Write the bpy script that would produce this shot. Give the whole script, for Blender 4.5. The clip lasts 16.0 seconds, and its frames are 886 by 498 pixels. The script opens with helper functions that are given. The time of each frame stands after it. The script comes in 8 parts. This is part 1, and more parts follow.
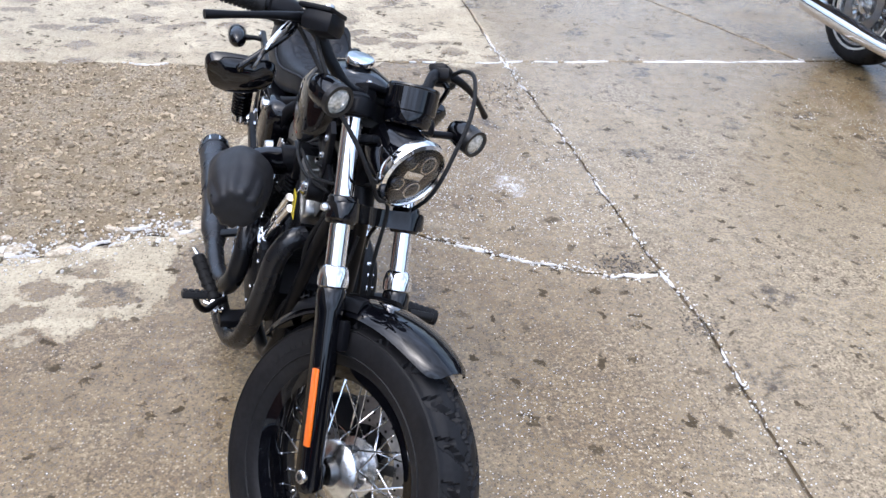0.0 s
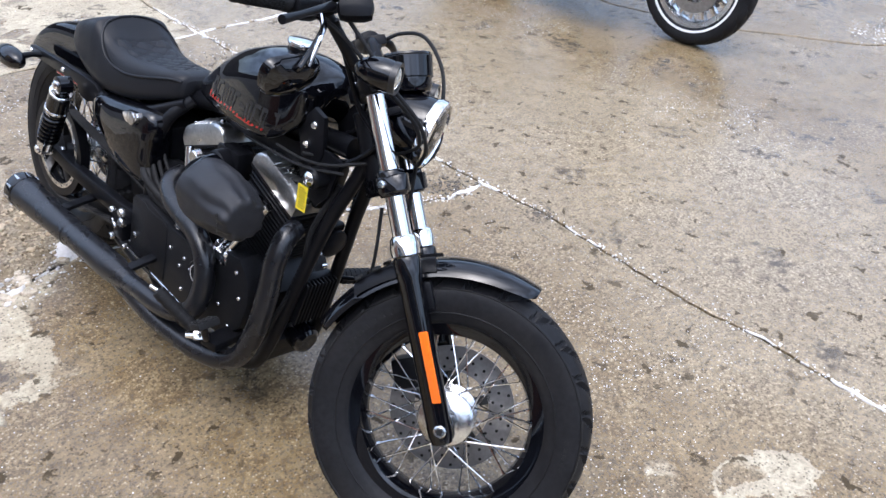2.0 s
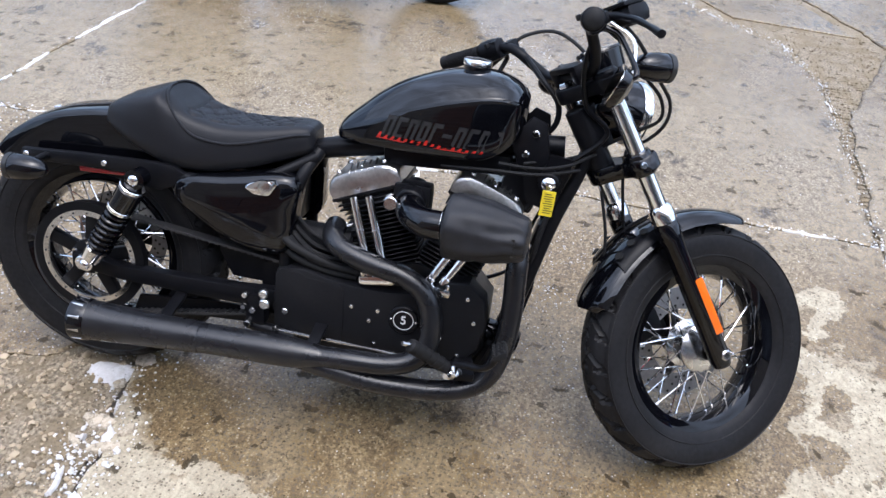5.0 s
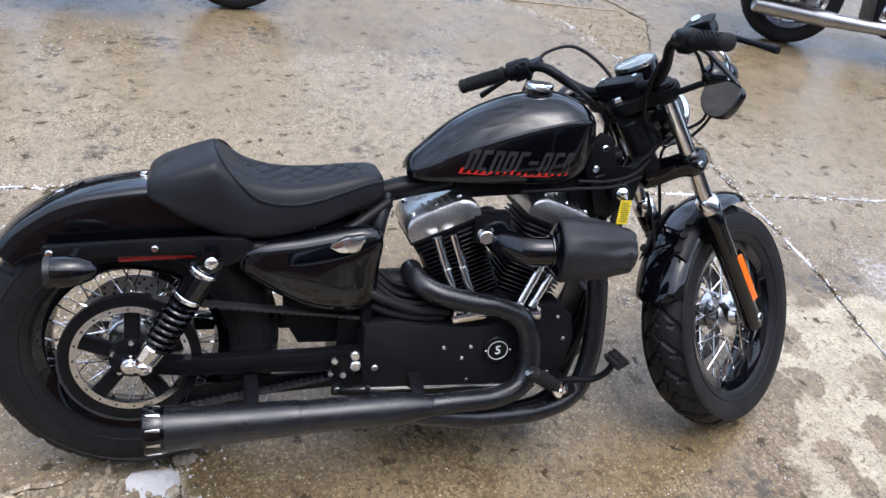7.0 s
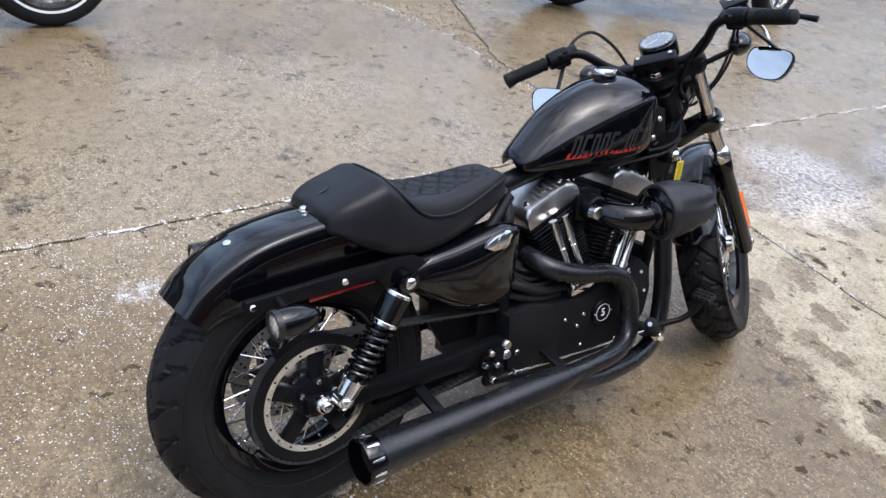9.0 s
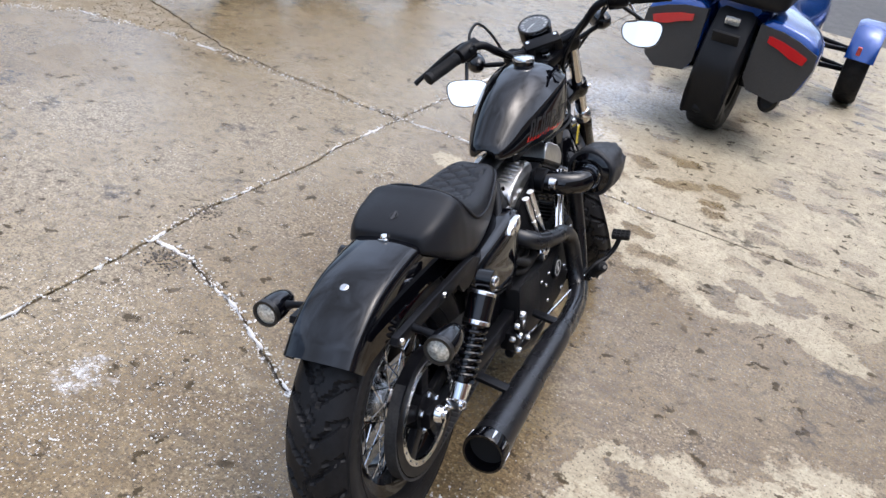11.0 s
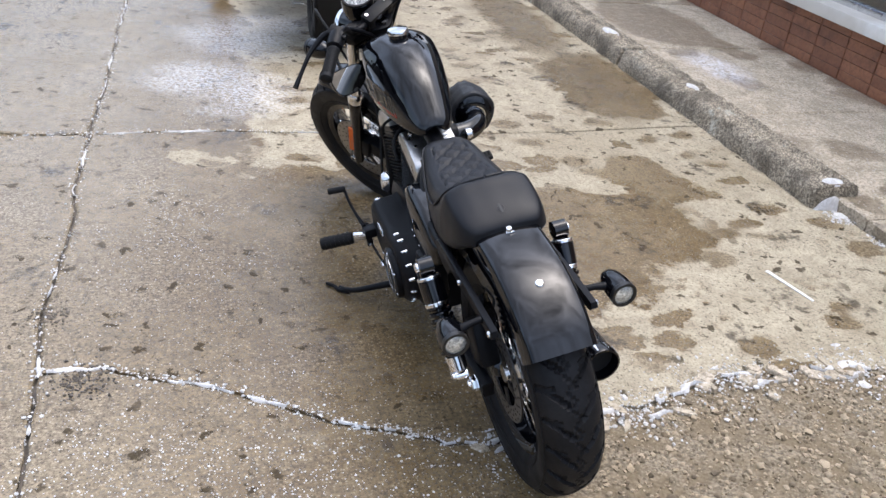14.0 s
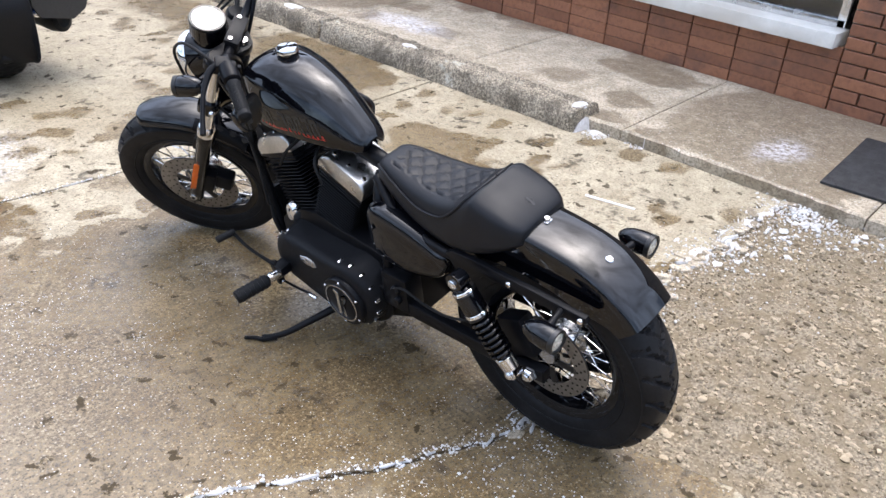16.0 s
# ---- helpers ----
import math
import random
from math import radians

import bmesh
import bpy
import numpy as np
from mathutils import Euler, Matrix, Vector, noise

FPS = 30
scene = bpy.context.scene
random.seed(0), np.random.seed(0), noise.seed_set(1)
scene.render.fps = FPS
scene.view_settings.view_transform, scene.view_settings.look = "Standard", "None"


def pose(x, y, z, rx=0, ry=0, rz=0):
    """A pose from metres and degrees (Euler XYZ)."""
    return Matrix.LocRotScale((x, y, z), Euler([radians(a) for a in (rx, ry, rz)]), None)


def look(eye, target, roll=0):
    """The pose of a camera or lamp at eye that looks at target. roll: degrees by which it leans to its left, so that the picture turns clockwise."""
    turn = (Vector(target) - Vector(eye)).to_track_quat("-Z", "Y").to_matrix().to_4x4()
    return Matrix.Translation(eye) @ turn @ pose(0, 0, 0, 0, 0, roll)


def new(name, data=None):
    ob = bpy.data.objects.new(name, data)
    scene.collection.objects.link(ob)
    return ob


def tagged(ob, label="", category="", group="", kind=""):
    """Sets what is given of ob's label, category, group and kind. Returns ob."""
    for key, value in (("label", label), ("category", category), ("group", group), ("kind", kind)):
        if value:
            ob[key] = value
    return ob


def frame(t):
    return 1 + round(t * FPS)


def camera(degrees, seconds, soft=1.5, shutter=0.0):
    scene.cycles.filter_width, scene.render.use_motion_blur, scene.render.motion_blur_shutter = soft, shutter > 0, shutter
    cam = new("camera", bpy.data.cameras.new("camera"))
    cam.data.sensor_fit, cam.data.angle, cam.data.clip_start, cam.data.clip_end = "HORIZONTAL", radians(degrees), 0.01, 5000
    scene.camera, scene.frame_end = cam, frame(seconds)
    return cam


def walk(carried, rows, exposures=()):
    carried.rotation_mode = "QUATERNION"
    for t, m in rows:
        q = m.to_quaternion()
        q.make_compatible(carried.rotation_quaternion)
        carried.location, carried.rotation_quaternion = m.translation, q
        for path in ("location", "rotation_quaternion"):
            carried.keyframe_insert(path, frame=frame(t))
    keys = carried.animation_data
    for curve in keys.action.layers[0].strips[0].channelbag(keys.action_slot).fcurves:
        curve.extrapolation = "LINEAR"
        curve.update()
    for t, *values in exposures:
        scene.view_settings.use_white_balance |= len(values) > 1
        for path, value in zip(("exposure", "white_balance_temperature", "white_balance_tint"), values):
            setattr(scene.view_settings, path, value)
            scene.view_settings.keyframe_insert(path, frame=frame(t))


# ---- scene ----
cam = camera(55.9, 16.0)
PATH = [
    (0, (0.254, -0.1, 1.6), (0.562, 1.544, 0.504), 3.8),
    (0.5, (-0.024, -0.07, 1.628), (0.56, 1.508, 0.547), 4.5),
    (1, (-0.299, -0.056, 1.628), (0.527, 1.401, 0.534), 4.0),
    (1.5, (-0.465, 0.031, 1.608), (0.525, 1.356, 0.484), 3.8),
    (2, (-0.631, 0.175, 1.626), (0.519, 1.351, 0.488), 4.4),
    (2.5, (-0.882, 0.324, 1.626), (0.417, 1.337, 0.492), 4.8),
    (3, (-1.035, 0.49, 1.62), (0.367, 1.375, 0.502), 4.2),
    (3.5, (-1.116, 0.735, 1.641), (0.363, 1.502, 0.536), 3.9),
    (4, (-1.239, 0.955, 1.632), (0.292, 1.599, 0.519), 4.2),
    (4.2, (-1.292, 1.034, 1.635), (0.253, 1.624, 0.51), 4.2),
    (6.3, (-1.478, 1.999, 1.65), (0.18, 1.832, 0.545), 7.0),
    (6.5, (-1.455, 2.088, 1.642), (0.193, 1.847, 0.534), 7.5),
    (7, (-1.391, 2.314, 1.65), (0.229, 1.916, 0.547), 8.7),
    (7.5, (-1.384, 2.595, 1.643), (0.203, 2.037, 0.561), 9.5),
    (8, (-1.351, 2.826, 1.635), (0.165, 2.069, 0.573), 9.6),
    (8.5, (-1.229, 3.052, 1.619), (0.21, 2.153, 0.559), 9.8),
    (8.7, (-1.188, 3.141, 1.616), (0.221, 2.194, 0.559), 10.0),
    (10.8, (-0.562, 3.89, 1.566), (0.226, 2.341, 0.576), 11.5),
    (11, (-0.468, 3.99, 1.582), (0.217, 2.381, 0.612), 11.8),
    (11.5, (-0.298, 4.133, 1.602), (0.116, 2.416, 0.662), 11.6),
    (12, (-0.081, 4.177, 1.595), (0.159, 2.433, 0.646), 9.7),
    (12.5, (0.176, 4.253, 1.606), (0.274, 2.498, 0.652), 8.8),
    (13, (0.448, 4.34, 1.604), (0.34, 2.591, 0.64), 8.3),
    (13.5, (0.669, 4.307, 1.593), (0.364, 2.591, 0.613), 7.6),
    (14, (0.918, 4.191, 1.609), (0.404, 2.528, 0.623), 6.7),
    (14.5, (1.166, 4.108, 1.59), (0.426, 2.538, 0.597), 6.8),
    (15, (1.413, 4.015, 1.608), (0.485, 2.56, 0.599), 6.2),
    (15.5, (1.575, 3.813, 1.598), (0.484, 2.476, 0.586), 5.3),
    (16, (1.732, 3.618, 1.602), (0.455, 2.433, 0.621), 4.2),
]
walk(cam, [(t, look(eye, target, roll)) for t, eye, target, roll in PATH], [(0.0, 1.42, 5780, 10), (1.5, 1.52, 5700, 10), (3.5, 1.52, 5700, 10), (6.5, 1.42, 5800, 10), (7.0, 1.42, 5800, 10), (8.0, 1.30, 5880, 10), (8.5, 1.22, 5900, 10), (11.0, 1.26, 6060, 10), (13.5, 1.10, 6060, 10), (14.5, 1.34, 6020, 10), (16.0, 1.58, 6020, 10)])
from mathutils import geometry

# ---- world and light ----
world = bpy.data.worlds.new("overcast")
scene.world = world
world.use_nodes = True
wn = world.node_tree.nodes
wl = world.node_tree.links
sky = wn.new("ShaderNodeTexSky")
sky.sky_type = "NISHITA"
sky.sun_disc = False
sky.sun_elevation = radians(76)
sky.sun_rotation = radians(246)
sky.dust_density = 4.0
sky.air_density = 1.0
grey = wn.new("ShaderNodeHueSaturation")
grey.inputs["Saturation"].default_value = 0.78
wl.new(sky.outputs["Color"], grey.inputs["Color"])
# a closed cloud cover, torn and uneven all over
coord = wn.new("ShaderNodeTexCoord")
cloud = wn.new("ShaderNodeTexNoise")
cloud.inputs["Scale"].default_value = 2.3
cloud.inputs["Detail"].default_value = 9.0
cloud.inputs["Roughness"].default_value = 0.58
cloud.inputs["Distortion"].default_value = 0.9
level = wn.new("ShaderNodeMapRange")
level.inputs["From Min"].default_value, level.inputs["From Max"].default_value = 0.36, 0.66
level.inputs["To Min"].default_value, level.inputs["To Max"].default_value = 0.34, 1.55
cover = wn.new("ShaderNodeVectorMath")
cover.operation = "SCALE"
wl.new(coord.outputs["Generated"], cloud.inputs["Vector"])
wl.new(cloud.outputs["Fac"], level.inputs["Value"])
wl.new(grey.outputs["Color"], cover.inputs[0])
wl.new(level.outputs["Result"], cover.inputs["Scale"])
wl.new(cover.outputs["Vector"], wn["Background"].inputs["Color"])
wn["Background"].inputs["Strength"].default_value = 0.15

sun = new("sun", bpy.data.lights.new("sun", "SUN"))
sun.data.energy = 0.5
sun.data.angle = radians(140)
sun.data.color = (1.0, 0.97, 0.93)
sun.matrix_world = look((0, 0, 0), (0.06, 0.10, -1.0))

# ---- building blocks ----


def thing(name, label, category, m=None, group="", kind=""):
    ob = new(name)
    ob.empty_display_size = 0.1
    if m is not None:
        ob.matrix_world = m
    return tagged(ob, label, category, group, kind)


fitted = None


def part(name, bm, material, parent=None, label="", sharp=38, kind=""):
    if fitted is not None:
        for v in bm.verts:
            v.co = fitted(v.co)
    me = bpy.data.meshes.new(name)
    bmesh.ops.recalc_face_normals(bm, faces=bm.faces)
    bm.to_mesh(me)
    bm.free()
    me.materials.append(material)
    me.shade_smooth()
    me.set_sharp_from_angle(angle=radians(sharp))
    ob = new(name, me)
    ob.parent = parent
    return tagged(ob, label, "", "", kind)


def along(p, d):
    """A frame at p whose z axis runs along d."""
    return Matrix.Translation(p) @ Vector(d).to_track_quat("Z", "Y").to_matrix().to_4x4()


def spline(pts, n=8, closed=False):
    """Catmull-Rom through the points (tuples of any length), n steps a stretch."""
    p = [Vector(q) for q in pts]
    k = len(p)
    out = []
    for i in range(k if closed else k - 1):
        if closed:
            a, b, c, d = p[i - 1], p[i], p[(i + 1) % k], p[(i + 2) % k]
        else:
            b, c = p[i], p[i + 1]
            a = p[i - 1] if i else b * 2 - c
            d = p[i + 2] if i + 2 < k else c * 2 - b
        for j in range(n):
            t = j / n
            out.append(0.5 * (2 * b + (c - a) * t + (2 * a - 5 * b + 4 * c - d) * t * t + (3 * b - a - 3 * c + d) * t ** 3))
    if not closed:
        out.append(p[-1])
    return out


def loft(bm, rings, cap=True, closed=True):
    rows = [[bm.verts.new(v) for v in r] for r in rings]
    n = len(rows[0])
    for a, b in zip(rows, rows[1:]):
        for i in range(n if closed else n - 1):
            bm.faces.new((a[i], a[(i + 1) % n], b[(i + 1) % n], b[i]))
    if cap and closed:
        bm.faces.new(rows[0][::-1])
        bm.faces.new(rows[-1])
    return rows


def tube(bm, pts, r, seg=10, steps=6, cap=True):
    """A round tube along a smooth line; r: one radius, or one for each point."""
    k = len(pts)
    rs = r if isinstance(r, (list, tuple)) else [r] * k
    path = spline([(*p, q) for p, q in zip(pts, rs)], steps) if steps > 1 else [Vector((*p, q)) for p, q in zip(pts, rs)]
    pos = [Vector(v[:3]) for v in path]
    nrm = None
    rings = []
    for i, p in enumerate(pos):
        d = (pos[min(i + 1, len(pos) - 1)] - pos[max(i - 1, 0)]).normalized()
        if nrm is None:
            nrm = d.orthogonal().normalized()
        nrm = (nrm - d * nrm.dot(d)).normalized()
        o = d.cross(nrm)
        rings.append([p + path[i][3] * (math.cos(2 * math.pi * j / seg) * nrm + math.sin(2 * math.pi * j / seg) * o) for j in range(seg)])
    loft(bm, rings, cap)
    return bm


def lathe(bm, prof, m, seg=32, cap=True):
    """A body of revolution: prof gives (radius, height) along the frame's z axis."""
    rings = [[m @ Vector((max(r, 1e-4) * math.cos(2 * math.pi * j / seg), max(r, 1e-4) * math.sin(2 * math.pi * j / seg), h)) for j in range(seg)] for r, h in prof]
    loft(bm, rings, cap)
    return bm


def ring(bm, prof, m, seg=64):
    """A body of revolution with a closed section."""
    rows = [[bm.verts.new(m @ Vector((r * math.cos(2 * math.pi * j / seg), r * math.sin(2 * math.pi * j / seg), h))) for j in range(seg)] for r, h in prof]
    n = len(rows)
    for k in range(n):
        a, b = rows[k], rows[(k + 1) % n]
        for j in range(seg):
            bm.faces.new((a[j], a[(j + 1) % seg], b[(j + 1) % seg], b[j]))
    return bm


def cyl(bm, p0, p1, r0, r1=None, seg=16, bevel=0.0):
    p0, p1 = Vector(p0), Vector(p1)
    r1 = r0 if r1 is None else r1
    h = (p1 - p0).length
    e = min(bevel, r0 * 0.5, r1 * 0.5, h * 0.3)
    prof = [(r0 - e, 0), (r0, e), (r1, h - e), (r1 - e, h)] if e else [(r0, 0), (r1, h)]
    return lathe(bm, prof, along(p0, p1 - p0), seg)


def rbox(bm, size, m, bevel=0.004, seg=2):
    g = bmesh.ops.create_cube(bm, size=1.0, matrix=m @ Matrix.Diagonal((*size, 1)))
    if bevel:
        es = list({e for v in g["verts"] for e in v.link_edges})
        bmesh.ops.bevel(bm, geom=es, offset=bevel, segments=seg, affect="EDGES", profile=0.6)
    return bm


def prism(bm, outline, y0, y1, bevel=0.004, m=Matrix(), smooth=0):
    """A plate: an outline of (x, z) between two y, its rim rounded."""
    o = [Vector(q) for q in outline]
    if smooth:
        o = spline(o, smooth, True)
    k = len(o)
    c = sum(o, Vector((0, 0))) / k

    def inset(d):
        out = []
        for i in range(k):
            a, b = o[i - 1], o[(i + 1) % k]
            t = (b - a).normalized()
            nn = Vector((t.y, -t.x))
            if nn.dot(o[i] - c) < 0 and not smooth:
                nn = -nn
            elif smooth and area < 0:
                nn = -nn
            out.append(o[i] - nn * d)
        return out
    area = sum(o[i - 1].x * o[i].y - o[i].x * o[i - 1].y for i in range(k))
    s = 1 if y1 > y0 else -1
    levels = [(y0, 0.0), (y1 - s * bevel, 0.0), (y1 - s * bevel * 0.3, bevel * 0.3), (y1, bevel)] if bevel else [(y0, 0.0), (y1, 0.0)]
    loft(bm, [[m @ Vector((q.x, y, q.y)) for q in inset(d)] for y, d in levels])
    return bm


def skin(rings, nu=6, nv=4):
    """A smooth grid of points through rings of control points, refined both ways (rings closed)."""
    fine = [spline(r, nv, True) for r in rings]
    cols = [spline([f[j] for f in fine], nu) for j in range(len(fine[0]))]
    return [[c[i] for c in cols] for i in range(len(cols[0]))]


def bolt(bm, p, d, r=0.006, h=0.004):
    return lathe(bm, [(r, -0.004), (r, h * 0.6), (r * 0.75, h)], along(p, d), 8)


# ---- materials ----


def material(name, colour, rough=0.5, metal=0.0, grain=0.0, scale=60.0, bump=0.0, stain=0.0, coat=0.0, rough_var=0.0, dust=0.0, spec=0.5):
    """A surface with fine grain, larger stains, uneven gloss and a light relief."""
    m = bpy.data.materials.new(name)
    m.use_nodes = True
    n, l = m.node_tree.nodes, m.node_tree.links
    b = n["Principled BSDF"]
    b.inputs["Base Color"].default_value = (*colour, 1)
    b.inputs["Roughness"].default_value = rough
    b.inputs["Metallic"].default_value = metal
    b.inputs["Coat Weight"].default_value = coat
    b.inputs["Coat Roughness"].default_value = 0.03
    b.inputs["Specular IOR Level"].default_value = spec
    tc = n.new("ShaderNodeTexCoord")
    src = tc.outputs["Object"]

    def nz(s, detail=4.0):
        t = n.new("ShaderNodeTexNoise")
        t.inputs["Scale"].default_value = s
        t.inputs["Detail"].default_value = detail
        l.new(src, t.inputs["Vector"])
        return t.outputs["Fac"]

    def remap(v, a, b2, c, d):
        t = n.new("ShaderNodeMapRange")
        for k, x in zip(("From Min", "From Max", "To Min", "To Max"), (a, b2, c, d)):
            t.inputs[k].default_value = x
        l.new(v, t.inputs["Value"])
        return t.outputs["Result"]
    col = None
    if grain or stain:
        v1 = remap(nz(scale), 0.3, 0.7, 1 - grain, 1 + grain)
        v2 = remap(nz(scale * 0.09, 6), 0.3, 0.7, 1 - stain, 1 + stain)
        mul = n.new("ShaderNodeMath")
        mul.operation = "MULTIPLY"
        l.new(v1, mul.inputs[0])
        l.new(v2, mul.inputs[1])
        sc = n.new("ShaderNodeVectorMath")
        sc.operation = "SCALE"
        sc.inputs[0].default_value = colour
        l.new(mul.outputs[0], sc.inputs["Scale"])
        col = sc.outputs["Vector"]
        l.new(col, b.inputs["Base Color"])
    if dust:
        mx = n.new("ShaderNodeMix")
        mx.data_type = "RGBA"
        l.new(remap(nz(9, 8), 0.5, 0.75, 0, dust), mx.inputs["Factor"])
        if col:
            l.new(col, mx.inputs["A"])
        else:
            mx.inputs["A"].default_value = (*colour, 1)
        mx.inputs["B"].default_value = (0.22, 0.2, 0.17, 1)
        l.new(mx.outputs["Result"], b.inputs["Base Color"])
    if rough_var:
        l.new(remap(nz(14, 6), 0.3, 0.7, max(rough - rough_var, 0.02), rough + rough_var), b.inputs["Roughness"])
    if bump:
        bp = n.new("ShaderNodeBump")
        bp.inputs["Strength"].default_value = bump
        bp.inputs["Distance"].default_value = 0.004
        l.new(nz(scale * 2, 6), bp.inputs["Height"])
        l.new(bp.outputs["Normal"], b.inputs["Normal"])
    return m


def lens(name, colour, rough=0.05, alpha=0.9):
    m = bpy.data.materials.new(name)
    m.use_nodes = True
    b = m.node_tree.nodes["Principled BSDF"]
    b.inputs["Base Color"].default_value = (*colour, 1)
    b.inputs["Roughness"].default_value = rough
    b.inputs["Transmission Weight"].default_value = alpha
    b.inputs["IOR"].default_value = 1.45
    return m


GLOSS = material("black_gloss_paint", (0.002, 0.0021, 0.0032), 0.03, rough_var=0.008, spec=0.5)
SATIN = material("black_satin_enamel", (0.005, 0.0052, 0.0066), 0.36, grain=0.15, bump=0.05, rough_var=0.08, dust=0.015, spec=0.15)
WRINKLE = material("black_wrinkle_powder_coat", (0.009, 0.0092, 0.0106), 0.45, grain=0.2, scale=260, bump=0.18, dust=0.012, spec=0.13)
PIPE = material("matt_black_pipe_coating", (0.009, 0.0093, 0.0112), 0.29, grain=0.2, scale=40, bump=0.06, rough_var=0.09, stain=0.25, spec=0.5)
RUBBER = material("black_rubber", (0.013, 0.013, 0.0135), 0.55, grain=0.2, scale=120, bump=0.08, rough_var=0.08, dust=0.015, spec=0.15)
TREAD = material("worn_tyre_rubber", (0.011, 0.011, 0.0122), 0.50, grain=0.25, scale=90, bump=0.10, rough_var=0.1, dust=0.03, stain=0.2, spec=0.16)
CHROME = material("chrome", (0.82, 0.82, 0.83), 0.07, 1.0, rough_var=0.03)
ALLOY = material("polished_alloy", (0.66, 0.66, 0.66), 0.22, 1.0, grain=0.06, scale=200, rough_var=0.08, stain=0.1)
BRUSHED = material("brushed_alloy", (0.50, 0.50, 0.495), 0.33, 1.0, grain=0.12, scale=160, rough_var=0.1, stain=0.18)
BELT = material("dusty_belt_rubber", (0.030, 0.030, 0.031), 0.6, grain=0.3, scale=150, dust=0.1, spec=0.2)
STEEL = material("brake_steel", (0.34, 0.33, 0.32), 0.35, 1.0, grain=0.12, scale=90, stain=0.15)
DARKSTEEL = material("dark_steel", (0.05, 0.05, 0.05), 0.4, 0.8, grain=0.15)
VINYL = material("black_seat_vinyl", (0.010, 0.0104, 0.0125), 0.40, grain=0.12, scale=300, bump=0.10, rough_var=0.06, spec=0.24)
THREAD = material("seat_thread", (0.03, 0.03, 0.032), 0.6)
SOCK = material("black_filter_fabric", (0.013, 0.0135, 0.016), 0.5, grain=0.2, scale=420, bump=0.2, stain=0.3, rough_var=0.1, dust=0.10, spec=0.35)
ORANGE = material("orange_reflector", (0.85, 0.16, 0.01), 0.18, grain=0.12, scale=300, coat=0.6)
RED = material("red_reflector", (0.30, 0.008, 0.008), 0.2, grain=0.15, scale=300, coat=0.6)
YELLOW = material("yellow_card", (0.80, 0.62, 0.02), 0.45, grain=0.05)
INK = material("dark_ink", (0.05, 0.045, 0.02), 0.6)
REDPAINT = material("red_script_paint", (0.42, 0.018, 0.012), 0.25, coat=0.5)
GREYPAINT = material("grey_lettering_paint", (0.016, 0.016, 0.017), 0.42)
WHITE = material("white_paint", (0.75, 0.75, 0.73), 0.4)
MIRROR = material("mirror_glass", (0.94, 0.92, 0.87), 0.01, 1.0)
GLASS = lens("clear_glass", (1, 1, 1), 0.0, 1.0)
CLEAR = material("clear_lamp_lens", (0.62, 0.63, 0.60), 0.16, 0.55, grain=0.5, scale=160, coat=0.8)
SMOKE = lens("smoked_plastic", (0.10, 0.10, 0.10), 0.15, 0.6)
DIAL = material("gauge_dial", (0.06, 0.066, 0.072), 0.4, grain=0.1)
# near-black colour standing in for the shade inside holes and hollows
VOID = material("hollow_shade_black", (0.004, 0.004, 0.004), 0.9)

# ---- ground materials ----


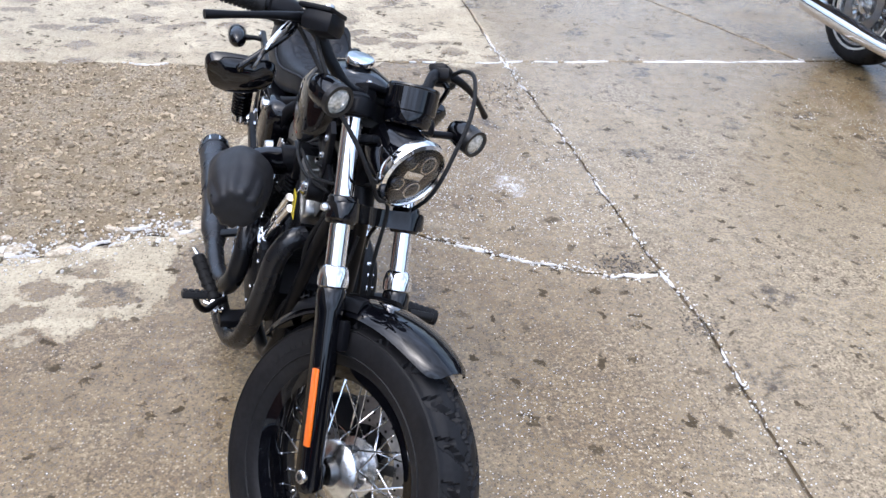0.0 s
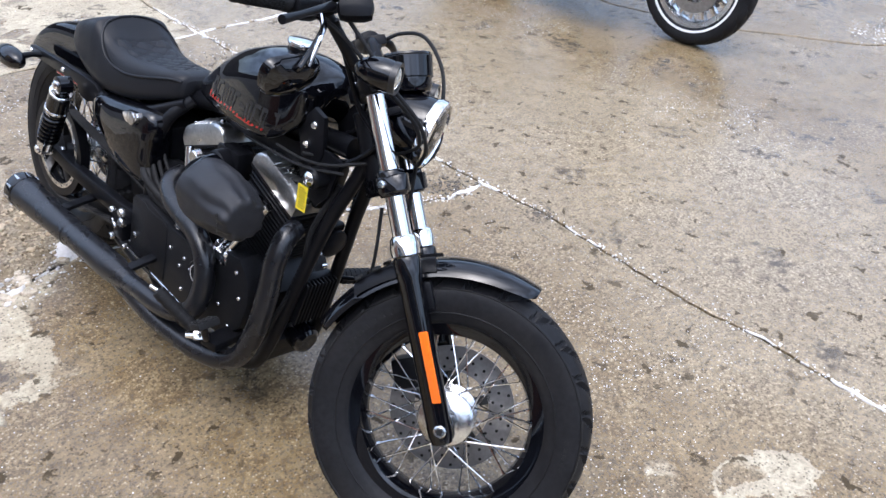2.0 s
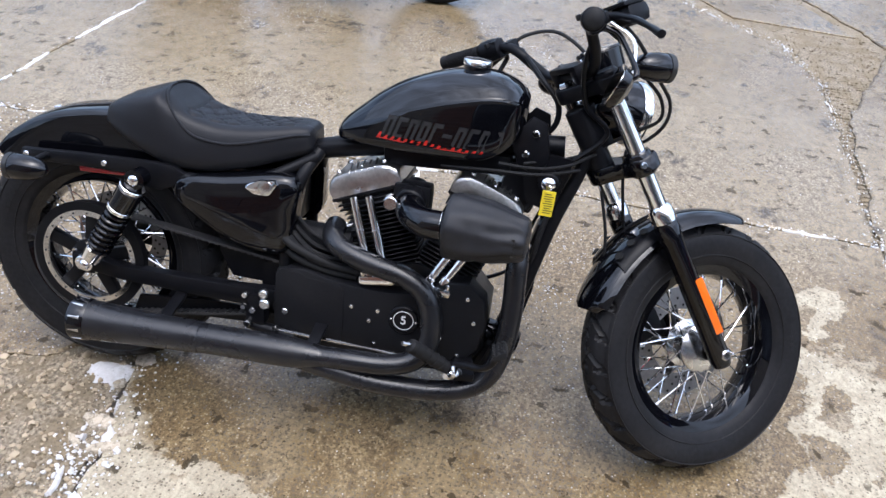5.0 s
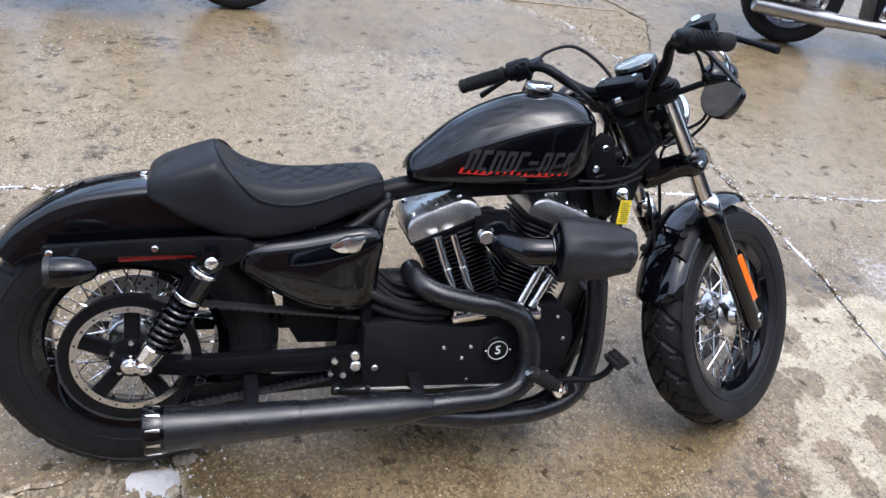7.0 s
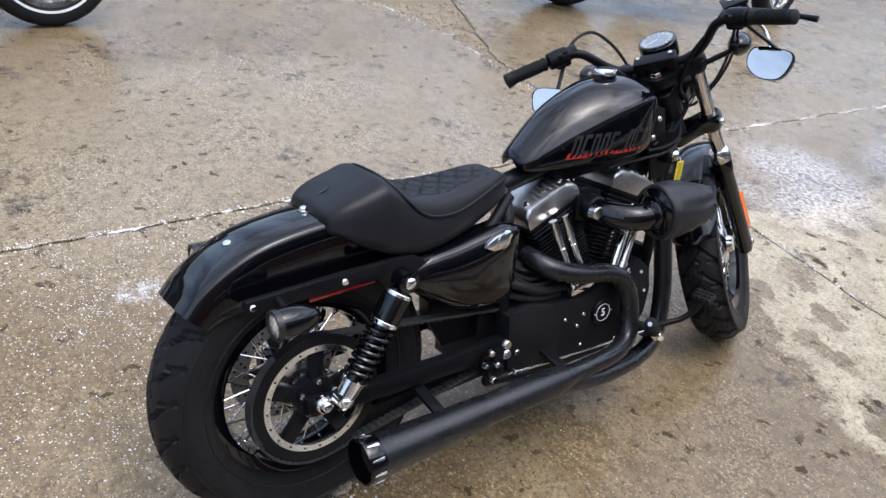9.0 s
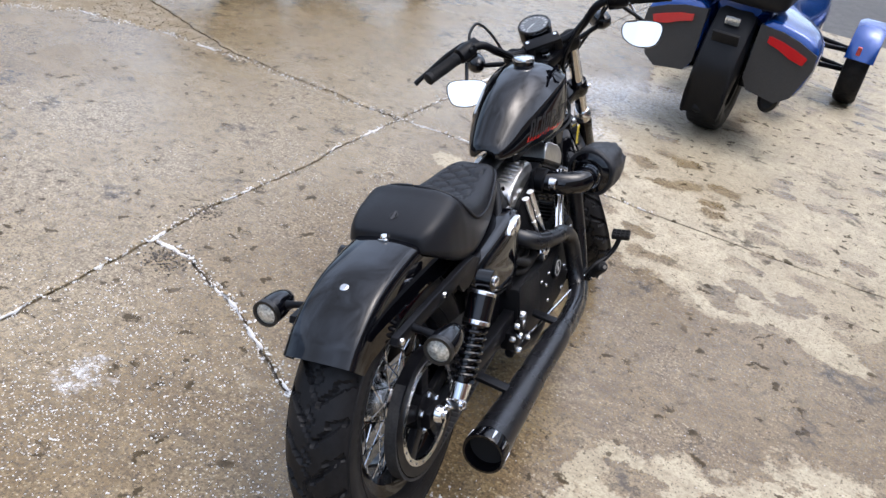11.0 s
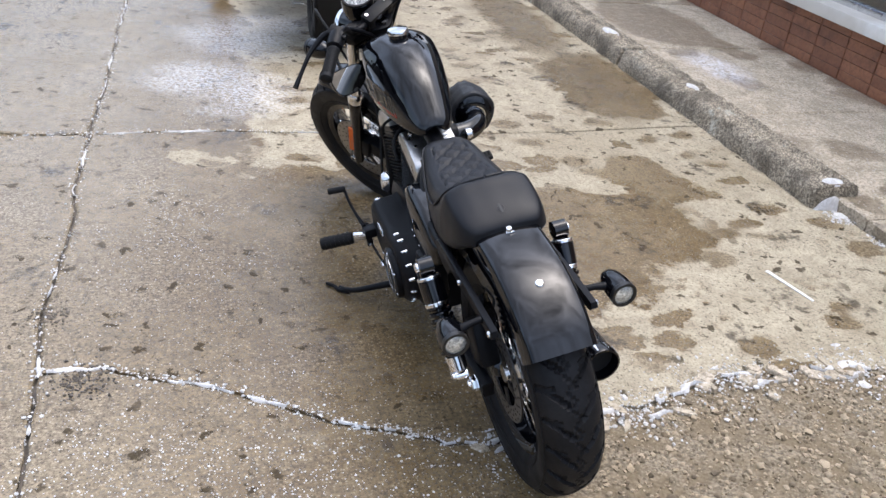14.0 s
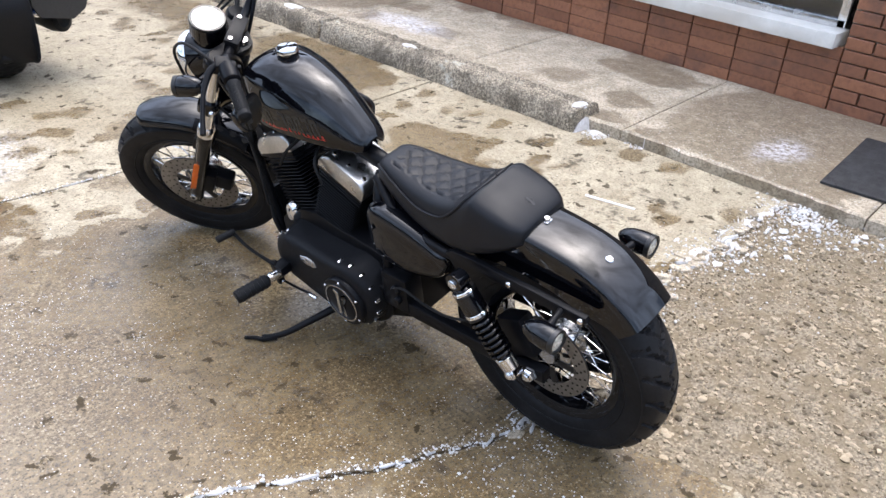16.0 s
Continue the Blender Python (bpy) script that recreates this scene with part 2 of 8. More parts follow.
class Nodes:
    """A short way to write node arithmetic."""

    def __init__(self, name):
        self.m = bpy.data.materials.new(name)
        self.m.use_nodes = True
        self.n, self.l = self.m.node_tree.nodes, self.m.node_tree.links
        self.bsdf = self.n["Principled BSDF"]
        self.pos = self.n.new("ShaderNodeNewGeometry").outputs["Position"]

    def put(self, value, socket):
        if isinstance(value, (int, float)):
            socket.default_value = value
        elif isinstance(value, tuple):
            socket.default_value = value if len(socket.default_value) == len(value) else (*value, 1)
        else:
            self.l.new(value, socket)

    def math(self, op, a, b=0.0, c=0.0):
        t = self.n.new("ShaderNodeMath")
        t.operation = op
        for v, s in zip((a, b, c), t.inputs):
            self.put(v, s)
        return t.outputs[0]

    def vec(self, op, a, b=(0, 0, 0)):
        t = self.n.new("ShaderNodeVectorMath")
        t.operation = op
        self.put(a, t.inputs[0])
        if op == "SCALE":
            self.put(b, t.inputs["Scale"])
        else:
            self.put(b, t.inputs[1])
        return t.outputs["Value" if op in ("LENGTH", "DISTANCE") else "Vector"]

    def noise(self, scale, detail=4.0, rough=0.55, vector=None, out="Fac"):
        t = self.n.new("ShaderNodeTexNoise")
        t.inputs["Scale"].default_value = scale
        t.inputs["Detail"].default_value = detail
        t.inputs["Roughness"].default_value = rough
        self.l.new(vector or self.pos, t.inputs["Vector"])
        return t.outputs[out]

    def cells(self, scale, out="Distance", vector=None):
        t = self.n.new("ShaderNodeTexVoronoi")
        t.voronoi_dimensions = "2D"
        t.inputs["Scale"].default_value = scale
        self.l.new(vector or self.pos, t.inputs["Vector"])
        return t.outputs[out]

    def step(self, v, a, b, lo=0.0, hi=1.0):
        t = self.n.new("ShaderNodeMapRange")
        t.interpolation_type = "SMOOTHSTEP"
        for k, x in zip(("From Min", "From Max", "To Min", "To Max"), (a, b, lo, hi)):
            self.put(x, t.inputs[k])
        self.l.new(v, t.inputs["Value"])
        return t.outputs["Result"]

    def mix(self, f, a, b):
        t = self.n.new("ShaderNodeMix")
        t.data_type = "RGBA"
        self.put(f, t.inputs["Factor"])
        self.put(a, t.inputs["A"])
        self.put(b, t.inputs["B"])
        return t.outputs["Result"]

    def blob(self, vector, x, y, rx, ry, soft=0.25):
        """1 inside an ellipse on the ground, 0 outside."""
        d = self.vec("MULTIPLY", self.vec("SUBTRACT", vector, (x, y, 0)), (1 / rx, 1 / ry, 0))
        return self.step(self.vec("LENGTH", d), 1 - soft, 1 + soft, 1.0, 0.0)

    def union(self, values):
        out = values[0]
        for v in values[1:]:
            out = self.math("MAXIMUM", out, v)
        return out

    def bump(self, height, strength, distance=0.004):
        t = self.n.new("ShaderNodeBump")
        t.inputs["Strength"].default_value = strength
        t.inputs["Distance"].default_value = distance
        self.l.new(height, t.inputs["Height"])
        self.l.new(t.outputs["Normal"], self.bsdf.inputs["Normal"])

    def split(self, v, axis):
        t = self.n.new("ShaderNodeSeparateXYZ")
        self.l.new(v, t.inputs[0])
        return t.outputs[axis]


def concrete_material():
    k = Nodes("wet_worn_concrete")

    def shift(v, scale, detail, rough, amount):
        return k.vec("ADD", v, k.vec("SCALE", k.vec("SUBTRACT", k.noise(scale, detail, rough, out="Color"), (0.5, 0.5, 0.5)), amount))
    warp = shift(shift(shift(k.pos, 1.6, 3, 0.55, 0.55), 7, 6, 0.65, 0.30), 26, 5, 0.6, 0.07)
    small = shift(shift(k.pos, 7, 6, 0.65, 0.20), 26, 5, 0.6, 0.06)
    x, y = k.split(warp, 0), k.split(warp, 1)
    # where water still stands in the pores: the drive side and the run-off round the machine
    wet = k.union([
        k.step(x, 0.74, 0.79),
        k.blob(warp, -0.01, 1.56, 0.66, 0.66, 0.05),
        k.blob(warp, -0.70, 1.32, 0.50, 0.36, 0.06),
        k.blob(warp, 0.56, 1.35, 0.50, 0.42, 0.05),
        k.blob(warp, 0.50, 0.98, 0.42, 0.30, 0.06),
        k.blob(warp, -0.38, 1.76, 0.30, 0.26, 0.06),
        k.blob(warp, 0.46, 2.06, 0.75, 0.45, 0.08),
        k.blob(warp, -1.08, 0.87, 0.17, 0.26, 0.06),
        k.blob(warp, -1.44, -0.52, 0.36, 0.62, 0.08),
        k.blob(warp, -1.34, -2.21, 0.22, 1.1, 0.3),
        k.math("MULTIPLY", k.step(y, 2.42, 2.5), k.step(x, -0.05, 0.05)),
    ])
    wet = k.math("MULTIPLY", wet, k.math("MAXIMUM", k.step(y, 4.05, 4.0), k.step(x, 1.2, 1.4)))
    # blown dry again: by the broken patch and beside the front wheel
    aired = k.union([k.blob(warp, -0.37, 2.23, 0.22, 0.18, 0.06), k.blob(warp, 0.96, 0.60, 0.15, 0.10, 0.06)])
    wet = k.math("MULTIPLY", wet, k.math("SUBTRACT", 1.0, aired))
    # damp prints and drips on the dry part, of two sizes
    stretch = k.vec("MULTIPLY", small, (1.0, 1.7, 1.0))
    spots = k.math("MULTIPLY", k.step(k.cells(4.2, vector=stretch), 0.40, 0.34), k.step(k.split(k.cells(4.2, "Color", stretch), 0), 0.62, 0.60, 0.0, 1.0))
    spots = k.math("MULTIPLY", spots, k.step(k.noise(1.3, 3), 0.42, 0.50))
    drops = k.math("MULTIPLY", k.step(k.cells(17, vector=small), 0.30, 0.22), k.step(k.split(k.cells(17, "Color", small), 1), 0.74, 0.78))
    drops = k.math("MULTIPLY", drops, k.step(k.noise(2.1, 4), 0.44, 0.54))
    damp = k.union([wet, k.math("MULTIPLY", spots, 0.9), k.math("MULTIPLY", drops, 0.8)])
    big = k.noise(0.9, 5)
    mid = k.noise(7, 8, 0.65)
    mott = k.noise(24, 6, 0.7)
    fine = k.noise(80, 5, 0.75)
    dry = k.mix(k.step(mid, 0.3, 0.75), (0.355, 0.302, 0.212), (0.540, 0.478, 0.352))
    dry = k.mix(k.step(big, 0.45, 0.65, 0.0, 0.5), dry, (0.302, 0.245, 0.159))
    soak = k.mix(k.step(big, 0.35, 0.65), (0.210, 0.148, 0.073), (0.291, 0.219, 0.122))
    soak = k.mix(k.step(mid, 0.35, 0.7, 0.0, 0.6), soak, (0.139, 0.089, 0.036))
    # drive side paler: the wet film's sky sheen is put into the colour
    thin = k.math("MULTIPLY", k.step(x, 0.95, 1.5), k.step(x, 3.2, 2.4, 0.0, 0.42))
    soak = k.mix(thin, soak, (0.400, 0.335, 0.232))
    col = k.mix(damp, dry, soak)
    # soaked pores look darker than dry ones
    pore = k.step(damp, 0.0, 1.0, 0.42, 1.0)
    col = k.mix(k.math("MULTIPLY", pore, k.step(mott, 0.46, 0.66, 0.0, 0.6)), col, (0.089, 0.064, 0.034))
    col = k.mix(k.math("MULTIPLY", pore, k.step(fine, 0.44, 0.64, 0.0, 0.8)), col, (0.066, 0.050, 0.030))
    col = k.mix(k.step(fine, 0.46, 0.28, 0.0, 0.6), col, (0.566, 0.475, 0.313))
    # exposed aggregate, pale and dark grains of a few millimetres
    grain = k.cells(120, "Color")
    gx = k.split(grain, 0)
    near = k.step(k.cells(120), 0.40, 0.25)
    col = k.mix(k.math("MULTIPLY", near, k.step(gx, 0.86, 0.97, 0.0, 0.45)), col, (0.525, 0.443, 0.303))
    col = k.mix(k.math("MULTIPLY", near, k.step(gx, 0.25, 0.08, 0.0, 0.7)), col, (0.053, 0.041, 0.027))
    # small pits, a centimetre or two, dark with dirt
    pits = k.math("MULTIPLY", k.step(k.cells(11, vector=small), 0.19, 0.13), k.step(k.split(k.cells(11, "Color", small), 0), 0.60, 0.66))
    pits2 = k.math("MULTIPLY", k.step(k.cells(34, vector=small), 0.24, 0.14), k.step(k.split(k.cells(34, "Color", small), 2), 0.80, 0.84))
    pits = k.math("MAXIMUM", pits, k.math("MULTIPLY", pits2, 0.8))
    pits = k.math("MULTIPLY", pits, k.step(k.noise(3.0, 4), 0.36, 0.52, 0.25, 1.0))
    col = k.mix(k.math("MULTIPLY", pits, 0.85), col, (0.042, 0.032, 0.019))
    # dark oil and tyre spots
    oil = k.math("MULTIPLY", k.step(k.cells(2.3, vector=warp), 0.16, 0.09), k.step(k.split(k.cells(2.3, "Color", warp), 1), 0.3, 0.45))
    oil = k.math("MULTIPLY", oil, k.step(k.noise(24, 4), 0.38, 0.58))
    col = k.mix(k.math("MULTIPLY", oil, 0.75), col, (0.048, 0.037, 0.024))
    # strewn road salt
    heaps = k.union([k.blob(k.pos, *b, 0.8) for b in ((0.97, 2.86, 0.75, 0.7), (2.85, 3.37, 0.4, 0.4), (2.77, 1.97, 0.4, 0.4), (1.04, -0.87, 0.4, 0.8), (0.92, 1.19, 0.5, 0.4))])
    crumbs = k.math("MULTIPLY", k.step(k.cells(150), 0.38, 0.24), k.step(k.split(k.cells(150, "Color"), 2), k.math("SUBTRACT", 0.990, k.math("MULTIPLY", heaps, 0.16)), 1.0, 0.0, 1.0))
    crumbs = k.math("MULTIPLY", crumbs, k.step(k.noise(5, 4), 0.40, 0.58))
    col = k.mix(crumbs, col, (0.68, 0.66, 0.63))
    frost = k.math("MULTIPLY", k.union([k.blob(warp, *b, 0.7) for b in ((0.77, -1.28, 0.3, 0.4), (1.05, -0.53, 0.22, 0.22), (0.80, -0.28, 0.24, 0.34), (0.58, -1.66, 0.3, 0.25), (1.06, 2.73, 0.045, 0.04))]), k.step(k.noise(45, 6, 0.75), 0.42, 0.62, 0.0, 0.8))
    col = k.mix(frost, col, (0.70, 0.70, 0.71))
    k.put(col, k.bsdf.inputs["Base Color"])
    film = k.step(k.noise(2.3, 6, 0.6), 0.38, 0.62)
    rw = k.math("ADD", k.math("MULTIPLY", film, 0.14), k.step(fine, 0.3, 0.7, 0.10, 0.27))
    rough = k.math("ADD", k.math("MULTIPLY", damp, rw), k.math("MULTIPLY", k.math("SUBTRACT", 1.0, damp), k.step(mid, 0.3, 0.7, 0.5, 0.75)))
    k.put(k.math("MAXIMUM", rough, k.math("MULTIPLY", crumbs, 0.8)), k.bsdf.inputs["Roughness"])
    h = k.math("ADD", k.math("MULTIPLY", fine, 0.7), k.math("ADD", k.math("MULTIPLY", k.cells(120), -0.5), k.math("MULTIPLY", mid, 1.0)))
    h = k.math("SUBTRACT", h, k.math("MULTIPLY", pits, 0.6))
    k.bump(k.math("MULTIPLY", h, k.step(damp, 0.0, 1.0, 1.0, 0.55)), 0.32, 0.005)
    hole = k.math("MAXIMUM", pits, k.math("MULTIPLY", k.step(fine, 0.5, 0.72), 0.5))
    k.put(k.math("MULTIPLY", k.step(damp, 0.0, 1.0, 0.35, 0.5), k.math("SUBTRACT", 1.0, k.math("MULTIPLY", hole, 0.9))), k.bsdf.inputs["Specular IOR Level"])
    return k.m


def rough_material(name, a, b, c, rough=(0.5, 0.85), scale=30.0, island=False):
    """Broken ground: three colours over two scales."""
    k = Nodes(name)
    f1, f2 = k.noise(scale, 8, 0.7), k.noise(scale * 0.1, 4)
    col = k.mix(k.step(f1, 0.32, 0.68), a, b)
    col = k.mix(k.step(f2, 0.4, 0.62, 0.0, 0.7), col, c)
    if island:
        r = k.n["Geometry"].outputs["Random Per Island"]
        col = k.mix(k.step(r, 0.0, 1.0, 0.0, 0.85), col, (0.476, 0.385, 0.264))
        col = k.mix(k.math("MULTIPLY", k.step(r, 0.45, 0.33), 0.75), col, (0.103, 0.076, 0.046))
    k.put(col, k.bsdf.inputs["Base Color"])
    k.put(k.step(f2, 0.35, 0.65, *rough), k.bsdf.inputs["Roughness"])
    k.bump(f1, 0.6, 0.008)
    return k.m


def walk_material():
    k = Nodes("pale_sidewalk_concrete")
    small = k.vec("ADD", k.pos, k.vec("SCALE", k.vec("SUBTRACT", k.noise(6, 6, 0.65, out="Color"), (0.5, 0.5, 0.5)), 0.32))
    spots = k.math("MULTIPLY", k.step(k.cells(2.6, vector=small), 0.42, 0.36), k.step(k.split(k.cells(2.6, "Color", small), 0), 0.62, 0.64))
    soaked = k.union([spots, k.blob(small, -2.94, 0.98, 0.22, 0.35, 0.06), k.blob(small, -2.72, 2.08, 0.75, 0.65, 0.12), k.blob(small, -2.47, -1.90, 0.4, 0.7, 0.06), k.blob(small, -2.25, 2.11, 0.3, 0.6, 0.06)])
    mid, fine = k.noise(9, 8, 0.65), k.noise(75, 5, 0.75)
    col = k.mix(k.step(mid, 0.3, 0.7), (0.400, 0.338, 0.245), (0.630, 0.545, 0.418))
    col = k.mix(k.math("MULTIPLY", soaked, k.step(k.noise(16, 6, 0.7), 0.3, 0.6, 0.25, 0.75)), col, (0.197, 0.150, 0.093))
    col = k.mix(k.step(fine, 0.42, 0.66, 0.0, 0.75), col, (0.105, 0.082, 0.055))
    grit = k.math("MULTIPLY", k.step(k.cells(60, vector=k.pos), 0.30, 0.18), k.step(k.split(k.cells(60, "Color", k.pos), 1), 0.86, 0.90))
    col = k.mix(k.math("MULTIPLY", grit, 0.8), col, (0.62, 0.60, 0.57))
    snow = k.math("MULTIPLY", k.union([k.blob(small, -2.40, -0.74, 0.16, 0.34, 0.5), k.blob(small, -2.37, 2.11, 0.18, 0.10, 0.6)]), k.step(k.noise(40, 6, 0.75), 0.40, 0.58, 0.0, 0.85))
    col = k.mix(snow, col, (0.72, 0.71, 0.74))
    k.put(col, k.bsdf.inputs["Base Color"])
    k.put(k.step(soaked, 0.0, 1.0, 0.65, 0.32), k.bsdf.inputs["Roughness"])
    k.bump(k.math("ADD", fine, mid), 0.3, 0.005)
    return k.m


def kerb_material():
    k = Nodes("weathered_grey_concrete")
    f1, f2, f3 = k.noise(70, 8, 0.7), k.noise(5, 8, 0.7), k.noise(180, 4, 0.7)
    col = k.mix(k.step(f1, 0.42, 0.57), (0.216, 0.179, 0.130), (0.619, 0.533, 0.397))
    col = k.mix(k.step(f2, 0.48, 0.60, 0.0, 0.65), col, (0.114, 0.094, 0.066))
    col = k.mix(k.step(f3, 0.44, 0.62, 0.0, 0.85), col, (0.053, 0.044, 0.034))
    col = k.mix(k.step(f2, 0.40, 0.30, 0.0, 0.6), col, (0.720, 0.720, 0.625))
    k.put(col, k.bsdf.inputs["Base Color"])
    k.bsdf.inputs["Roughness"].default_value = 0.8
    k.bump(k.math("ADD", f1, k.math("MULTIPLY", f3, 0.5)), 0.8, 0.012)
    return k.m


def brick_material():
    k = Nodes("glazed_red_brick")
    r = k.n.new("ShaderNodeObjectInfo").outputs["Random"]
    f1, f2 = k.noise(35, 8, 0.7), k.noise(5, 5)
    col = k.mix(r, (0.225, 0.094, 0.050), (0.340, 0.145, 0.074))
    col = k.mix(k.step(f1, 0.4, 0.72, 0.0, 0.6), col, (0.124, 0.052, 0.031))
    col = k.mix(k.step(f2, 0.52, 0.72, 0.0, 0.6), col, (0.109, 0.060, 0.043))
    k.put(col, k.bsdf.inputs["Base Color"])
    k.put(k.step(f2, 0.3, 0.7, 0.35, 0.65), k.bsdf.inputs["Roughness"])
    k.bump(f1, 0.3, 0.003)
    return k.m


CONCRETE = concrete_material()
DIRT = rough_material("dark_joint_dirt", (0.052, 0.042, 0.031), (0.103, 0.085, 0.065), (0.166, 0.140, 0.111))
RUBBLE = rough_material("broken_asphalt_and_dirt", (0.070, 0.050, 0.028), (0.38, 0.315, 0.215), (0.185, 0.140, 0.082), (0.65, 0.95), 95)
STONE = rough_material("grey_brown_gravel", (0.228, 0.180, 0.116), (0.435, 0.352, 0.236), (0.310, 0.238, 0.146), (0.7, 0.95), 60, True)
SALT = rough_material("dirty_road_salt", (0.50, 0.485, 0.46), (0.80, 0.80, 0.81), (0.64, 0.61, 0.575), (0.7, 0.95), 60)
ASPHALT = rough_material("grey_asphalt", (0.05, 0.05, 0.05), (0.09, 0.09, 0.088), (0.12, 0.118, 0.115), (0.8, 0.95), 80)
FARWOOD = rough_material("backdrop_bare_trees", (0.030, 0.027, 0.024), (0.075, 0.068, 0.060), (0.045, 0.045, 0.045), (0.85, 0.95), 0.9)
WALK = walk_material()
KERB = kerb_material()
BRICK = brick_material()
MORTAR = rough_material("grey_mortar", (0.373, 0.310, 0.241), (0.517, 0.440, 0.352), (0.310, 0.250, 0.194), (0.7, 0.9), 50)
SILL = rough_material("chipped_white_paint", (0.74, 0.72, 0.66), (0.84, 0.82, 0.77), (0.58, 0.53, 0.45), (0.4, 0.6), 14)
WOOL = rough_material("black_mat_fibre", (0.010, 0.010, 0.011), (0.03, 0.03, 0.032), (0.06, 0.06, 0.06), (0.8, 0.95), 140)

# ---- ground ----
rng = random.Random(7)


def wander(pts, step_len=0.03, amp=0.012, seed=0):
    """A broken edge: a line through the points with an uneven course (its ends kept)."""
    out = []
    for i, (a, b) in enumerate(zip(pts, pts[1:])):
        a, b = Vector(a), Vector(b)
        n = max(1, int((b - a).length / step_len))
        nn = Vector((-(b - a).y, (b - a).x)).normalized()
        for j in range(n):
            p = a.lerp(b, j / n)
            w = noise.noise((p.x * 4, p.y * 4, seed)) * 1.4 + noise.noise((p.x * 17, p.y * 17, seed + 5)) * 0.9
            out.append(p + nn * amp * w * (0 if i == 0 and j == 0 else 1))
    out.append(Vector(pts[-1]))
    return out


JOINT_LONG = [(1.22, 9.0), (1.26, 5.30), (1.30, 4.09), (1.37, 3.25), (1.40, 2.75), (1.42, 2.47), (1.43, 2.10), (1.47, 1.86), (1.46, 1.5), (1.46, 1.2), (1.48, 0.9), (1.49, 0.32), (1.48, -0.25), (1.50, -1.5), (1.50, -3.15), (1.50, -5.80)]
JOINT_CROSS_L = [(4.82, 1.65), (4.36, 1.16), (3.94, 0.86), (3.64, 0.52), (3.33, 0.41), (3.02, 0.35), (2.72, 0.33), (2.14, 0.335), (1.62, 0.33), (1.49, 0.32)]
JOINT_CROSS_LOW = [(7.0, 0.9), (4.85, 0.40), (3.82, -0.12), (3.27, 0.08), (2.76, 0.25), (2.14, 0.31), (1.49, 0.32)]
JOINT_CROSS_R = [(1.49, 0.32), (1.31, 0.30), (0.87, 0.28), (0.11, 0.31), (-0.4, 0.30), (-0.9, 0.275), (-1.27, 0.23), (-1.75, 0.18), (-1.94, 0.17)]
CRACK = [(1.43, 2.10), (1.26, 2.115), (1.03, 2.19), (0.81, 2.29), (0.63, 2.385), (0.43, 2.49), (0.22, 2.555)]
RUBBLE_FRONT = [(0.22, 2.555), (0.05, 2.57), (-0.07, 2.515), (-0.25, 2.45), (-0.43, 2.395), (-0.6, 2.355), (-0.99, 2.35), (-1.39, 2.37), (-1.94, 2.38)]
RUBBLE_SIDE = [(0.22, 2.555), (0.03, 2.79), (-0.06, 3.02), (0.07, 3.54), (0.25, 4.08)]
JOINT_BACK_L = [(1.30, 4.09), (2.17, 4.09), (3.04, 4.09), (3.50, 4.11)]
JOINT_BACK_LL = [(3.50, 4.11), (4.8, 4.15), (7.0, 4.25)]
JOINT_BACK_R = [(1.30, 4.09), (0.25, 4.08), (-0.27, 4.05), (-0.76, 4.08), (-1.14, 4.09), (-1.94, 4.12)]
JOINT_FAR = [(3.50, 4.11), (3.63, 3.2), (3.82, 2.62), (4.36, 1.93), (4.82, 1.65)]
JOINT_DIAGONAL = [(3.04, 4.09), (2.74, 4.79), (2.3, 5.7), (1.9, 6.6), (1.22, 9.0)]
wl_long = wander(JOINT_LONG, 0.04, 0.010, 1)


def cut(line, lo, hi):
    """The stretch of a line between two y."""
    return [p for p in line if lo <= p.y <= hi]


W = {k: wander(v, 0.035, a, s) for s, (k, v, a) in enumerate([
    ("cl", JOINT_CROSS_L, 0.02), ("cr", JOINT_CROSS_R, 0.006), ("crack", CRACK, 0.022), ("rf", RUBBLE_FRONT, 0.035), ("rs", RUBBLE_SIDE, 0.04),
    ("bl", JOINT_BACK_L, 0.008), ("bll", JOINT_BACK_LL, 0.008), ("br", JOINT_BACK_R, 0.02), ("far", JOINT_FAR, 0.012), ("low", JOINT_CROSS_LOW, 0.02), ("diag", JOINT_DIAGONAL, 0.012)])}
back_split = W["bl"].index(min(W["bl"], key=lambda p: abs(p.x - 3.04)))


def V(*p):
    return [Vector(q) for q in p]


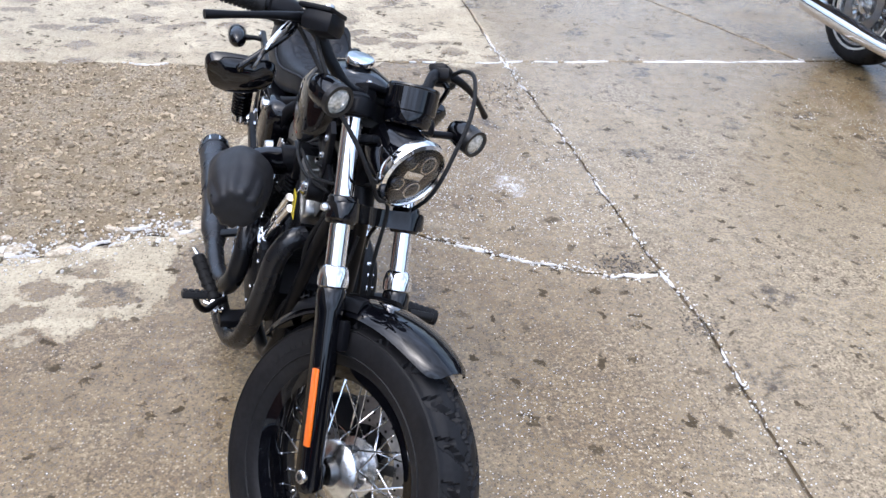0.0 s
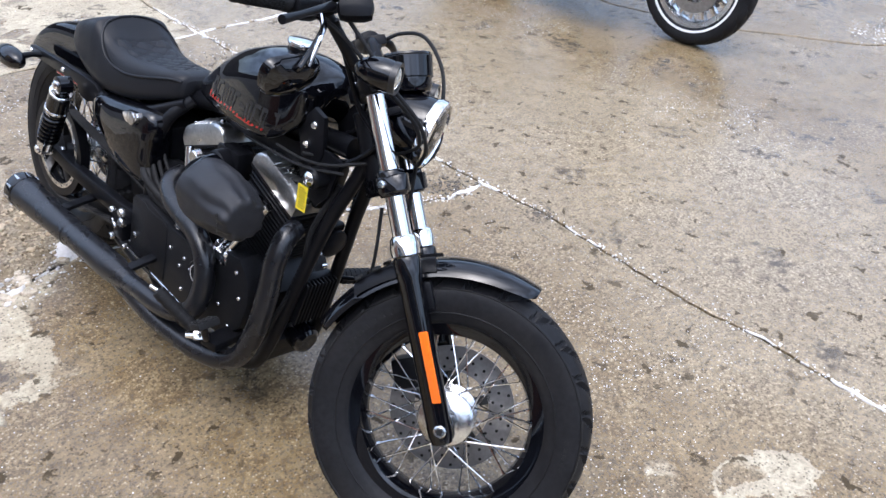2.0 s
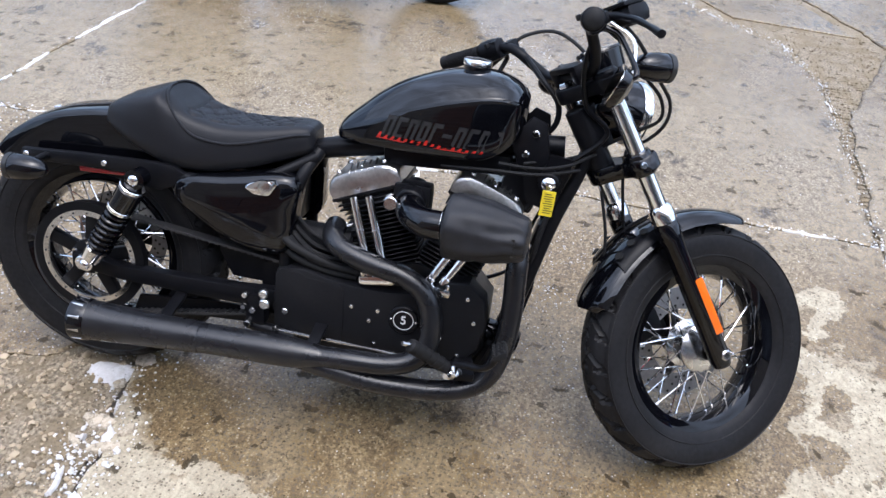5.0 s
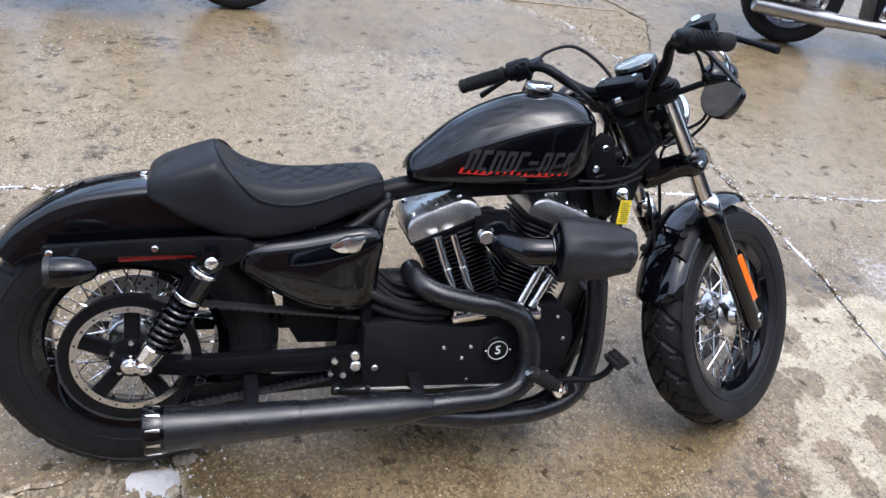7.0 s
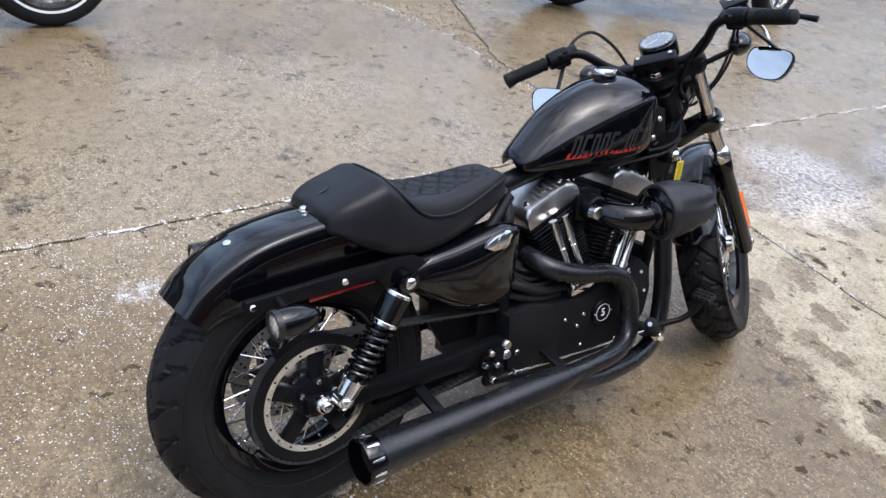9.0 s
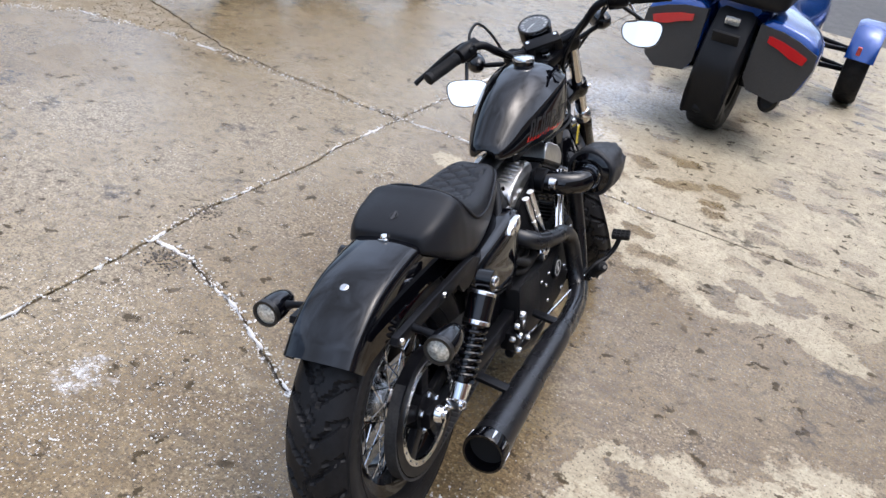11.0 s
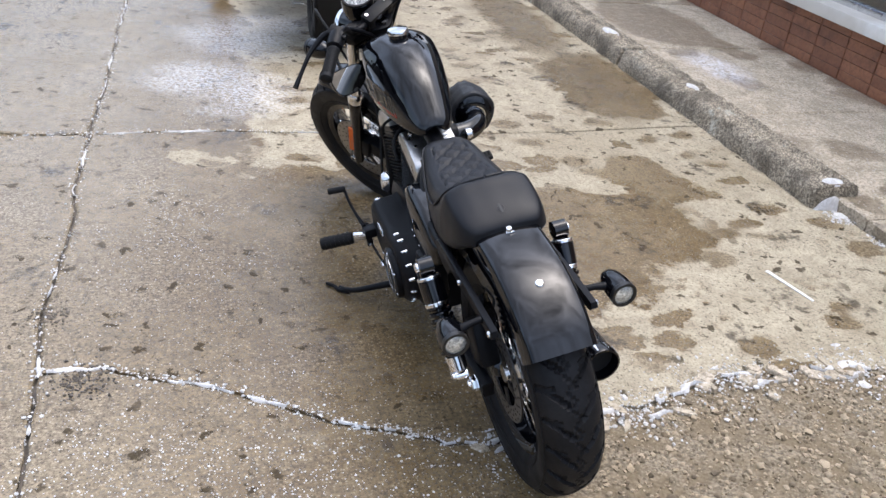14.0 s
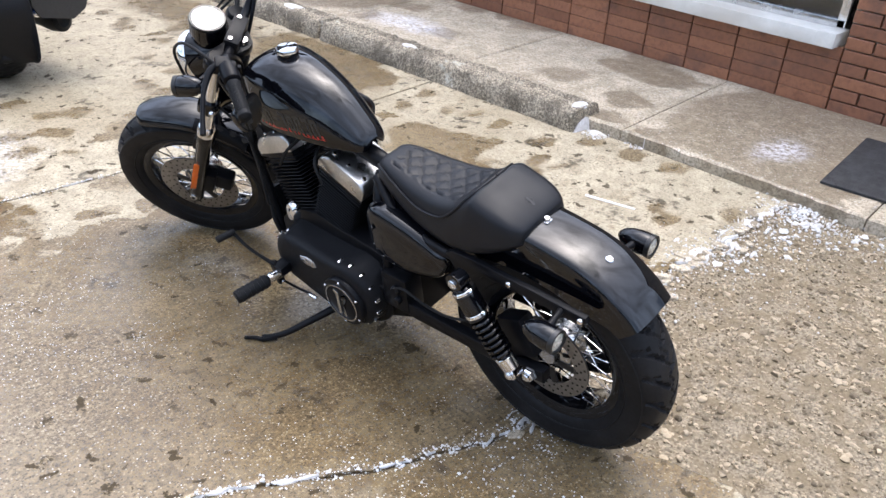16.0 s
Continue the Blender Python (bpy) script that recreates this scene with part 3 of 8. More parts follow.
SLABS = [
    # under the machine
    cut(wl_long, 0.34, 2.1)[::-1] + W["crack"] + W["rf"][1:] + W["cr"][::-1][1:],
    # behind it, to the broken patch
    cut(wl_long, 2.1, 4.09) + W["crack"] + W["rs"][1:] + W["br"][:W["br"].index(min(W["br"], key=lambda p: abs(p.x - 0.25)))][::-1],
    V((4.90, 1.58), (7.0, 2.5), (7.0, 0.98), (4.85, 0.48), (3.96, 0.05), (4.01, 0.78), (4.42, 1.07)),
    # towards the street
    W["cr"] + V((-1.94, -3.15), (1.50, -3.15)) + cut(wl_long, -3.1, 0.31)[::-1],
    # drive side
    cut(wl_long, 0.34, 4.08) + W["cl"][::-1][1:] + W["far"][::-1][1:] + W["bl"][::-1][1:-1],
    W["far"] + V((7.0, 2.6), (7.0, 4.25)) + W["bll"][::-1][1:-1],
    W["low"] + cut(wl_long, -5.8, 0.31) + V((7.0, -5.8)),
    # behind the back joint, split by a slanting crack
    cut(wl_long, 4.09, 9.0) + W["bl"][:back_split] + W["diag"][:-1],
    W["diag"][::-1] + W["bl"][back_split + 1:] + W["bll"][1:] + V((7.0, 9.0)),
    cut(wl_long, 4.09, 9.0) + W["br"] + V((-1.94, 9.0)),
    V((1.50, -3.15), (-1.94, -3.15), (-1.94, -5.8), (1.50, -5.8)),
    V((-1.94, 9.0), (-1.94, 4.12), (-3.2, 4.12), (-3.2, 9.0)),
]


def slab_mesh(outline, top=0.0, depth=0.06, gap=0.006, worn=0.007):
    """A cast slab: a worn, chipped rim and a flat top."""
    o = [p for i, p in enumerate(outline) if (p - outline[i - 1]).length > 0.004]
    k = len(o)
    area = sum(o[i - 1].x * o[i].y - o[i].x * o[i - 1].y for i in range(k))
    s = 1 if area > 0 else -1

    def inset(d):
        res = []
        for i in range(k):
            t = (o[(i + 1) % k] - o[i - 1])
            t = t.normalized() if t.length > 1e-6 else Vector((1, 0))
            res.append(o[i] + Vector((-t.y, t.x)) * s * d)
        return res
    bm = bmesh.new()
    chip = [0.3 + 1.4 * abs(noise.noise((p.x * 9, p.y * 9, 3.0))) for p in o]
    rings = [[Vector((p.x, p.y, top - depth)) for p in inset(gap)],
             [Vector((p.x, p.y, top - worn * c)) for p, c in zip(inset(gap), chip)],
             [Vector((p.x, p.y, top)) for p in inset(gap + worn * 1.3)]]
    rows = [[bm.verts.new(v) for v in r] for r in rings]
    for a, b in zip(rows, rows[1:]):
        for i in range(k):
            bm.faces.new((a[i], a[(i + 1) % k], b[(i + 1) % k], b[i]))
    for tri in geometry.tessellate_polygon([[v.co for v in rows[-1]]]):
        if len(set(tri)) == 3:
            bm.faces.new([rows[-1][i] for i in tri])
    return bm


gb = bmesh.new()
R = 400.0
gb.faces.new([gb.verts.new(v) for v in ((-R, -R, -0.045), (R, -R, -0.045), (R, R, -0.045), (-R, R, -0.045))])
ground = part("ground", gb, ASPHALT, None, "dark wet ground under the broken concrete yard", kind="structure")

pavement = thing("pavement", "cracked wet concrete slabs with salt in the joints", "pavement", kind="structure")
for s in SLABS:
    part("concrete_slab", slab_mesh(s), CONCRETE, pavement, "", 8)

# dirt that fills the joints a little below the slabs
jb = bmesh.new()
jb.faces.new([jb.verts.new(v) for v in ((-2.4, -5.8, -0.016), (7.0, -5.8, -0.016), (7.0, 9.0, -0.016), (-2.4, 9.0, -0.016))])
part("joint_dirt", jb, DIRT, pavement, "dark dirt in the slab joints")
wedge = W["cl"] + W["low"][::-1]
wb = bmesh.new()
wv = [wb.verts.new((p.x, p.y, -0.010)) for p in wedge]
for tri in geometry.tessellate_polygon([[v.co for v in wv]]):
    if len(set(tri)) == 3 and wb.faces.get([wv[i] for i in tri]) is None:
        wb.faces.new([wv[i] for i in tri])
part("broken_edge", wb, RUBBLE, pavement, "broken brown concrete between two slabs")

# unseen ring of bare woods and low roofs, added to darken low reflections
fw = bmesh.new()
rows = []
for z in (0.0, 0.55, 1.0):
    rows.append([Vector((46 * math.cos(a), 46 * math.sin(a), -0.1 + z * (6.2 + 2.6 * noise.noise((math.cos(a) * 3, math.sin(a) * 3, 1.0)) + 1.5 * noise.noise((math.cos(a) * 22, math.sin(a) * 22, 5.0))))) for a in [2 * math.pi * j / 240 for j in range(240)]])
loft(fw, rows, False)
part("backdrop", fw, FARWOOD, None, "unseen dark ring of bare trees added round the yard for reflections", kind="structure")

# road beyond the yard
rb = bmesh.new()
rb.faces.new([rb.verts.new(v) for v in ((-60, -14, -0.02), (60, -14, -0.02), (60, -5.82, -0.02), (-60, -5.82, -0.02))])
part("road", rb, ASPHALT, None, "grey wet asphalt street beyond the yard", kind="structure")


# the broken patch behind the machine: lumpy dirt with gravel
def inside(p, poly):
    c = False
    for i in range(len(poly)):
        a, b = poly[i - 1], poly[i]
        if (a.y > p.y) != (b.y > p.y) and p.x < (b.x - a.x) * (p.y - a.y) / (b.y - a.y) + a.x:
            c = not c
    return c


patch = W["rf"] + W["br"][W["br"].index(min(W["br"], key=lambda p: abs(p.x - 0.25))):][::-1] + W["rs"][::-1]


def lump(x, y):
    return noise.noise((x * 3, y * 3, 0)) * 0.010 + noise.noise((x * 14, y * 14, 4)) * 0.007 + noise.noise((x * 45, y * 45, 9)) * 0.004


lb = bmesh.new()
NX, NY = 150, 125
X0, X1, Y0, Y1 = -1.98, 0.42, 2.12, 4.2
grid = [[lb.verts.new((X0 + (X1 - X0) * i / NX, Y0 + (Y1 - Y0) * j / NY, max(-0.0145, -0.006 + lump(X0 + (X1 - X0) * i / NX, Y0 + (Y1 - Y0) * j / NY)))) for j in range(NY + 1)] for i in range(NX + 1)]
for i in range(NX):
    for j in range(NY):
        c = grid[i][j].co
        if inside(Vector((c.x, c.y)), patch):
            lb.faces.new((grid[i][j], grid[i + 1][j], grid[i + 1][j + 1], grid[i][j + 1]))
bmesh.ops.delete(lb, geom=[v for v in lb.verts if not v.link_faces], context="VERTS")
part("rubble_patch", lb, RUBBLE, pavement, "broken-up brown asphalt and dirt patch")


def pebbles(name, spots, mat, parent, label):
    """Many small uneven stones in one mesh; spots give x, y, z, size."""
    base = [Vector(v) for v in ((1, 0, 0), (-1, 0, 0), (0, 1, 0), (0, -1, 0), (0, 0, 1), (0, 0, -1))]
    more = [(a + b).normalized() for i, a in enumerate(base) for b in base[i + 1:] if (a + b).length > 0.1]
    pts = base + more
    hull = bmesh.new()
    vs = [hull.verts.new(p) for p in pts]
    bmesh.ops.convex_hull(hull, input=vs)
    hull.verts.index_update()
    faces = [[v.index for v in f.verts] for f in hull.faces]
    co = [v.co.copy() for v in hull.verts]
    hull.free()
    verts, polys = [], []
    for x, y, z, s in spots:
        rot = Euler([rng.uniform(0, 6.3) for _ in range(3)]).to_matrix()
        sc = Vector((rng.uniform(0.7, 1.3), rng.uniform(0.7, 1.3), rng.uniform(0.45, 0.9)))
        n0 = len(verts)
        for c in co:
            q = rot @ (c * rng.uniform(0.8, 1.15))
            verts.append((x + q.x * sc.x * s, y + q.y * sc.y * s, z + q.z * sc.z * s))
        polys += [[i + n0 for i in f] for f in faces]
    me = bpy.data.meshes.new(name)
    me.from_pydata(verts, [], polys)
    me.materials.append(mat)
    me.shade_smooth()
    me.set_sharp_from_angle(angle=radians(40))
    ob = new(name, me)
    ob.parent = parent
    return tagged(ob, label, "", "", "stuff")


spots = []
while len(spots) < 15000:
    x, y = rng.uniform(X0, X1), rng.uniform(Y0, Y1)
    if inside(Vector((x, y)), patch):
        edge = 1.0 if rng.random() < 0.75 else 1.7
        s = rng.choice((0.002, 0.0026, 0.0032, 0.004, 0.0065)) * rng.uniform(0.7, 1.3) * edge
        spots.append((x, y, max(-0.0145, -0.006 + lump(x, y)) + s * 0.25, s))
pebbles("gravel", spots, STONE, pavement, "loose grey and brown gravel in the broken patch")


def salt_strip(bm, line, width, cover, seed, high=0.006, z0=-0.004):
    """Crusts of salt along a joint, thick in places and missing in others."""
    pts = []
    for a, b in zip(line, line[1:]):
        n = max(1, int((b - a).length / 0.012))
        pts += [a.lerp(b, j / n) for j in range(n)]
    run = []
    for i in range(1, len(pts) - 1):
        p = pts[i]
        t = (pts[i + 1] - pts[i - 1])
        if t.length < 1e-6:
            continue
        nn = Vector((-t.y, t.x)).normalized()
        v = noise.noise((p.x * 5, p.y * 5, seed)) * 0.5 + noise.noise((p.x * 19, p.y * 19, seed + 3)) * 0.5 + cover
        if v <= 0.0:
            if len(run) > 2:
                loft(bm, run, False, False)
            run = []
            continue
        w = width * min(v * 2.0, 1.0) * (0.7 + 0.9 * abs(noise.noise((p.x * 40, p.y * 40, seed))))
        off = nn * width * 0.8 * noise.noise((p.x * 11, p.y * 11, seed + 8))
        q = p + off
        hh = high * (0.4 + abs(noise.noise((p.x * 30, p.y * 30, seed + 1))) * 1.6)
        run.append([Vector((*(q + nn * w), z0)), Vector((*(q + nn * w * 0.6), z0 + hh * 0.8 + 0.004)), Vector((*(q - nn * w * 0.1), z0 + hh + 0.004)),
                    Vector((*(q - nn * w * 0.65), z0 + hh * 0.7 + 0.004)), Vector((*(q - nn * w), z0))])
    if len(run) > 2:
        loft(bm, run, False, False)


sb = bmesh.new()
salt_strip(sb, W["crack"], 0.013, 0.05, 1)
salt_strip(sb, W["rf"], 0.024, 0.06, 2, 0.010)
salt_strip(sb, [p + Vector((0, 0.05)) for p in W["rf"]], 0.020, -0.06, 12, 0.012)
salt_strip(sb, [p + Vector((0, -0.04)) for p in W["rf"]], 0.018, -0.10, 13, 0.006)
salt_strip(sb, cut(wl_long, -3, 4.6), 0.010, 0.02, 3, 0.003)
salt_strip(sb, W["cl"], 0.010, -0.12, 4, 0.003)
salt_strip(sb, W["cr"][:40], 0.009, -0.02, 5, 0.003)
salt_strip(sb, W["bl"], 0.018, 0.1, 6, 0.004)
salt_strip(sb, W["br"], 0.016, 0.0, 7, 0.004)
salt = part("salt_crust", sb, SALT, pavement, "white road salt crust in the joints", 60, "stuff")

spots = []
for line, n, w in ((W["crack"], 520, 0.030), (W["rf"], 1300, 0.09), (cut(wl_long, -2, 4.4), 1100, 0.035), (W["cl"], 900, 0.05), (W["cr"][:40], 260, 0.025), (W["bl"], 160, 0.05)):
    for _ in range(n):
        p = rng.choice(line)
        s = rng.choice((0.0015, 0.002, 0.0026, 0.0035, 0.005)) * rng.uniform(0.6, 1.2)
        spots.append((p.x + rng.gauss(0, w * 0.5), p.y + rng.gauss(0, w * 0.5), s * 0.3, s))
for cx, cy, rr, n in ((0.97, 2.76, 0.4, 420), (1.06, 2.73, 0.06, 60), (2.85, 3.37, 0.28, 200), (2.77, 1.97, 0.3, 260), (-1.85, 2.52, 0.18, 160), (-1.12, 2.51, 0.35, 120), (0.14, 2.64, 0.10, 80)):
    for _ in range(n):
        s = rng.choice((0.0012, 0.0017, 0.0022, 0.003)) * rng.uniform(0.7, 1.3)
        spots.append((rng.gauss(cx, rr * 0.5), rng.gauss(cy, rr * 0.5), s * 0.3, s))
for cx, cy, rr, n in ((-1.84, 2.49, 0.11, 420), (-1.70, 2.64, 0.12, 120), (-1.50, 2.50, 0.12, 90), (-1.85, 2.95, 0.14, 260), (-1.22, 2.45, 0.12, 160), (-1.88, 1.32, 0.045, 160), (-1.92, 1.55, 0.05, 60), (-0.66, 2.41, 0.12, 160), (-0.27, 2.49, 0.08, 140), (4.67, 1.88, 0.20, 300)):
    for _ in range(n):
        s = rng.choice((0.002, 0.003, 0.004, 0.005, 0.008)) * rng.uniform(0.6, 1.2)
        spots.append((rng.gauss(cx, rr * 0.7), rng.gauss(cy, rr * 0.7), s * 0.2, s))
for _ in range(3200):
    x, y = rng.uniform(0.15, 1.33), rng.uniform(2.3, 3.95)
    if y > 2.55 - 0.38 * x + 0.02 and noise.noise((x * 3, y * 3, 2.0)) > -0.35:
        s = rng.choice((0.0012, 0.0016, 0.002, 0.0024, 0.0034)) * rng.uniform(0.6, 1.2)
        spots.append((x, y, s * 0.2, s))
pebbles("salt_crumbs", spots, SALT, pavement, "scattered white salt crumbs")
spots = []
for _ in range(2200):
    f, g = rng.random(), rng.random()
    p = W["cl"][int(f * (len(W["cl"]) - 1))].lerp(min(W["low"], key=lambda q: abs(q.x - W["cl"][int(f * (len(W["cl"]) - 1))].x)), g)
    s = rng.choice((0.002, 0.003, 0.004, 0.007)) * rng.uniform(0.6, 1.2)
    spots.append((p.x, p.y, -0.009 + s * 0.3, s))
pebbles("loose_chips", spots, RUBBLE, pavement, "brown chips in the broken joint")
spots = []
for cx, cy, w, n in ((1.31, 2.15, 0.045, 220), (1.45, 1.81, 0.03, 110), (1.19, 3.64, 0.10, 200)):
    for _ in range(n):
        s = rng.choice((0.0025, 0.0035, 0.005)) * rng.uniform(0.7, 1.3)
        spots.append((rng.gauss(cx, w), rng.gauss(cy, w), s * 0.2, s))
pebbles("crumbled_asphalt", spots, DIRT, pavement, "dark crumbled asphalt in the holes of the joints")

# heaps of old snow by the walk
hb = bmesh.new()
heaps = [(-1.885, 1.228, 0.088, 0.018, 0.070), (-1.90, 1.30, 0.03, 0.05, 0.012), (0.02, 2.58, 0.05, 0.07, 0.015)]
for cx, cy, w, n in ((-1.84, 2.49, 0.06, 16), (-1.70, 2.64, 0.10, 4), (-1.50, 2.50, 0.10, 3), (-1.85, 2.95, 0.09, 8), (-1.22, 2.43, 0.10, 6)):
    heaps += [(rng.gauss(cx, w), rng.gauss(cy, w), rng.uniform(0.008, 0.026), rng.uniform(0.008, 0.026), rng.uniform(0.006, 0.018)) for _ in range(n)]
chunks = []
for _ in range(46):
    p = rng.choice(W["rf"])
    chunks.append((p.x + rng.gauss(0, 0.03), p.y + 0.015 + rng.gauss(0, 0.032), rng.uniform(0.014, 0.050), rng.uniform(0.012, 0.036), rng.uniform(0.008, 0.016)))
kb = bmesh.new()
for cx, cy, rx, ry, hh in chunks:
    turn, n = rng.uniform(0, 3.1), rng.choice((5, 6, 7))
    o = [(math.cos(2 * math.pi * j / n) * rng.uniform(0.75, 1.1), math.sin(2 * math.pi * j / n) * rng.uniform(0.75, 1.1)) for j in range(n)]
    mm = pose(cx, cy, -0.006, rng.uniform(-5, 5), rng.uniform(-5, 5), 0) @ Matrix.Rotation(turn, 4, "Z")
    loft(kb, [[mm @ Vector((x * rx * k, y * ry * k, z)) for x, y in o] for z, k in ((0.0, 1.0), (hh * 0.7, 0.97), (hh, 0.84))])
part("broken_chunks", kb, WALK, pavement, "pale chunks of broken concrete", 30, "stuff")
for cx, cy, rx, ry, hh in heaps:
    rings = []
    for q in range(5):
        f = q / 4
        rings.append([Vector((cx + rx * (1 - f * 0.95) * math.cos(a) * (1 + 0.35 * noise.noise((math.cos(a) * 1.5 + cx * 7, math.sin(a) * 1.5 + cy * 7, f))),
                              cy + ry * (1 - f * 0.95) * math.sin(a) * (1 + 0.35 * noise.noise((math.cos(a) * 1.5 + cx * 7, math.sin(a) * 1.5 + cy * 7, f))),
                              hh * math.sin(f * 1.57) - 0.004 + 0.006 * noise.noise((math.cos(a) * 4 + cx, math.sin(a) * 4, f * 4)))) for a in [2 * math.pi * j / 14 for j in range(14)]])
    loft(hb, rings)
tagged(part("snow_remnant", hb, SALT, pavement, "small heaps of old snow and salt", 70), kind="stuff")

# a painted dash on the concrete
mb = bmesh.new()
prism(mb, [(-0.117, -0.009), (0.117, -0.007), (0.119, 0.006), (-0.115, 0.009)], 0, 0.0035, 0, pose(-1.24, 1.852, 0.0, 90, 0, 105))
part("chalk_mark", mb, WHITE, pavement, "short white painted dash on the concrete")

# ---- walk, wheel stops, building ----
sidewalk = thing("sidewalk", "pale damp concrete walk along the shop front", "sidewalk", kind="structure")
ys = [4.12, 2.72, 1.44, 0.15, -1.14, -2.43, -3.72, -5.01, -6.3]
for a, b in zip(ys, ys[1:]):
    o = wander([(-1.92, a), (-1.92, b)], 0.05, 0.008, 21) + V((-3.23, b - 0.08), (-3.23, a - 0.08))
    part("walk_slab", slab_mesh(o, 0.058, 0.10, 0.004, 0.012), WALK, sidewalk, "", 8)


def wheel_stop(y0, y1, seed):
    """A rough cast bar, its upper edges broken away."""
    bm = bmesh.new()
    sec = [(-0.130, 0), (-0.129, 0.025), (-0.126, 0.050), (-0.120, 0.076), (-0.110, 0.098), (-0.096, 0.114), (-0.078, 0.119), (-0.066, 0.119), (-0.056, 0.110), (-0.046, 0.120), (-0.036, 0.111), (-0.026, 0.120), (-0.016, 0.112), (0.0, 0.120), (0.04, 0.120), (0.078, 0.119), (0.096, 0.113), (0.110, 0.094), (0.118, 0.076), (0.124, 0.052), (0.128, 0.026), (0.130, 0)]
    n = int(abs(y1 - y0) / 0.011)
    rings = []
    for i in range(n + 1):
        y = y0 + (y1 - y0) * i / n
        e = min(1.0, min(i, n - i) / 3 + 0.72)
        rings.append([Vector((-1.915 + 0.026 * (1.2 - y) + x * (0.92 + 0.08 * e) + (0.010 * noise.noise((x * 30, y * 7, seed)) - (1 if x > 0 else -1) * 0.022 * max(0.0, noise.noise((z * 9, y * 9, seed + 2)))) * (abs(x) > 0.09), y,
                              max(-0.006, z * e + (0.009 * noise.noise((x * 20 + 3, y * 7, seed)) + 0.011 * noise.noise((x * 45, y * 26, seed)) + 0.007 * noise.noise((x * 110, y * 80, seed))) * (z > 0.01)))) for x, z in sec])
    loft(bm, rings)
    return bm


stop = part("wheel_stop", wheel_stop(1.22, -0.89, 3), KERB, None, "rough grey concrete wheel stop with broken edges")
tagged(stop, "rough grey concrete wheel stop with broken edges", "wheel stop", "wheel stops along the walk")
stop = part("wheel_stop", wheel_stop(-0.92, -3.66, 8), KERB, None)
tagged(stop, "weathered grey concrete wheel stop with snow spots", "wheel stop", "wheel stops along the walk")
wb = bmesh.new()
for x, y, rx, ry in ((-1.85, -1.31, 0.045, 0.13), (-1.82, -2.45, 0.04, 0.16), (-1.87, -0.14, 0.035, 0.07), (-1.90, 1.175, 0.060, 0.040)):
    lathe(wb, [(1, 0), (0.8, 0.012), (0.3, 0.016), (0.01, 0.017)], Matrix.Translation((x, y, 0.112)) @ Matrix.Diagonal((rx, ry, 1, 1)), 18)
tagged(part("snow_patch", wb, SALT, None, "thin patches of old snow on the wheel stops", 70), "thin patches of old snow on the wheel stops", "snow", kind="stuff")

mat_b = bmesh.new()
rbox(mat_b, (0.80, 0.94, 0.014), pose(-2.56, 2.85, 0.066, 0, 0, 6), 0.004)
tagged(part("door_mat", mat_b, WOOL), "black fibre door mat on the walk", "door mat")

building = thing("building", "red brick shop front with a white sill", "building", kind="structure")
XW = -3.24
wb = bmesh.new()
rbox(wb, (0.24, 13.0, 0.41), pose(XW - 0.145, -4.53, 0.205), 0)
rbox(wb, (0.24, 3.4, 3.4), pose(XW - 0.145, 3.68, 1.67), 0)
rbox(wb, (0.24, 13.0, 1.2), pose(XW - 0.145, -4.53, 2.77), 0)
rbox(wb, (0.24, 2.0, 3.4), pose(XW - 0.145, -12.2, 1.67), 0)
part("wall", wb, MORTAR, building)
rb = bmesh.new()
rbox(rb, (8.0, 18.6, 0.2), pose(XW - 4.0, -3.9, 3.45), 0.01)
rbox(rb, (0.24, 18.4, 3.4), pose(XW - 7.5, -3.9, 1.67), 0)
rbox(rb, (7.6, 0.2, 3.4), pose(XW - 3.8, 5.2, 1.67), 0)
rbox(rb, (7.6, 0.2, 3.4), pose(XW - 3.8, -13.1, 1.67), 0)
part("roof", rb, KERB, building)
sb = bmesh.new()
rbox(sb, (0.20, 13.05, 0.085), pose(XW - 0.02, -4.58, 0.453), 0.006)
sill = part("window_sill", sb, SILL, building, "chipped white painted sill")
wf = bmesh.new()
for y in (1.90, 0.30, -1.3, -2.9, -4.5, -6.1):
    rbox(wf, (0.05, 0.05, 1.66), pose(XW - 0.10, y, 1.33), 0.004)
rbox(wf, (0.05, 13.0, 0.05), pose(XW - 0.10, -4.58, 0.521), 0.004)
part("window_frame", wf, ALLOY, building, "bare aluminium window frame")
gl = bmesh.new()
rbox(gl, (0.008, 12.9, 1.64), pose(XW - 0.11, -4.58, 1.35), 0)
pane = part("pane", gl, GLASS, building)
fl = bmesh.new()
rbox(fl, (7.2, 17.8, 0.1), pose(XW - 3.9, -3.9, 0.02), 0)
part("shop_floor", fl, DIRT, building, "dark floor behind the window")

# ---- the motorcycle: x ahead, y to its left, z up, from the rear wheel's contact ----
LEAN = 13.0
BIKE = Matrix.Translation((0.1045, 2.603, 0.0)) @ Matrix.Rotation(math.atan2(-0.998, 0.066), 4, "Z") @ Matrix.Rotation(radians(-LEAN), 4, "X")
bike = thing("motorcycle", "black low solo-seat motorcycle leaning on its side stand", "motorcycle", BIKE)
RAKE, STEER = radians(31.5), radians(33.5)
AXIS = Vector((-math.sin(RAKE), 0, math.cos(RAKE)))
FWD = Vector((math.cos(RAKE), 0, math.sin(RAKE)))
AXLE = Vector((1.545, 0, 0.310))
HEADP = AXLE - 0.05 * FWD
STEERING = Matrix.Translation(HEADP) @ Matrix.Rotation(STEER, 4, AXIS) @ Matrix.Translation(-HEADP)


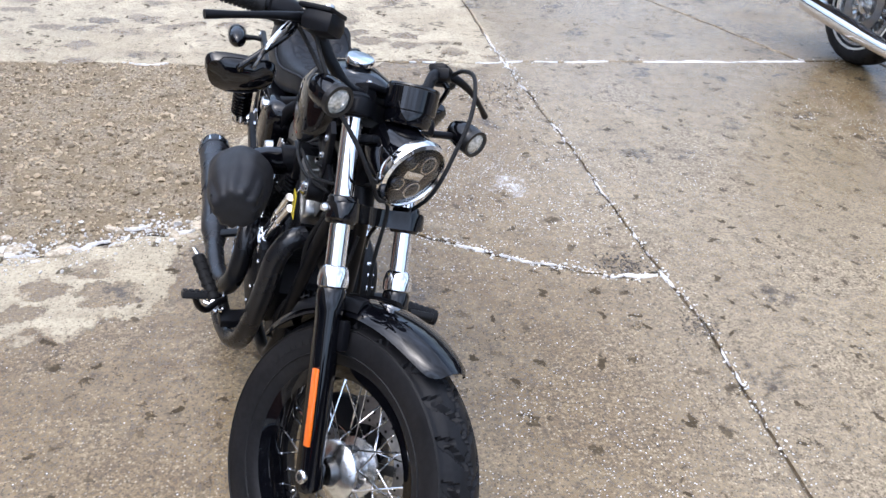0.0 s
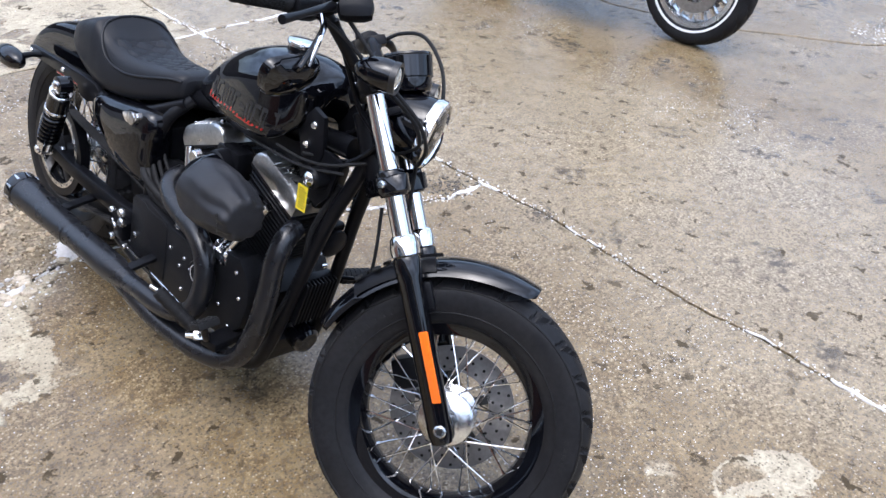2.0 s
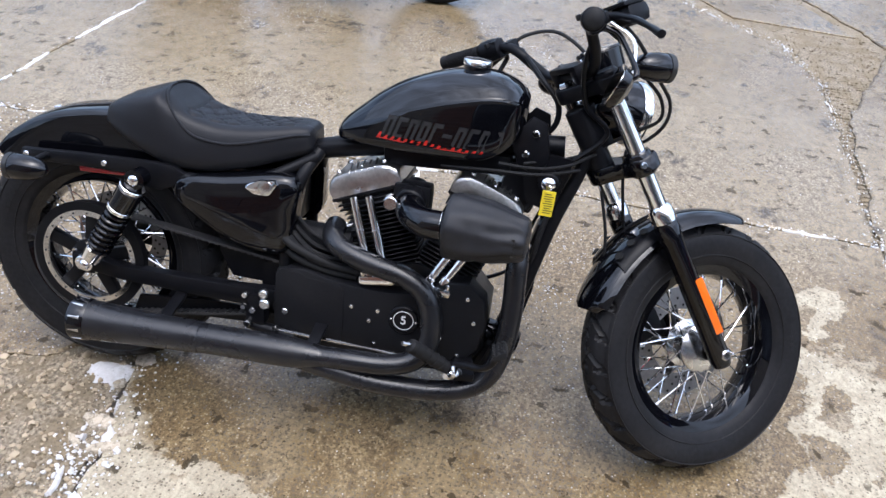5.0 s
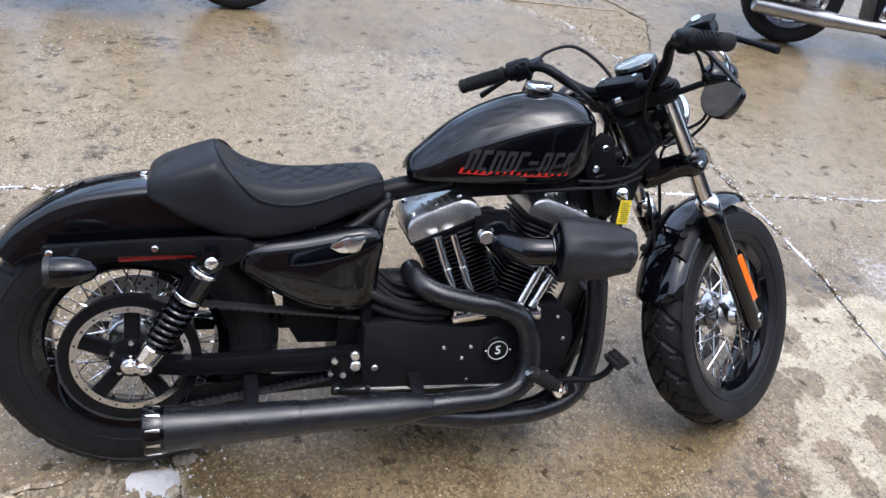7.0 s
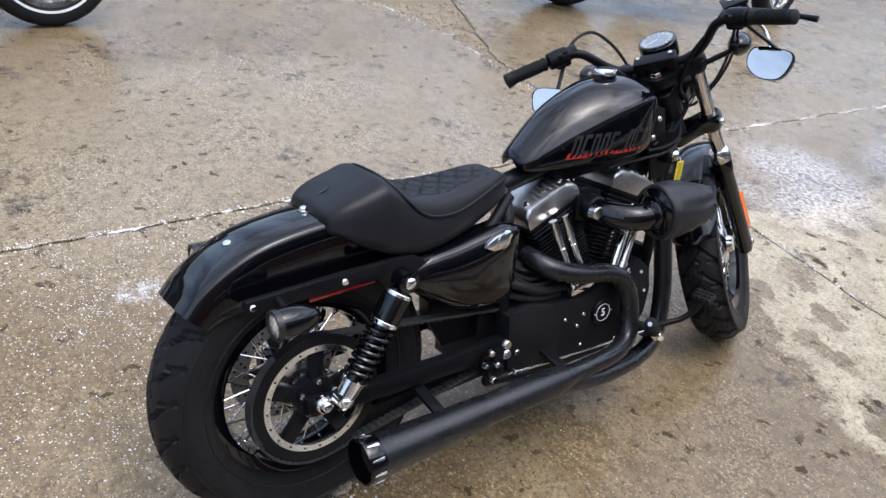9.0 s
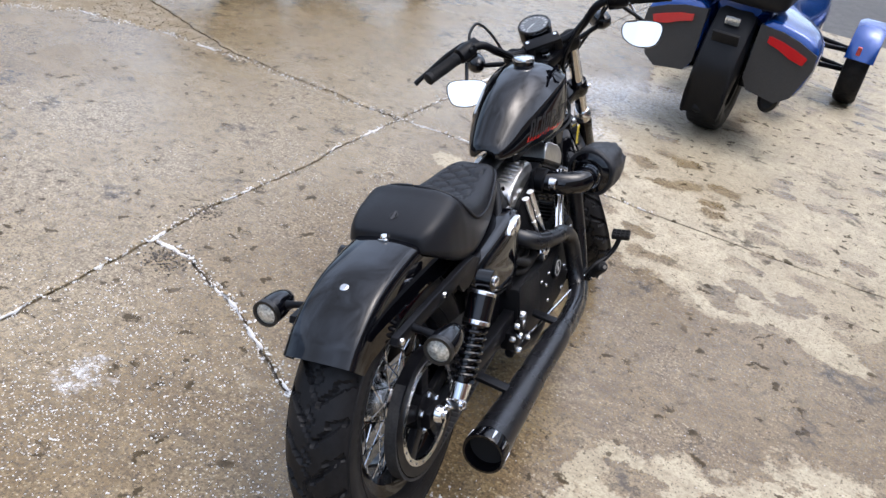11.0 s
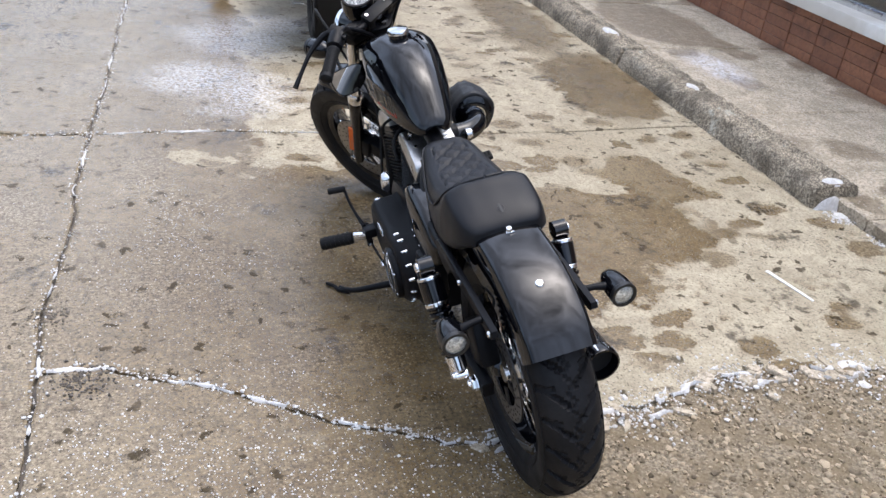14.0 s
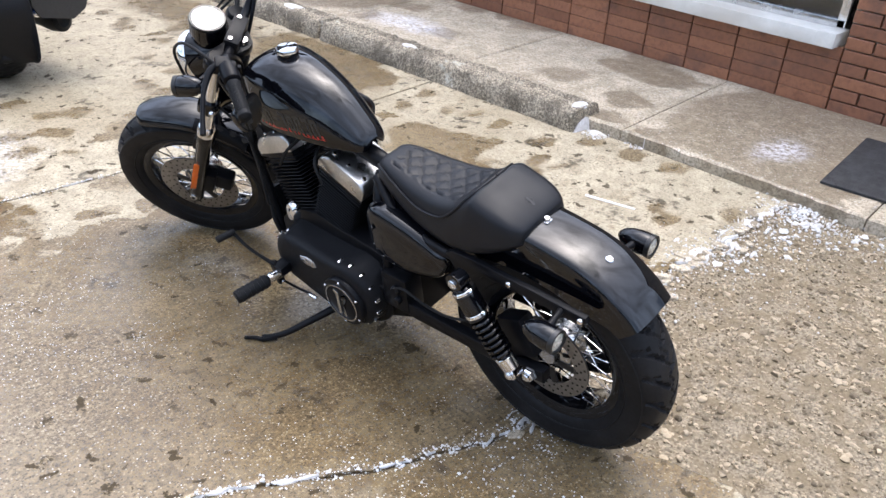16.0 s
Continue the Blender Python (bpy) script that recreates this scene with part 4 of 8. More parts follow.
def F(s, n, l):
    """A point of the fork: s up the legs from the axle, n ahead of them, l to the left; turned with the steering."""
    return STEERING @ (AXLE + s * AXIS + n * FWD + Vector((0, l, 0)))


def FD(s, n, l):
    return STEERING.to_3x3() @ (s * AXIS + n * FWD + Vector((0, l, 0)))


FM = STEERING @ Matrix.Translation(AXLE) @ Matrix(((FWD.x, 0, AXIS.x, 0), (0, 1, 0, 0), (FWD.z, 0, AXIS.z, 0), (0, 0, 0, 1)))


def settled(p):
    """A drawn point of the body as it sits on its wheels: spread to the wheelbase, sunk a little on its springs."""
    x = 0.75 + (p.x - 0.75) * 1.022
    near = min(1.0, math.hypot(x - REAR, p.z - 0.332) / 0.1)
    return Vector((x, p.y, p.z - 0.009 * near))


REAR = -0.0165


def tread_groove(u, h, w, mirror):
    """Depth of the tread's grooves at u along the tyre and h across it."""
    a = abs(h)
    side = 1 if h > 0 else -1
    depth = 0.0
    period = 0.082
    uu = u + (period / 2 if side > 0 else 0.0)
    for slope, lo, hi, wide in ((1.1, 0.010, w * 0.44, 0.0074), (0.35, w * 0.24, w * 0.47, 0.0056)):
        if lo < a < hi:
            q = (uu * mirror - a * slope + (0 if slope > 1 else period * 0.45)) % period
            d = min(q, period - q)
            if d < wide:
                depth = 0.009
    q = (u % (period * 0.5)) / (period * 0.5)
    zig = (abs(q - 0.5) * 4 - 1) * 0.007
    if abs(h - zig) < 0.0030:
        depth = 0.005
    return depth


def tyre(bm, m, R, w, mirror=1, nu=440, nv=6):
    half = [(0.207, w * 0.33), (0.222, w * 0.42), (0.255, w * 0.495), (0.285, w * 0.492), (R - 0.020, w * 0.40), (R - 0.006, w * 0.25), (R, 0.0)]
    prof = spline(half + [(r, -h) for r, h in half[-2::-1]], nv)
    inner = [Vector((0.207, -w * 0.25)), Vector((0.207, w * 0.25))]
    prof = list(prof) + inner
    verts, faces = [], []
    k = len(prof)
    for i in range(nu):
        a = 2 * math.pi * i / nu
        ca, sa = math.cos(a), math.sin(a)
        for r, h in prof:
            if r > R - 0.038:
                r -= tread_groove(a * R, h, w, mirror)
            verts.append(bm.verts.new(m @ Vector((r * ca, r * sa, h))))
    for i in range(nu):
        i2 = (i + 1) % nu
        for j in range(k):
            j2 = (j + 1) % k
            bm.faces.new((verts[i * k + j], verts[i2 * k + j], verts[i2 * k + j2], verts[i * k + j2]))
    return bm


def sidewall_bars(bm, m, r, h, start, count, step=0.075, wide=0.016, tall=0.016):
    """A row of plain raised bars round the tyre's wall."""
    for i in range(count):
        rot = Matrix.Rotation(start + i * step, 4, "Z")
        rbox(bm, (tall, wide * (0.6 + 0.4 * ((i * 7) % 3) / 2), 0.003), m @ rot @ pose(r, 0, h), 0)
    return bm


def wheel(name, m, R, w, label, mirror, bar_side):
    """A spoked wheel; its frame's z axis is the axle, towards the machine's left."""
    rim = ring(bmesh.new(), [(0.180, -0.018), (0.176, 0.0), (0.180, 0.018), (0.183, 0.028), (0.186, w * 0.30), (0.198, w * 0.335), (0.212, w * 0.36), (0.217, w * 0.37), (0.216, w * 0.345), (0.204, w * 0.31),
                             (0.204, -w * 0.31), (0.216, -w * 0.345), (0.217, -w * 0.37), (0.212, -w * 0.36), (0.198, -w * 0.335), (0.186, -w * 0.30), (0.183, -0.028)], m, 96)
    rim = part(name, rim, GLOSS, bike, label, 30)
    part("tyre", tyre(bmesh.new(), m, R, w, mirror), TREAD, rim, "black tyre with angled tread grooves", 32)
    for s in bar_side:
        for r, k in ((0.236, 0.462), (0.288, 0.490)):
            part("sidewall_rib", ring(bmesh.new(), [(r - 0.002, s * w * k), (r, s * (w * k + 0.0022)), (r + 0.002, s * w * k), (r, s * (w * k - 0.002))], m, 120), RUBBER, rim)
    marks = bmesh.new()
    for s in bar_side:
        sidewall_bars(marks, m, 0.262, s * (w * 0.495 - 0.0005), 0.3, 8)
        sidewall_bars(marks, m, 0.262, s * (w * 0.495 - 0.0005), 2.9, 5, 0.06, 0.012, 0.012)
    part("sidewall_lettering", marks, RUBBER, rim, "plain raised bars on the tyre wall", kind="stuff")
    hub = bmesh.new()
    lathe(hub, [(0.012, -0.062), (0.024, -0.062), (0.030, -0.046), (0.056, -0.040), (0.062, -0.034), (0.062, -0.027), (0.046, -0.020), (0.040, 0.0), (0.046, 0.020), (0.062, 0.027), (0.062, 0.034), (0.056, 0.040), (0.030, 0.046), (0.024, 0.062), (0.012, 0.062)], m, 40)
    part("hub", hub, ALLOY, rim, "polished alloy hub")
    for side in (1, -1):
        for lean in (1, -1):
            sp = bmesh.new()
            a = Vector((0.056, 0, side * 0.031))
            b = Matrix.Rotation(lean * 0.62, 3, "Z") @ Vector((0.186, 0, side * 0.010))
            cyl(sp, m @ a, m @ b, 0.0019, seg=6)
            cyl(sp, m @ a.lerp(b, 0.90), m @ b, 0.0034, seg=6)
            first = part("spoke", sp, CHROME, rim)
            for i in range(10):
                rot = m @ Matrix.Rotation(2 * math.pi * (i + (0.25 if side > 0 else 0.0) + (0.5 if lean > 0 else 0.0)) / 10, 4, "Z") @ m.inverted()
                ob = first if i == 0 else new("spoke", first.data)
                ob.parent = rim
                ob.matrix_local = rot
    vb = bmesh.new()
    cyl(vb, m @ Vector((0.185, 0.0, 0.0)), m @ Vector((0.150, 0.0, -0.004)), 0.004, seg=8)
    part("valve", vb, ALLOY, rim)
    return rim


def brake_disc(m, parent, h, r0, r1):
    d = ring(bmesh.new(), [(r0, h - 0.0025), (r1, h - 0.0025), (r1, h + 0.0025), (r0, h + 0.0025)], m, 72)
    d = part("brake_disc", d, STEEL, parent, "grey drilled steel disc")
    dots = bmesh.new()
    for i in range(24):
        for q, rr in enumerate((r0 + 0.010, (r0 + r1) / 2, r1 - 0.009)):
            a = 2 * math.pi * (i + q / 3) / 24
            for s in (1, -1):
                lathe(dots, [(0.0036, 0), (0.0036, s * 0.0004)], m @ Matrix.Translation((rr * math.cos(a), rr * math.sin(a), h + s * 0.0025)), 8)
    part("drill_holes", dots, VOID, d, kind="stuff")
    carrier = bmesh.new()
    for i in range(5):
        rot = m @ Matrix.Rotation(2 * math.pi * i / 5, 4, "Z")
        rbox(carrier, (r0 - 0.03, 0.022, 0.005), rot @ pose((r0 + 0.045) / 2, 0, h), 0.002)
    part("disc_carrier", carrier, DARKSTEEL, d)
    return d


# ---- wheels ----
RM = along((REAR, 0, 0.332), (0, 1, 0))
rear = wheel("rear_wheel", RM, 0.327, 0.150, "black spoked rear wheel", 1, (1, -1))
brake_disc(RM, rear, 0.062, 0.085, 0.128)
WM = STEERING @ along(AXLE, (0, 1, 0))
front = wheel("front_wheel", WM, 0.313, 0.124, "black spoked front wheel turned to the left", -1, (1, -1))
brake_disc(WM, front, 0.058, 0.085, 0.142)

# rear pulley and belt
pl = bmesh.new()
PY = -0.094
PM = along((REAR, PY, 0.332), (0, -1, 0))
ring(pl, [(0.126, -0.014), (0.146, -0.014), (0.146, 0.012), (0.150, 0.012), (0.150, 0.016), (0.126, 0.016)], PM, 72)
lathe(pl, [(0.012, -0.014), (0.050, -0.014), (0.048, 0.012), (0.030, 0.018), (0.012, 0.018)], PM, 32)
pulley = part("belt_pulley", pl, SATIN, rear, "black five-spoke belt pulley")
for i in range(5):
    part("pulley_spoke", rbox(bmesh.new(), (0.092, 0.034, 0.018), PM @ Matrix.Rotation(2 * math.pi * (i + 0.2) / 5, 4, "Z") @ pose(0.085, 0, 0.0), 0.004), SATIN, rear)
pr = ring(bmesh.new(), [(0.113, 0.010), (0.127, 0.010), (0.127, 0.0175), (0.113, 0.0175)], PM, 72)
part("pulley_ring", pr, ALLOY, rear, "bare silver pulley ring with small rivets")
rv = bmesh.new()
for i in range(20):
    a = 2 * math.pi * i / 20
    lathe(rv, [(0.0028, 0), (0.0028, 0.0012), (0.001, 0.0018)], PM @ Matrix.Translation((0.120 * math.cos(a), 0.120 * math.sin(a), 0.0175)), 6)
part("pulley_rivets", rv, DARKSTEEL, rear, kind="stuff")
for i in range(5):
    a = 2 * math.pi * (i + 0.2) / 5
    part("pulley_bolt", lathe(bmesh.new(), [(0.008, 0), (0.008, 0.006), (0.006, 0.009)], PM @ Matrix.Translation((0.040 * math.cos(a), 0.040 * math.sin(a), 0.014)), 6), ALLOY, rear)
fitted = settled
bl = bmesh.new()


def belt_path():
    """Round the rear pulley and forward to the gearbox pulley."""
    pts = [Vector((0.575, PY, 0.404))]
    for i in range(0, 25):
        a = radians(78 + i * (282 - 78) / 24)
        pts.append(Vector((0.149 * math.cos(a), PY, 0.332 + 0.149 * math.sin(a))))
    pts.append(Vector((0.575, PY, 0.284)))
    fine = []
    for a, b in zip(pts, pts[1:]):
        n = max(1, int((b - a).length / 0.0055))
        fine += [a.lerp(b, j / n) for j in range(n)]
    return fine + [pts[-1]]


bp = belt_path()
rings = []
cent = Vector((0.25, PY, 0.332))
for i, p in enumerate(bp):
    t = (bp[min(i + 1, len(bp) - 1)] - bp[max(i - 1, 0)]).normalized()
    nn = Vector((-t.z, 0, t.x))
    nn = nn if nn.dot(p - cent) > 0 else -nn
    tooth = 0.0045 if i % 3 else 0.001
    rings.append([p + nn * 0.0035 + Vector((0, -0.014, 0)), p + nn * 0.0035 + Vector((0, 0.014, 0)), p - nn * tooth + Vector((0, 0.014, 0)), p - nn * tooth + Vector((0, -0.014, 0))])
loft(bl, rings)
part("drive_belt", bl, BELT, bike, "toothed black drive belt", 25)

# ---- swing arm, shocks, struts ----
for s, side in ((-1, "right"), (1, "left")):
    sw = bmesh.new()
    prism(sw, [(-0.035, 0.312), (-0.035, 0.352), (0.10, 0.340), (0.40, 0.340), (0.57, 0.352), (0.57, 0.300), (0.40, 0.292), (0.10, 0.300)], s * 0.100, s * 0.130, 0.005)
    part("swing_arm", sw, SATIN, bike)
    ax = bmesh.new()
    cyl(ax, (0, s * 0.130, 0.332), (0, s * 0.150, 0.332), 0.021, 0.019, 6 if s > 0 else 20, 0.003)
    cyl(ax, (0, s * 0.150, 0.332), (0, s * 0.158, 0.332), 0.011, seg=16, bevel=0.002)
    part("axle_nut", ax, CHROME, bike, "silver axle nut")
    top, bot = Vector((0.174, s * 0.182, 0.602)), Vector((0.030, s * 0.164, 0.348))
    d = (bot - top).normalized()
    sh = bmesh.new()
    lathe(sh, [(0.012, -0.02), (0.024, -0.018), (0.024, 0.018), (0.012, 0.02)], along(top, (0, 1, 0)), 20)
    cyl(sh, top + d * 0.022, top + d * 0.035, 0.018, 0.030)
    cyl(sh, top + d * 0.035, top + d * 0.100, 0.031, 0.031, 24, 0.003)
    cyl(sh, top + d * 0.10, bot - d * 0.04, 0.019, 0.019, 20)
    shock = part("shock_absorber", sh, GLOSS, bike, "black shock absorber")
    co = bmesh.new()
    mm = along(top + d * 0.100, d)
    n = 8 * 14
    tube(co, [mm @ Vector((0.027 * math.cos(2 * math.pi * i / 14), 0.027 * math.sin(2 * math.pi * i / 14), 0.132 * i / n)) for i in range(n + 1)], 0.0052, 8, 1)
    part("spring", co, GLOSS, shock, "black coil spring")
    rg = bmesh.new()
    cyl(rg, top + d * 0.026, top + d * 0.036, 0.0315, 0.0315, 24, 0.002)
    cyl(rg, top + d * 0.092, top + d * 0.104, 0.0322, 0.0322, 24, 0.002)
    part("shock_ring", rg, CHROME, shock)
    ch = bmesh.new()
    cyl(ch, top + d * 0.235, bot - d * 0.012, 0.026, 0.023, 24, 0.003)
    lathe(ch, [(0.008, -0.018), (0.018, -0.016), (0.018, 0.016), (0.008, 0.018)], along(bot, (0, 1, 0)), 20)
    part("shock_body", ch, CHROME, shock, "chrome lower shock body")
    for q, dy in ((top, 0.018), (bot, 0.016)):
        part("shock_bolt", lathe(bmesh.new(), [(0.013, 0), (0.013, 0.006), (0.009, 0.010), (0.002, 0.011)], along(q + Vector((0, s * dy, 0)), (0, s, 0)), 12), CHROME, shock)
    st = bmesh.new()
    prism(st, [(-0.155, 0.600), (-0.150, 0.614), (0.0, 0.622), (0.18, 0.628), (0.235, 0.626), (0.262, 0.610), (0.235, 0.575), (0.200, 0.560), (0.165, 0.568), (0.140, 0.592), (-0.140, 0.586)], s * 0.112, s * 0.128, 0.003)
    strut = part("fender_strut", st, SATIN, bike, "black fender strut")
    for bx, bz in ((-0.138, 0.601), (0.062, 0.607)):
        part("strut_bolt", bolt(bmesh.new(), (bx, s * 0.128, bz), (0, s, 0), 0.008, 0.006), CHROME, strut)
    if s < 0:
        rr = bmesh.new()
        prism(rr, [(-0.01, 0.572), (0.145, 0.579), (0.14, 0.584), (-0.012, 0.583)], s * 0.108, s * 0.1135, 0.001)
        part("side_reflector", rr, RED, strut, "narrow red side reflector")
    # rear turn signal
    c = Vector((-0.125, s * 0.205, 0.592))
    tg = bmesh.new()
    lathe(tg, [(0.030, 0.0), (0.0315, 0.012), (0.0312, 0.030), (0.0280, 0.054), (0.0200, 0.075), (0.010, 0.086), (0.002, 0.090)], along(c, (1, 0, 0.02)), 28)
    sig = part("turn_signal", tg, GLOSS, bike, "black bullet turn signal")
    stalk = tube(bmesh.new(), [(-0.085, s * 0.118, 0.604), (-0.088, s * 0.150, 0.604), (-0.090, s * 0.180, 0.598)], [0.010, 0.008, 0.011], 12)
    part("stalk", stalk, SATIN, sig)
    rm = ring(bmesh.new(), [(0.025, -0.008), (0.0315, -0.008), (0.0315, 0.004), (0.025, 0.004)], along(c, (1, 0, 0.02)), 32)
    part("bezel", rm, DARKSTEEL, sig)
    ln = lathe(bmesh.new(), [(0.003, -0.011), (0.014, -0.009), (0.025, -0.004), (0.026, 0.0)], along(c, (1, 0, 0.02)), 24)
    part("lamp_lens", ln, CLEAR, sig, "clear ribbed lens")
    bulb = lathe(bmesh.new(), [(0.003, -0.001), (0.012, 0.0), (0.022, 0.0035), (0.0255, 0.006)], along(c + Vector((0.003, 0, 0)), (1, 0, 0.02)), 24, False)
    part("reflector_bowl", bulb, CHROME, sig)

# ---- rear fender ----
ft = spline([(0.40, 0.640), (0.30, 0.690), (0.20, 0.716), (0.10, 0.728), (0.03, 0.726), (-0.068, 0.711), (-0.13, 0.691), (-0.18, 0.664), (-0.223, 0.632), (-0.258, 0.594)], 5)
rows = []
for i, p in enumerate(ft):
    t = (ft[min(i + 1, len(ft) - 1)] - ft[max(i - 1, 0)]).normalized()
    nn = Vector((t.y, -t.x)) if t.x < 0 else Vector((-t.y, t.x))
    nn = nn if nn.y > 0 else -nn
    f = i / (len(ft) - 1)
    wdt = 0.082
    deep = 0.115 - 0.055 * max(0.0, (f - 0.72) / 0.28)
    sec = [(-wdt - 0.002, -deep), (-wdt - 0.002, -0.050), (-wdt, -0.024), (-wdt * 0.93, -0.009), (-wdt * 0.75, -0.003), (-wdt * 0.4, 0.001), (0, 0.002)]
    sec += [(-y, z) for y, z in sec[-2::-1]]
    rows.append([Vector((p.x + nn.x * z, y, p.y + nn.y * z)) for y, z in spline(sec, 3)])
fb = bmesh.new()
loft(fb, rows, False, False)
bmesh.ops.recalc_face_normals(fb, faces=fb.faces)
bmesh.ops.solidify(fb, geom=list(fb.faces), thickness=0.003)
rf = part("rear_fender", fb, GLOSS, bike, "glossy black rear fender with bolt heads", 45)
part("fender_bolt", bolt(bmesh.new(), (-0.130, 0, 0.692), (-0.33, 0, 0.95), 0.010, 0.005), CHROME, rf)
sbk = bmesh.new()
rbox(sbk, (0.03, 0.022, 0.005), pose(0.045, 0, 0.728, 0, 8), 0.002)
bolt(sbk, (0.040, 0, 0.731), (-0.1, 0, 1), 0.009, 0.008)
part("seat_bracket", sbk, CHROME, rf)
# near-black block added for the shade in the fender's hollow
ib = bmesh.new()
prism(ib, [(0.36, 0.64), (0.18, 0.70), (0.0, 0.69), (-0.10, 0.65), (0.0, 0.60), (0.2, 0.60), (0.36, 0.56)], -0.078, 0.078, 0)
part("fender_shade_block", ib, VOID, rf)

# ---- seat ----
SEAT = [  # x, half width, top at the middle, side bottom, how far the middle is dished
    (0.046, 0.070, 0.728, 0.704, 0.0), (0.052, 0.105, 0.744, 0.700, 0.0), (0.075, 0.128, 0.760, 0.690, 0.002), (0.11, 0.141, 0.776, 0.668, 0.004), (0.150, 0.146, 0.790, 0.648, 0.006),
    (0.182, 0.147, 0.800, 0.634, 0.004), (0.200, 0.146, 0.788, 0.628, 0.008), (0.225, 0.143, 0.765, 0.622, 0.014), (0.26, 0.139, 0.742, 0.617, 0.012), (0.32, 0.131, 0.732, 0.620, 0.006), (0.39, 0.118, 0.734, 0.634, 0.003),
    (0.45, 0.102, 0.742, 0.652, 0.0), (0.505, 0.084, 0.749, 0.672, 0.0), (0.535, 0.070, 0.746, 0.684, 0.0), (0.546, 0.055, 0.735, 0.692, 0.0)]


def seat_ring(x, w, zt, zb, dish):
    h = zt - zb
    w *= 0.88 - 0.04 * min(1.0, max(0.0, (0.255 - x) / 0.075))
    f = min(1.0, max(0.0, (0.255 - x) / 0.075))
    if f > 0:
        rear = [(0.0, zb + 0.012), (w * 0.55, zb + 0.008), (w * 0.88, zb), (w, zb + h * 0.14), (w * 0.995, zb + h * 0.34), (w * 0.95, zb + h * 0.65), (w * 0.84, zb + h * 0.88), (w * 0.56, zb + h * 0.97), (w * 0.25, zb + h * 0.992), (0.0, zt)]
    half = [(0.0, zb + 0.012), (w * 0.55, zb + 0.008), (w * 0.86, zb), (w * 0.985, zb + h * 0.16), (w, zb + h * 0.38), (w * 0.95, zb + h * 0.68), (w * 0.82, zb + h * 0.90 + dish * 0.6), (w * 0.55, zt + dish * 0.5), (w * 0.28, zt + dish * 0.1), (0.0, zt)]
    if f > 0:
        half = [(a[0] + (b[0] - a[0]) * f, a[1] + (b[1] - a[1]) * f) for a, b in zip(half, rear)]
    return [(x, y, z) for y, z in half] + [(x, -y, z) for y, z in half[-2:0:-1]]


sg = skin([seat_ring(*r) for r in SEAT], 9, 7)


def quilt(p):
    """Stitched diamonds on the sitting panel."""
    u, v = (p.x - 0.245) / 0.255, p.y
    wide = 0.080 - 0.034 * max(0.0, u)
    if not 0.0 <= u <= 1.0 or abs(v) > wide or p.z < 0.70:
        return 0.0
    if abs(abs(v) - wide) < 0.003 or u < 0.018 or u > 0.985:
        return 0.0035
    a, b = (p.x + v * 0.8) / 0.048, (p.x - v * 0.8) / 0.048
    e = min(abs(a - round(a)), abs(b - round(b)))
    return 0.0062 * max(0.0, 1 - e / 0.085) - 0.0018 * min(1, e * 2.2)


for r in sg:
    for p in r:
        p.z -= quilt(p)
seat_b = bmesh.new()
loft(seat_b, sg)
seat = part("seat", seat_b, VINYL, bike, "black vinyl solo seat with diamond stitching", 60)


def seat_point(x, q):
    """A point of the seat's skin; q runs over the right half from the bottom (0) to the top (1)."""
    i = min(range(len(sg)), key=lambda k: abs(sg[k][0].x - x))
    ringp = sg[i]
    n = len(ringp)
    return ringp[int(n - (n / 2) * q) % n]


for s in (1, -1):
    line = []
    for x, q in ((0.186, 0.99), (0.190, 0.85), (0.205, 0.72), (0.235, 0.62), (0.28, 0.56), (0.34, 0.53), (0.40, 0.53), (0.46, 0.55), (0.51, 0.56), (0.54, 0.58)):
        p = seat_point(x, q).copy()
        p.y = s * abs(p.y)
        line.append(p + Vector((0, s * 0.0020, 0.0015)))
    part("piping", tube(bmesh.new(), line, 0.0036, 8, 5), VINYL, seat, "rolled seam round the seat")
em = bmesh.new()
ring(em, [(0.008, 0), (0.0095, 0), (0.0095, 0.001), (0.008, 0.001)], along((0.087, 0, 0.7665), (-0.45, 0, 0.9)), 20)
rbox(em, (0.006, 0.026, 0.001), along((0.087, 0, 0.7670), (-0.45, 0, 0.9)), 0)
part("seat_emblem", em, THREAD, seat, "small embossed emblem")

# ---- tank ----
TANK = [(0.602, 0.030, 0.738, 0.762, 0.752), (0.614, 0.048, 0.735, 0.780, 0.757), (0.65, 0.066, 0.735, 0.814, 0.772), (0.70, 0.083, 0.736, 0.857, 0.795), (0.76, 0.098, 0.737, 0.893, 0.822), (0.84, 0.111, 0.739, 0.923, 0.853), (0.90, 0.116, 0.741, 0.933, 0.872),
        (0.95, 0.116, 0.746, 0.934, 0.884), (0.99, 0.108, 0.764, 0.924, 0.887), (1.02, 0.087, 0.795, 0.906, 0.880), (1.036, 0.052, 0.830, 0.884, 0.868)]
HALF = [(0.0, 0.12), (0.50, 0.07), (0.86, 0.0), (0.975, 0.10), (1.0, 0.27), (0.965, 0.50), (0.82, 0.755), (0.54, 0.91), (0.25, 0.975), (0.0, 1.0)]


def tank_half(x, w, zb, zt, zc):
    """Half a section: an upright flank, a crease, and a rounded top."""
    h, g = zc - zb, zt - zc
    return [(0.0, zb + 0.02), (0.5 * w, zb + 0.01), (0.90 * w, zb), (0.985 * w, zb + h * 0.14), (w, zb + h * 0.45), (0.992 * w, zb + h * 0.86), (0.965 * w, zc + g * 0.03), (0.90 * w, zc + g * 0.22), (0.72 * w, zc + g * 0.58), (0.44 * w, zc + g * 0.87), (0.2 * w, zc + g * 0.975), (0.0, zt)]


